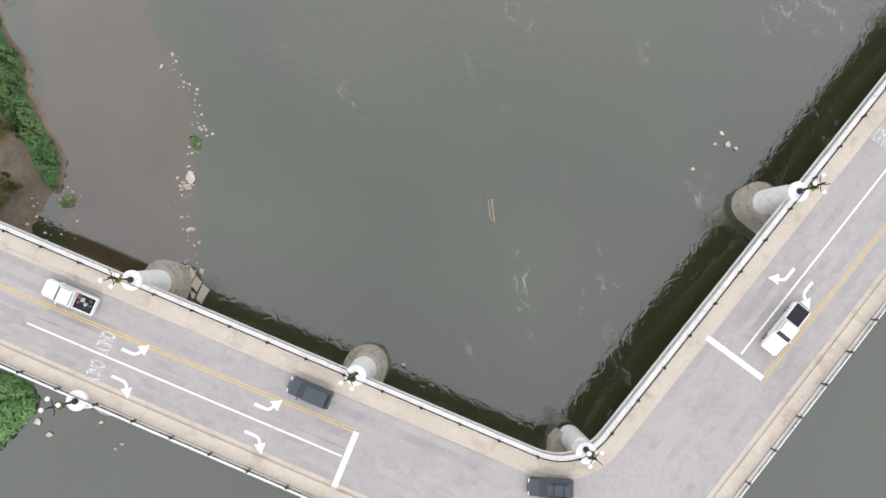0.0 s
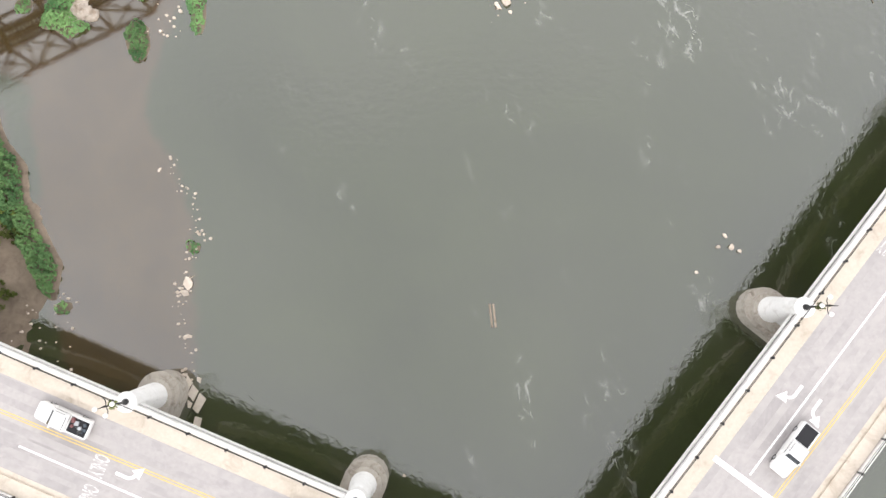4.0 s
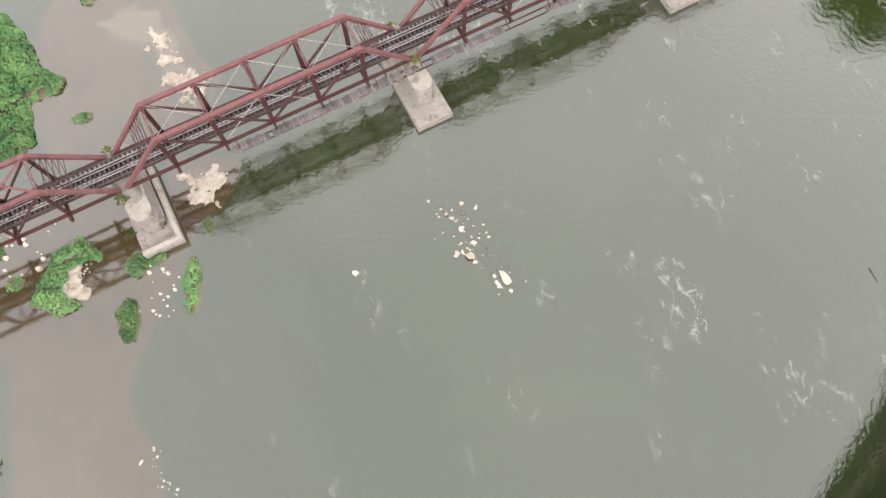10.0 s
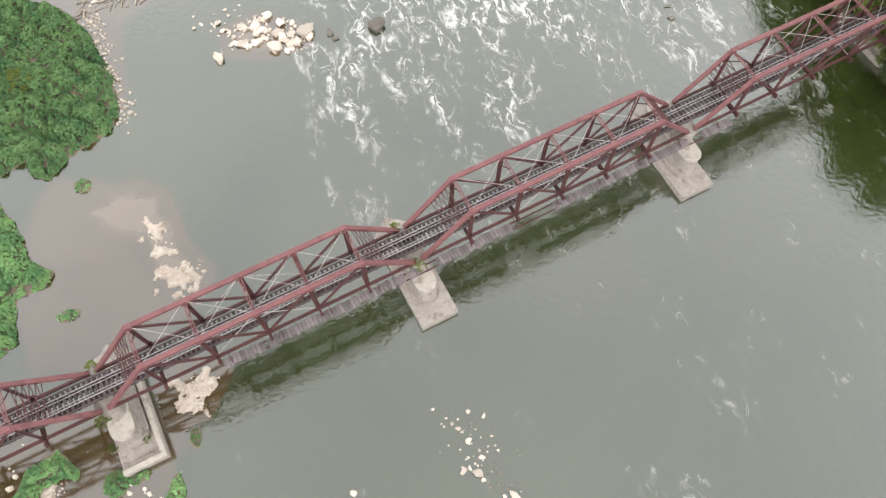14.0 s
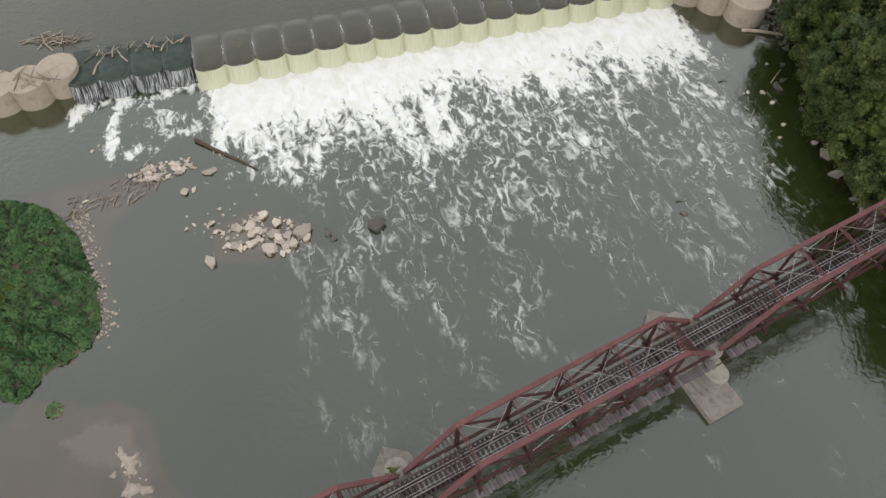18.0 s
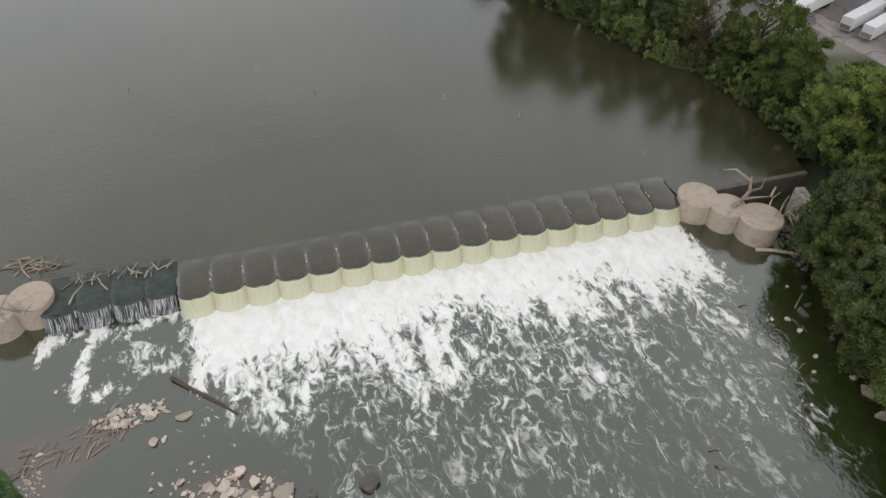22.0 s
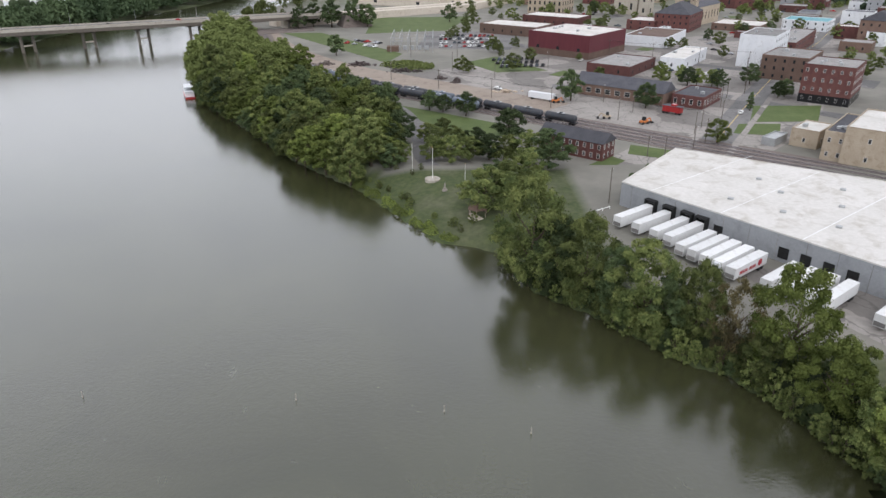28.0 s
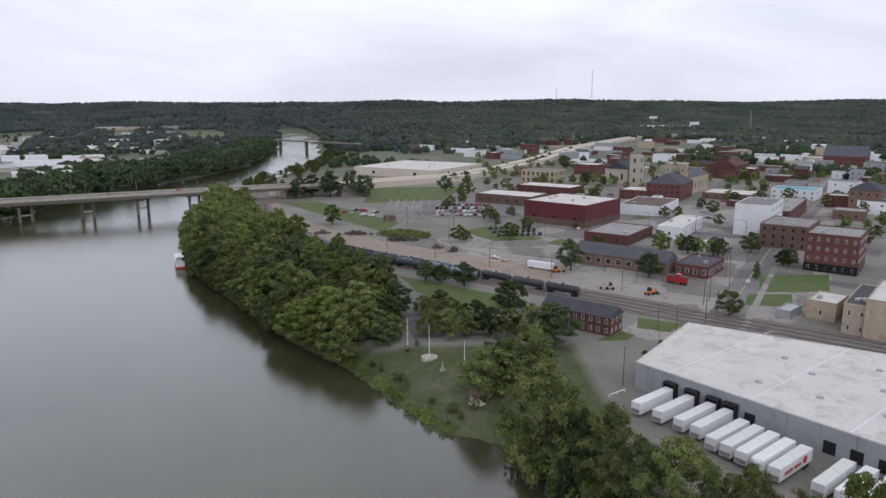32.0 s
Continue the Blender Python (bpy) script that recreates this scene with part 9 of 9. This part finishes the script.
part("floor", Form().prism([(x * 0.98, y * 0.98) for x, y in v8], -0.4, 0.08), M_CONCRETE, gz)

# poles along the streets, with their wires
POLES = [(84 + 57 * k * 0.55 - 9.5, 330 + 100 * k * 0.55, 10.5) for k in range(1, 16)] + [(96 + 31.0 * k, 372 + 48.5 * k, 10) for k in range(1, 13)] + [(-30 + 26 * k, 486 - 22 * k, 10) for k in range(0, 6)] + [(60 + 24 * k, 600 - 16 * k, 10) for k in range(0, 6)]
for a, b in zip(POLES, POLES[1:]):
    if math.hypot(a[0] - b[0], a[1] - b[1]) < 75:
        wire = thing("power_line", "thin dark overhead power line between poles", "power line", group="power lines")
        for o in (-0.9, 0.9):
            part("wire", Form().tube([(a[0] + o, a[1], TOWN + a[2] - 0.5), ((a[0] + b[0]) / 2 + o, (a[1] + b[1]) / 2, TOWN + a[2] - 1.3), (b[0] + o, b[1], TOWN + b[2] - 0.5)], [0.03] * 3, 4), M_BLACK, wire)
for x, y, h in ((47.5, 297, 11.5), (91, 351, 10), (78, 343, 8.5), (99, 361, 10), (72, 344, 8), (44, 364, 9), (61, 520, 10), (4, 513, 11), (27, 488, 10), (58, 452, 9), (75, 432, 9), (84, 412, 8), (150, 450, 9), (178, 500, 9), (120, 400, 9), (-22, 562, 12), (8, 560, 12), *POLES):
    t = thing("utility_pole", "weathered wooden utility pole with a cross arm", "utility pole", (x, y, TOWN), RNG.uniform(0, 90), "utility poles")
    part("pole", Form().lathe(0, 0, [(0.17, 0), (0.11, h)], 8), M_POLE, t)
    part("cross_arm", Form().box(0, 0, h - 0.9, 2.2, 0.12, 0.14), M_POLE, t)
    for q in (-0.9, 0, 0.9):
        part("insulator", Form().lathe(q, 0, [(0.05, h - 0.76), (0.07, h - 0.6), (0.03, h - 0.5)], 6), M_PARAPET, t)
sub = thing("substation", "electrical substation of thin grey steel frames", "substation", (-22, 600, TOWN), 0)
for i in range(6):
    for j in range(4):
        x, y = -14 + i * 5.6, -20 + j * 15
        part("post", Form().lathe(x, y, [(0.16, 0), (0.12, 9.5)], 6), M_GALV, sub)
    part("gantry", Form().beam((-14 + i * 5.6, -20, 9.3), (-14 + i * 5.6, 25, 9.3), 0.2, 0.25), M_GALV, sub)
for j in range(4):
    part("gantry", Form().beam((-14, -20 + j * 15, 7.4), (14, -20 + j * 15, 7.4), 0.2, 0.25), M_GALV, sub)
for i in range(5):
    part("transformer", Form().box(-10 + i * 5, -8, 0, 2.4, 1.8, 2.6, 0, 0.1), M_GALV, sub)
part("control_house", Form().box(-13, -14, 0, 8, 5, 3.4), M_BROWNBRICK, sub)

cars = random.Random(4)


def lot(corner, along_row, rows, count, pitch, gap, turn, mats, kinds=("sedan", "suv", "sedan", "pickup"), full=0.9):
    """Rows of parked cars: corner, direction of a row in degrees, rows, cars a row, metres between cars and between rows."""
    u, v = polar(along_row), polar(along_row + 90)
    for j in range(rows):
        for i in range(count):
            if cars.random() > full:
                continue
            p = Vector((*corner, 0)) + u * (i * pitch + cars.uniform(-0.2, 0.2)) + v * (j * gap + cars.uniform(-0.5, 0.5))
            kind = cars.choice(kinds)
            car("pickup_truck" if kind == "pickup" else "car", kind, (p.x, p.y, TOWN + 0.03), turn + cars.choice((0, 180)), cars.choice(mats), "parked pickup truck in the town lot" if kind == "pickup" else "parked car in the town lot", False, "parked cars")


PALE = (M_CARWHITE, M_CARSILVER, M_CARWHITE, M_CARBLACK, M_CARRED, M_CARBLUE)
lot((-2, 604), 0, 4, 13, 3.3, 17, 75, PALE)
lot((34, 524), 8, 3, 8, 3.6, 12, 75, (M_CARBLACK, M_CARBLUE, M_CARBLACK), ("pickup", "suv"), 0.95)
lot((-74, 622), -38, 2, 9, 4.0, 14, 50, PALE, full=0.8)
lot((330, 815), 48, 2, 10, 4.2, 16, 140, PALE, full=0.8)
lot((148, 498), 52, 2, 5, 4.6, 12, 140, PALE, full=0.7)
lot((396, 905), 48, 1, 12, 4.2, 8, 140, PALE, full=0.8)
lot((120, 520), -38, 1, 5, 5.0, 8, 52, PALE, full=0.8)
lot((260, 640), -38, 2, 5, 5.0, 14, 52, PALE, full=0.8)
for x, y, a, mat in ((132, 409, 57, M_CARWHITE), (27, 462, -40, M_CARWHITE), (206, 527, 57, M_CARBLACK), (214, 430, 52, M_CARBLACK), (222, 440, 52, M_CARSILVER)):
    car("car", "sedan", (x, y, TOWN + 0.1), a, mat, "car on a town street", False)

# more of the town: single cars at the kerbs and in the lots, trees between the blocks, sheds
fill = random.Random(77)


def free_spot(x0, x1, y0, y1, gap):
    """A place in town clear of the buildings, the main street, the railway and the water."""
    while True:
        x, y = fill.uniform(x0, x1), fill.uniform(y0, y1)
        if all(math.hypot(x - a, y - b) > r + gap for a, b, r in FOOT) and abs(x - line_x([(84, 330), (144, 430), (199, 518), (273, 622), (430, 860), (640, 1180)], y)) > 11 + gap \
                and edge_distance(x, y, TRACK_LINE, False) > 16 + gap and x - line_x(RIGHT_BANK, y) > 60:
            return x, y


for i in range(9):
    x, y = free_spot(90, 330, 430, 720, 8)
    building("shed", (x, y), 52, fill.uniform(6, 14), fill.uniform(6, 12), fill.uniform(3, 5), fill.choice(HOUSE_WALLS), fill.choice(ROOFS), "small flat-roofed shed behind the town blocks", 1, (2, 1), group="town sheds")
for i in range(44):
    x, y = free_spot(60, 420, 540, 860, 3)
    kind = fill.choice(("sedan", "suv", "sedan", "pickup"))
    car("pickup_truck" if kind == "pickup" else "car", kind, (x, y, TOWN + 0.03), fill.choice((52, 142, 232, 322)), fill.choice((M_CARWHITE, M_CARSILVER, M_CARBLACK, M_CARBLUE, M_CARRED)), "parked pickup truck in the town lot" if kind == "pickup" else "parked car in the town lot", False, "parked cars")
joined_trees("town_trees", [(*free_spot(0, 480, 480, 980, 2), fill.uniform(5, 11), fill.uniform(0.95, 1.25)) for i in range(110)], CROWNS["far"], M_LEAF, "green trees between the town blocks")
for i in range(10):
    x, y = free_spot(60, 360, 450, 800, 6)
    w, l = fill.uniform(6, 14), fill.uniform(10, 24)
    c, s = math.cos(radians(52)), math.sin(radians(52))
    pts = [(x + a * c - b * s, y + a * s + b * c) for a, b in ((0, 0), (l, 0), (l, w), (0, w))]
    sheet("lawn" if i % 2 else "pavement_lot", pts, M_LAWN if i % 2 else M_STREET, "small mown lawn between the lots" if i % 2 else "dark asphalt lot", "lawn" if i % 2 else "pavement", TOWN + 0.075 + 0.004 * i)

# radio masts on the hill
for x, y, h, wd in ((718, 3366, 150, 3.0), (925, 2182, 62, 2.0), (560, 3400, 60, 2.5)):
    t = thing("radio_mast", "slender grey lattice radio mast on the wooded hill", "radio mast", (x, y, ground_z(x, y) - 3), 10)
    for s, c in ((0, 1), (1, -0.5), (-1, -0.5)):
        part("leg", Form().beam((s * wd, c * wd, 0), (s * wd * 0.5, c * wd * 0.5, h), 0.5, 0.5), M_GALV, t)
    f = Form()
    for i in range(int(h / 6)):
        z, k = i * 6.0, wd * (1 - 0.5 * i * 6 / h)
        f.beam((k, -0.5 * k, z), (-k, -0.5 * k, z + 6), 0.3, 0.3).beam((-k, -0.5 * k, z), (0, k, z + 6), 0.3, 0.3)
    part("lattice", f, M_GALV, t)
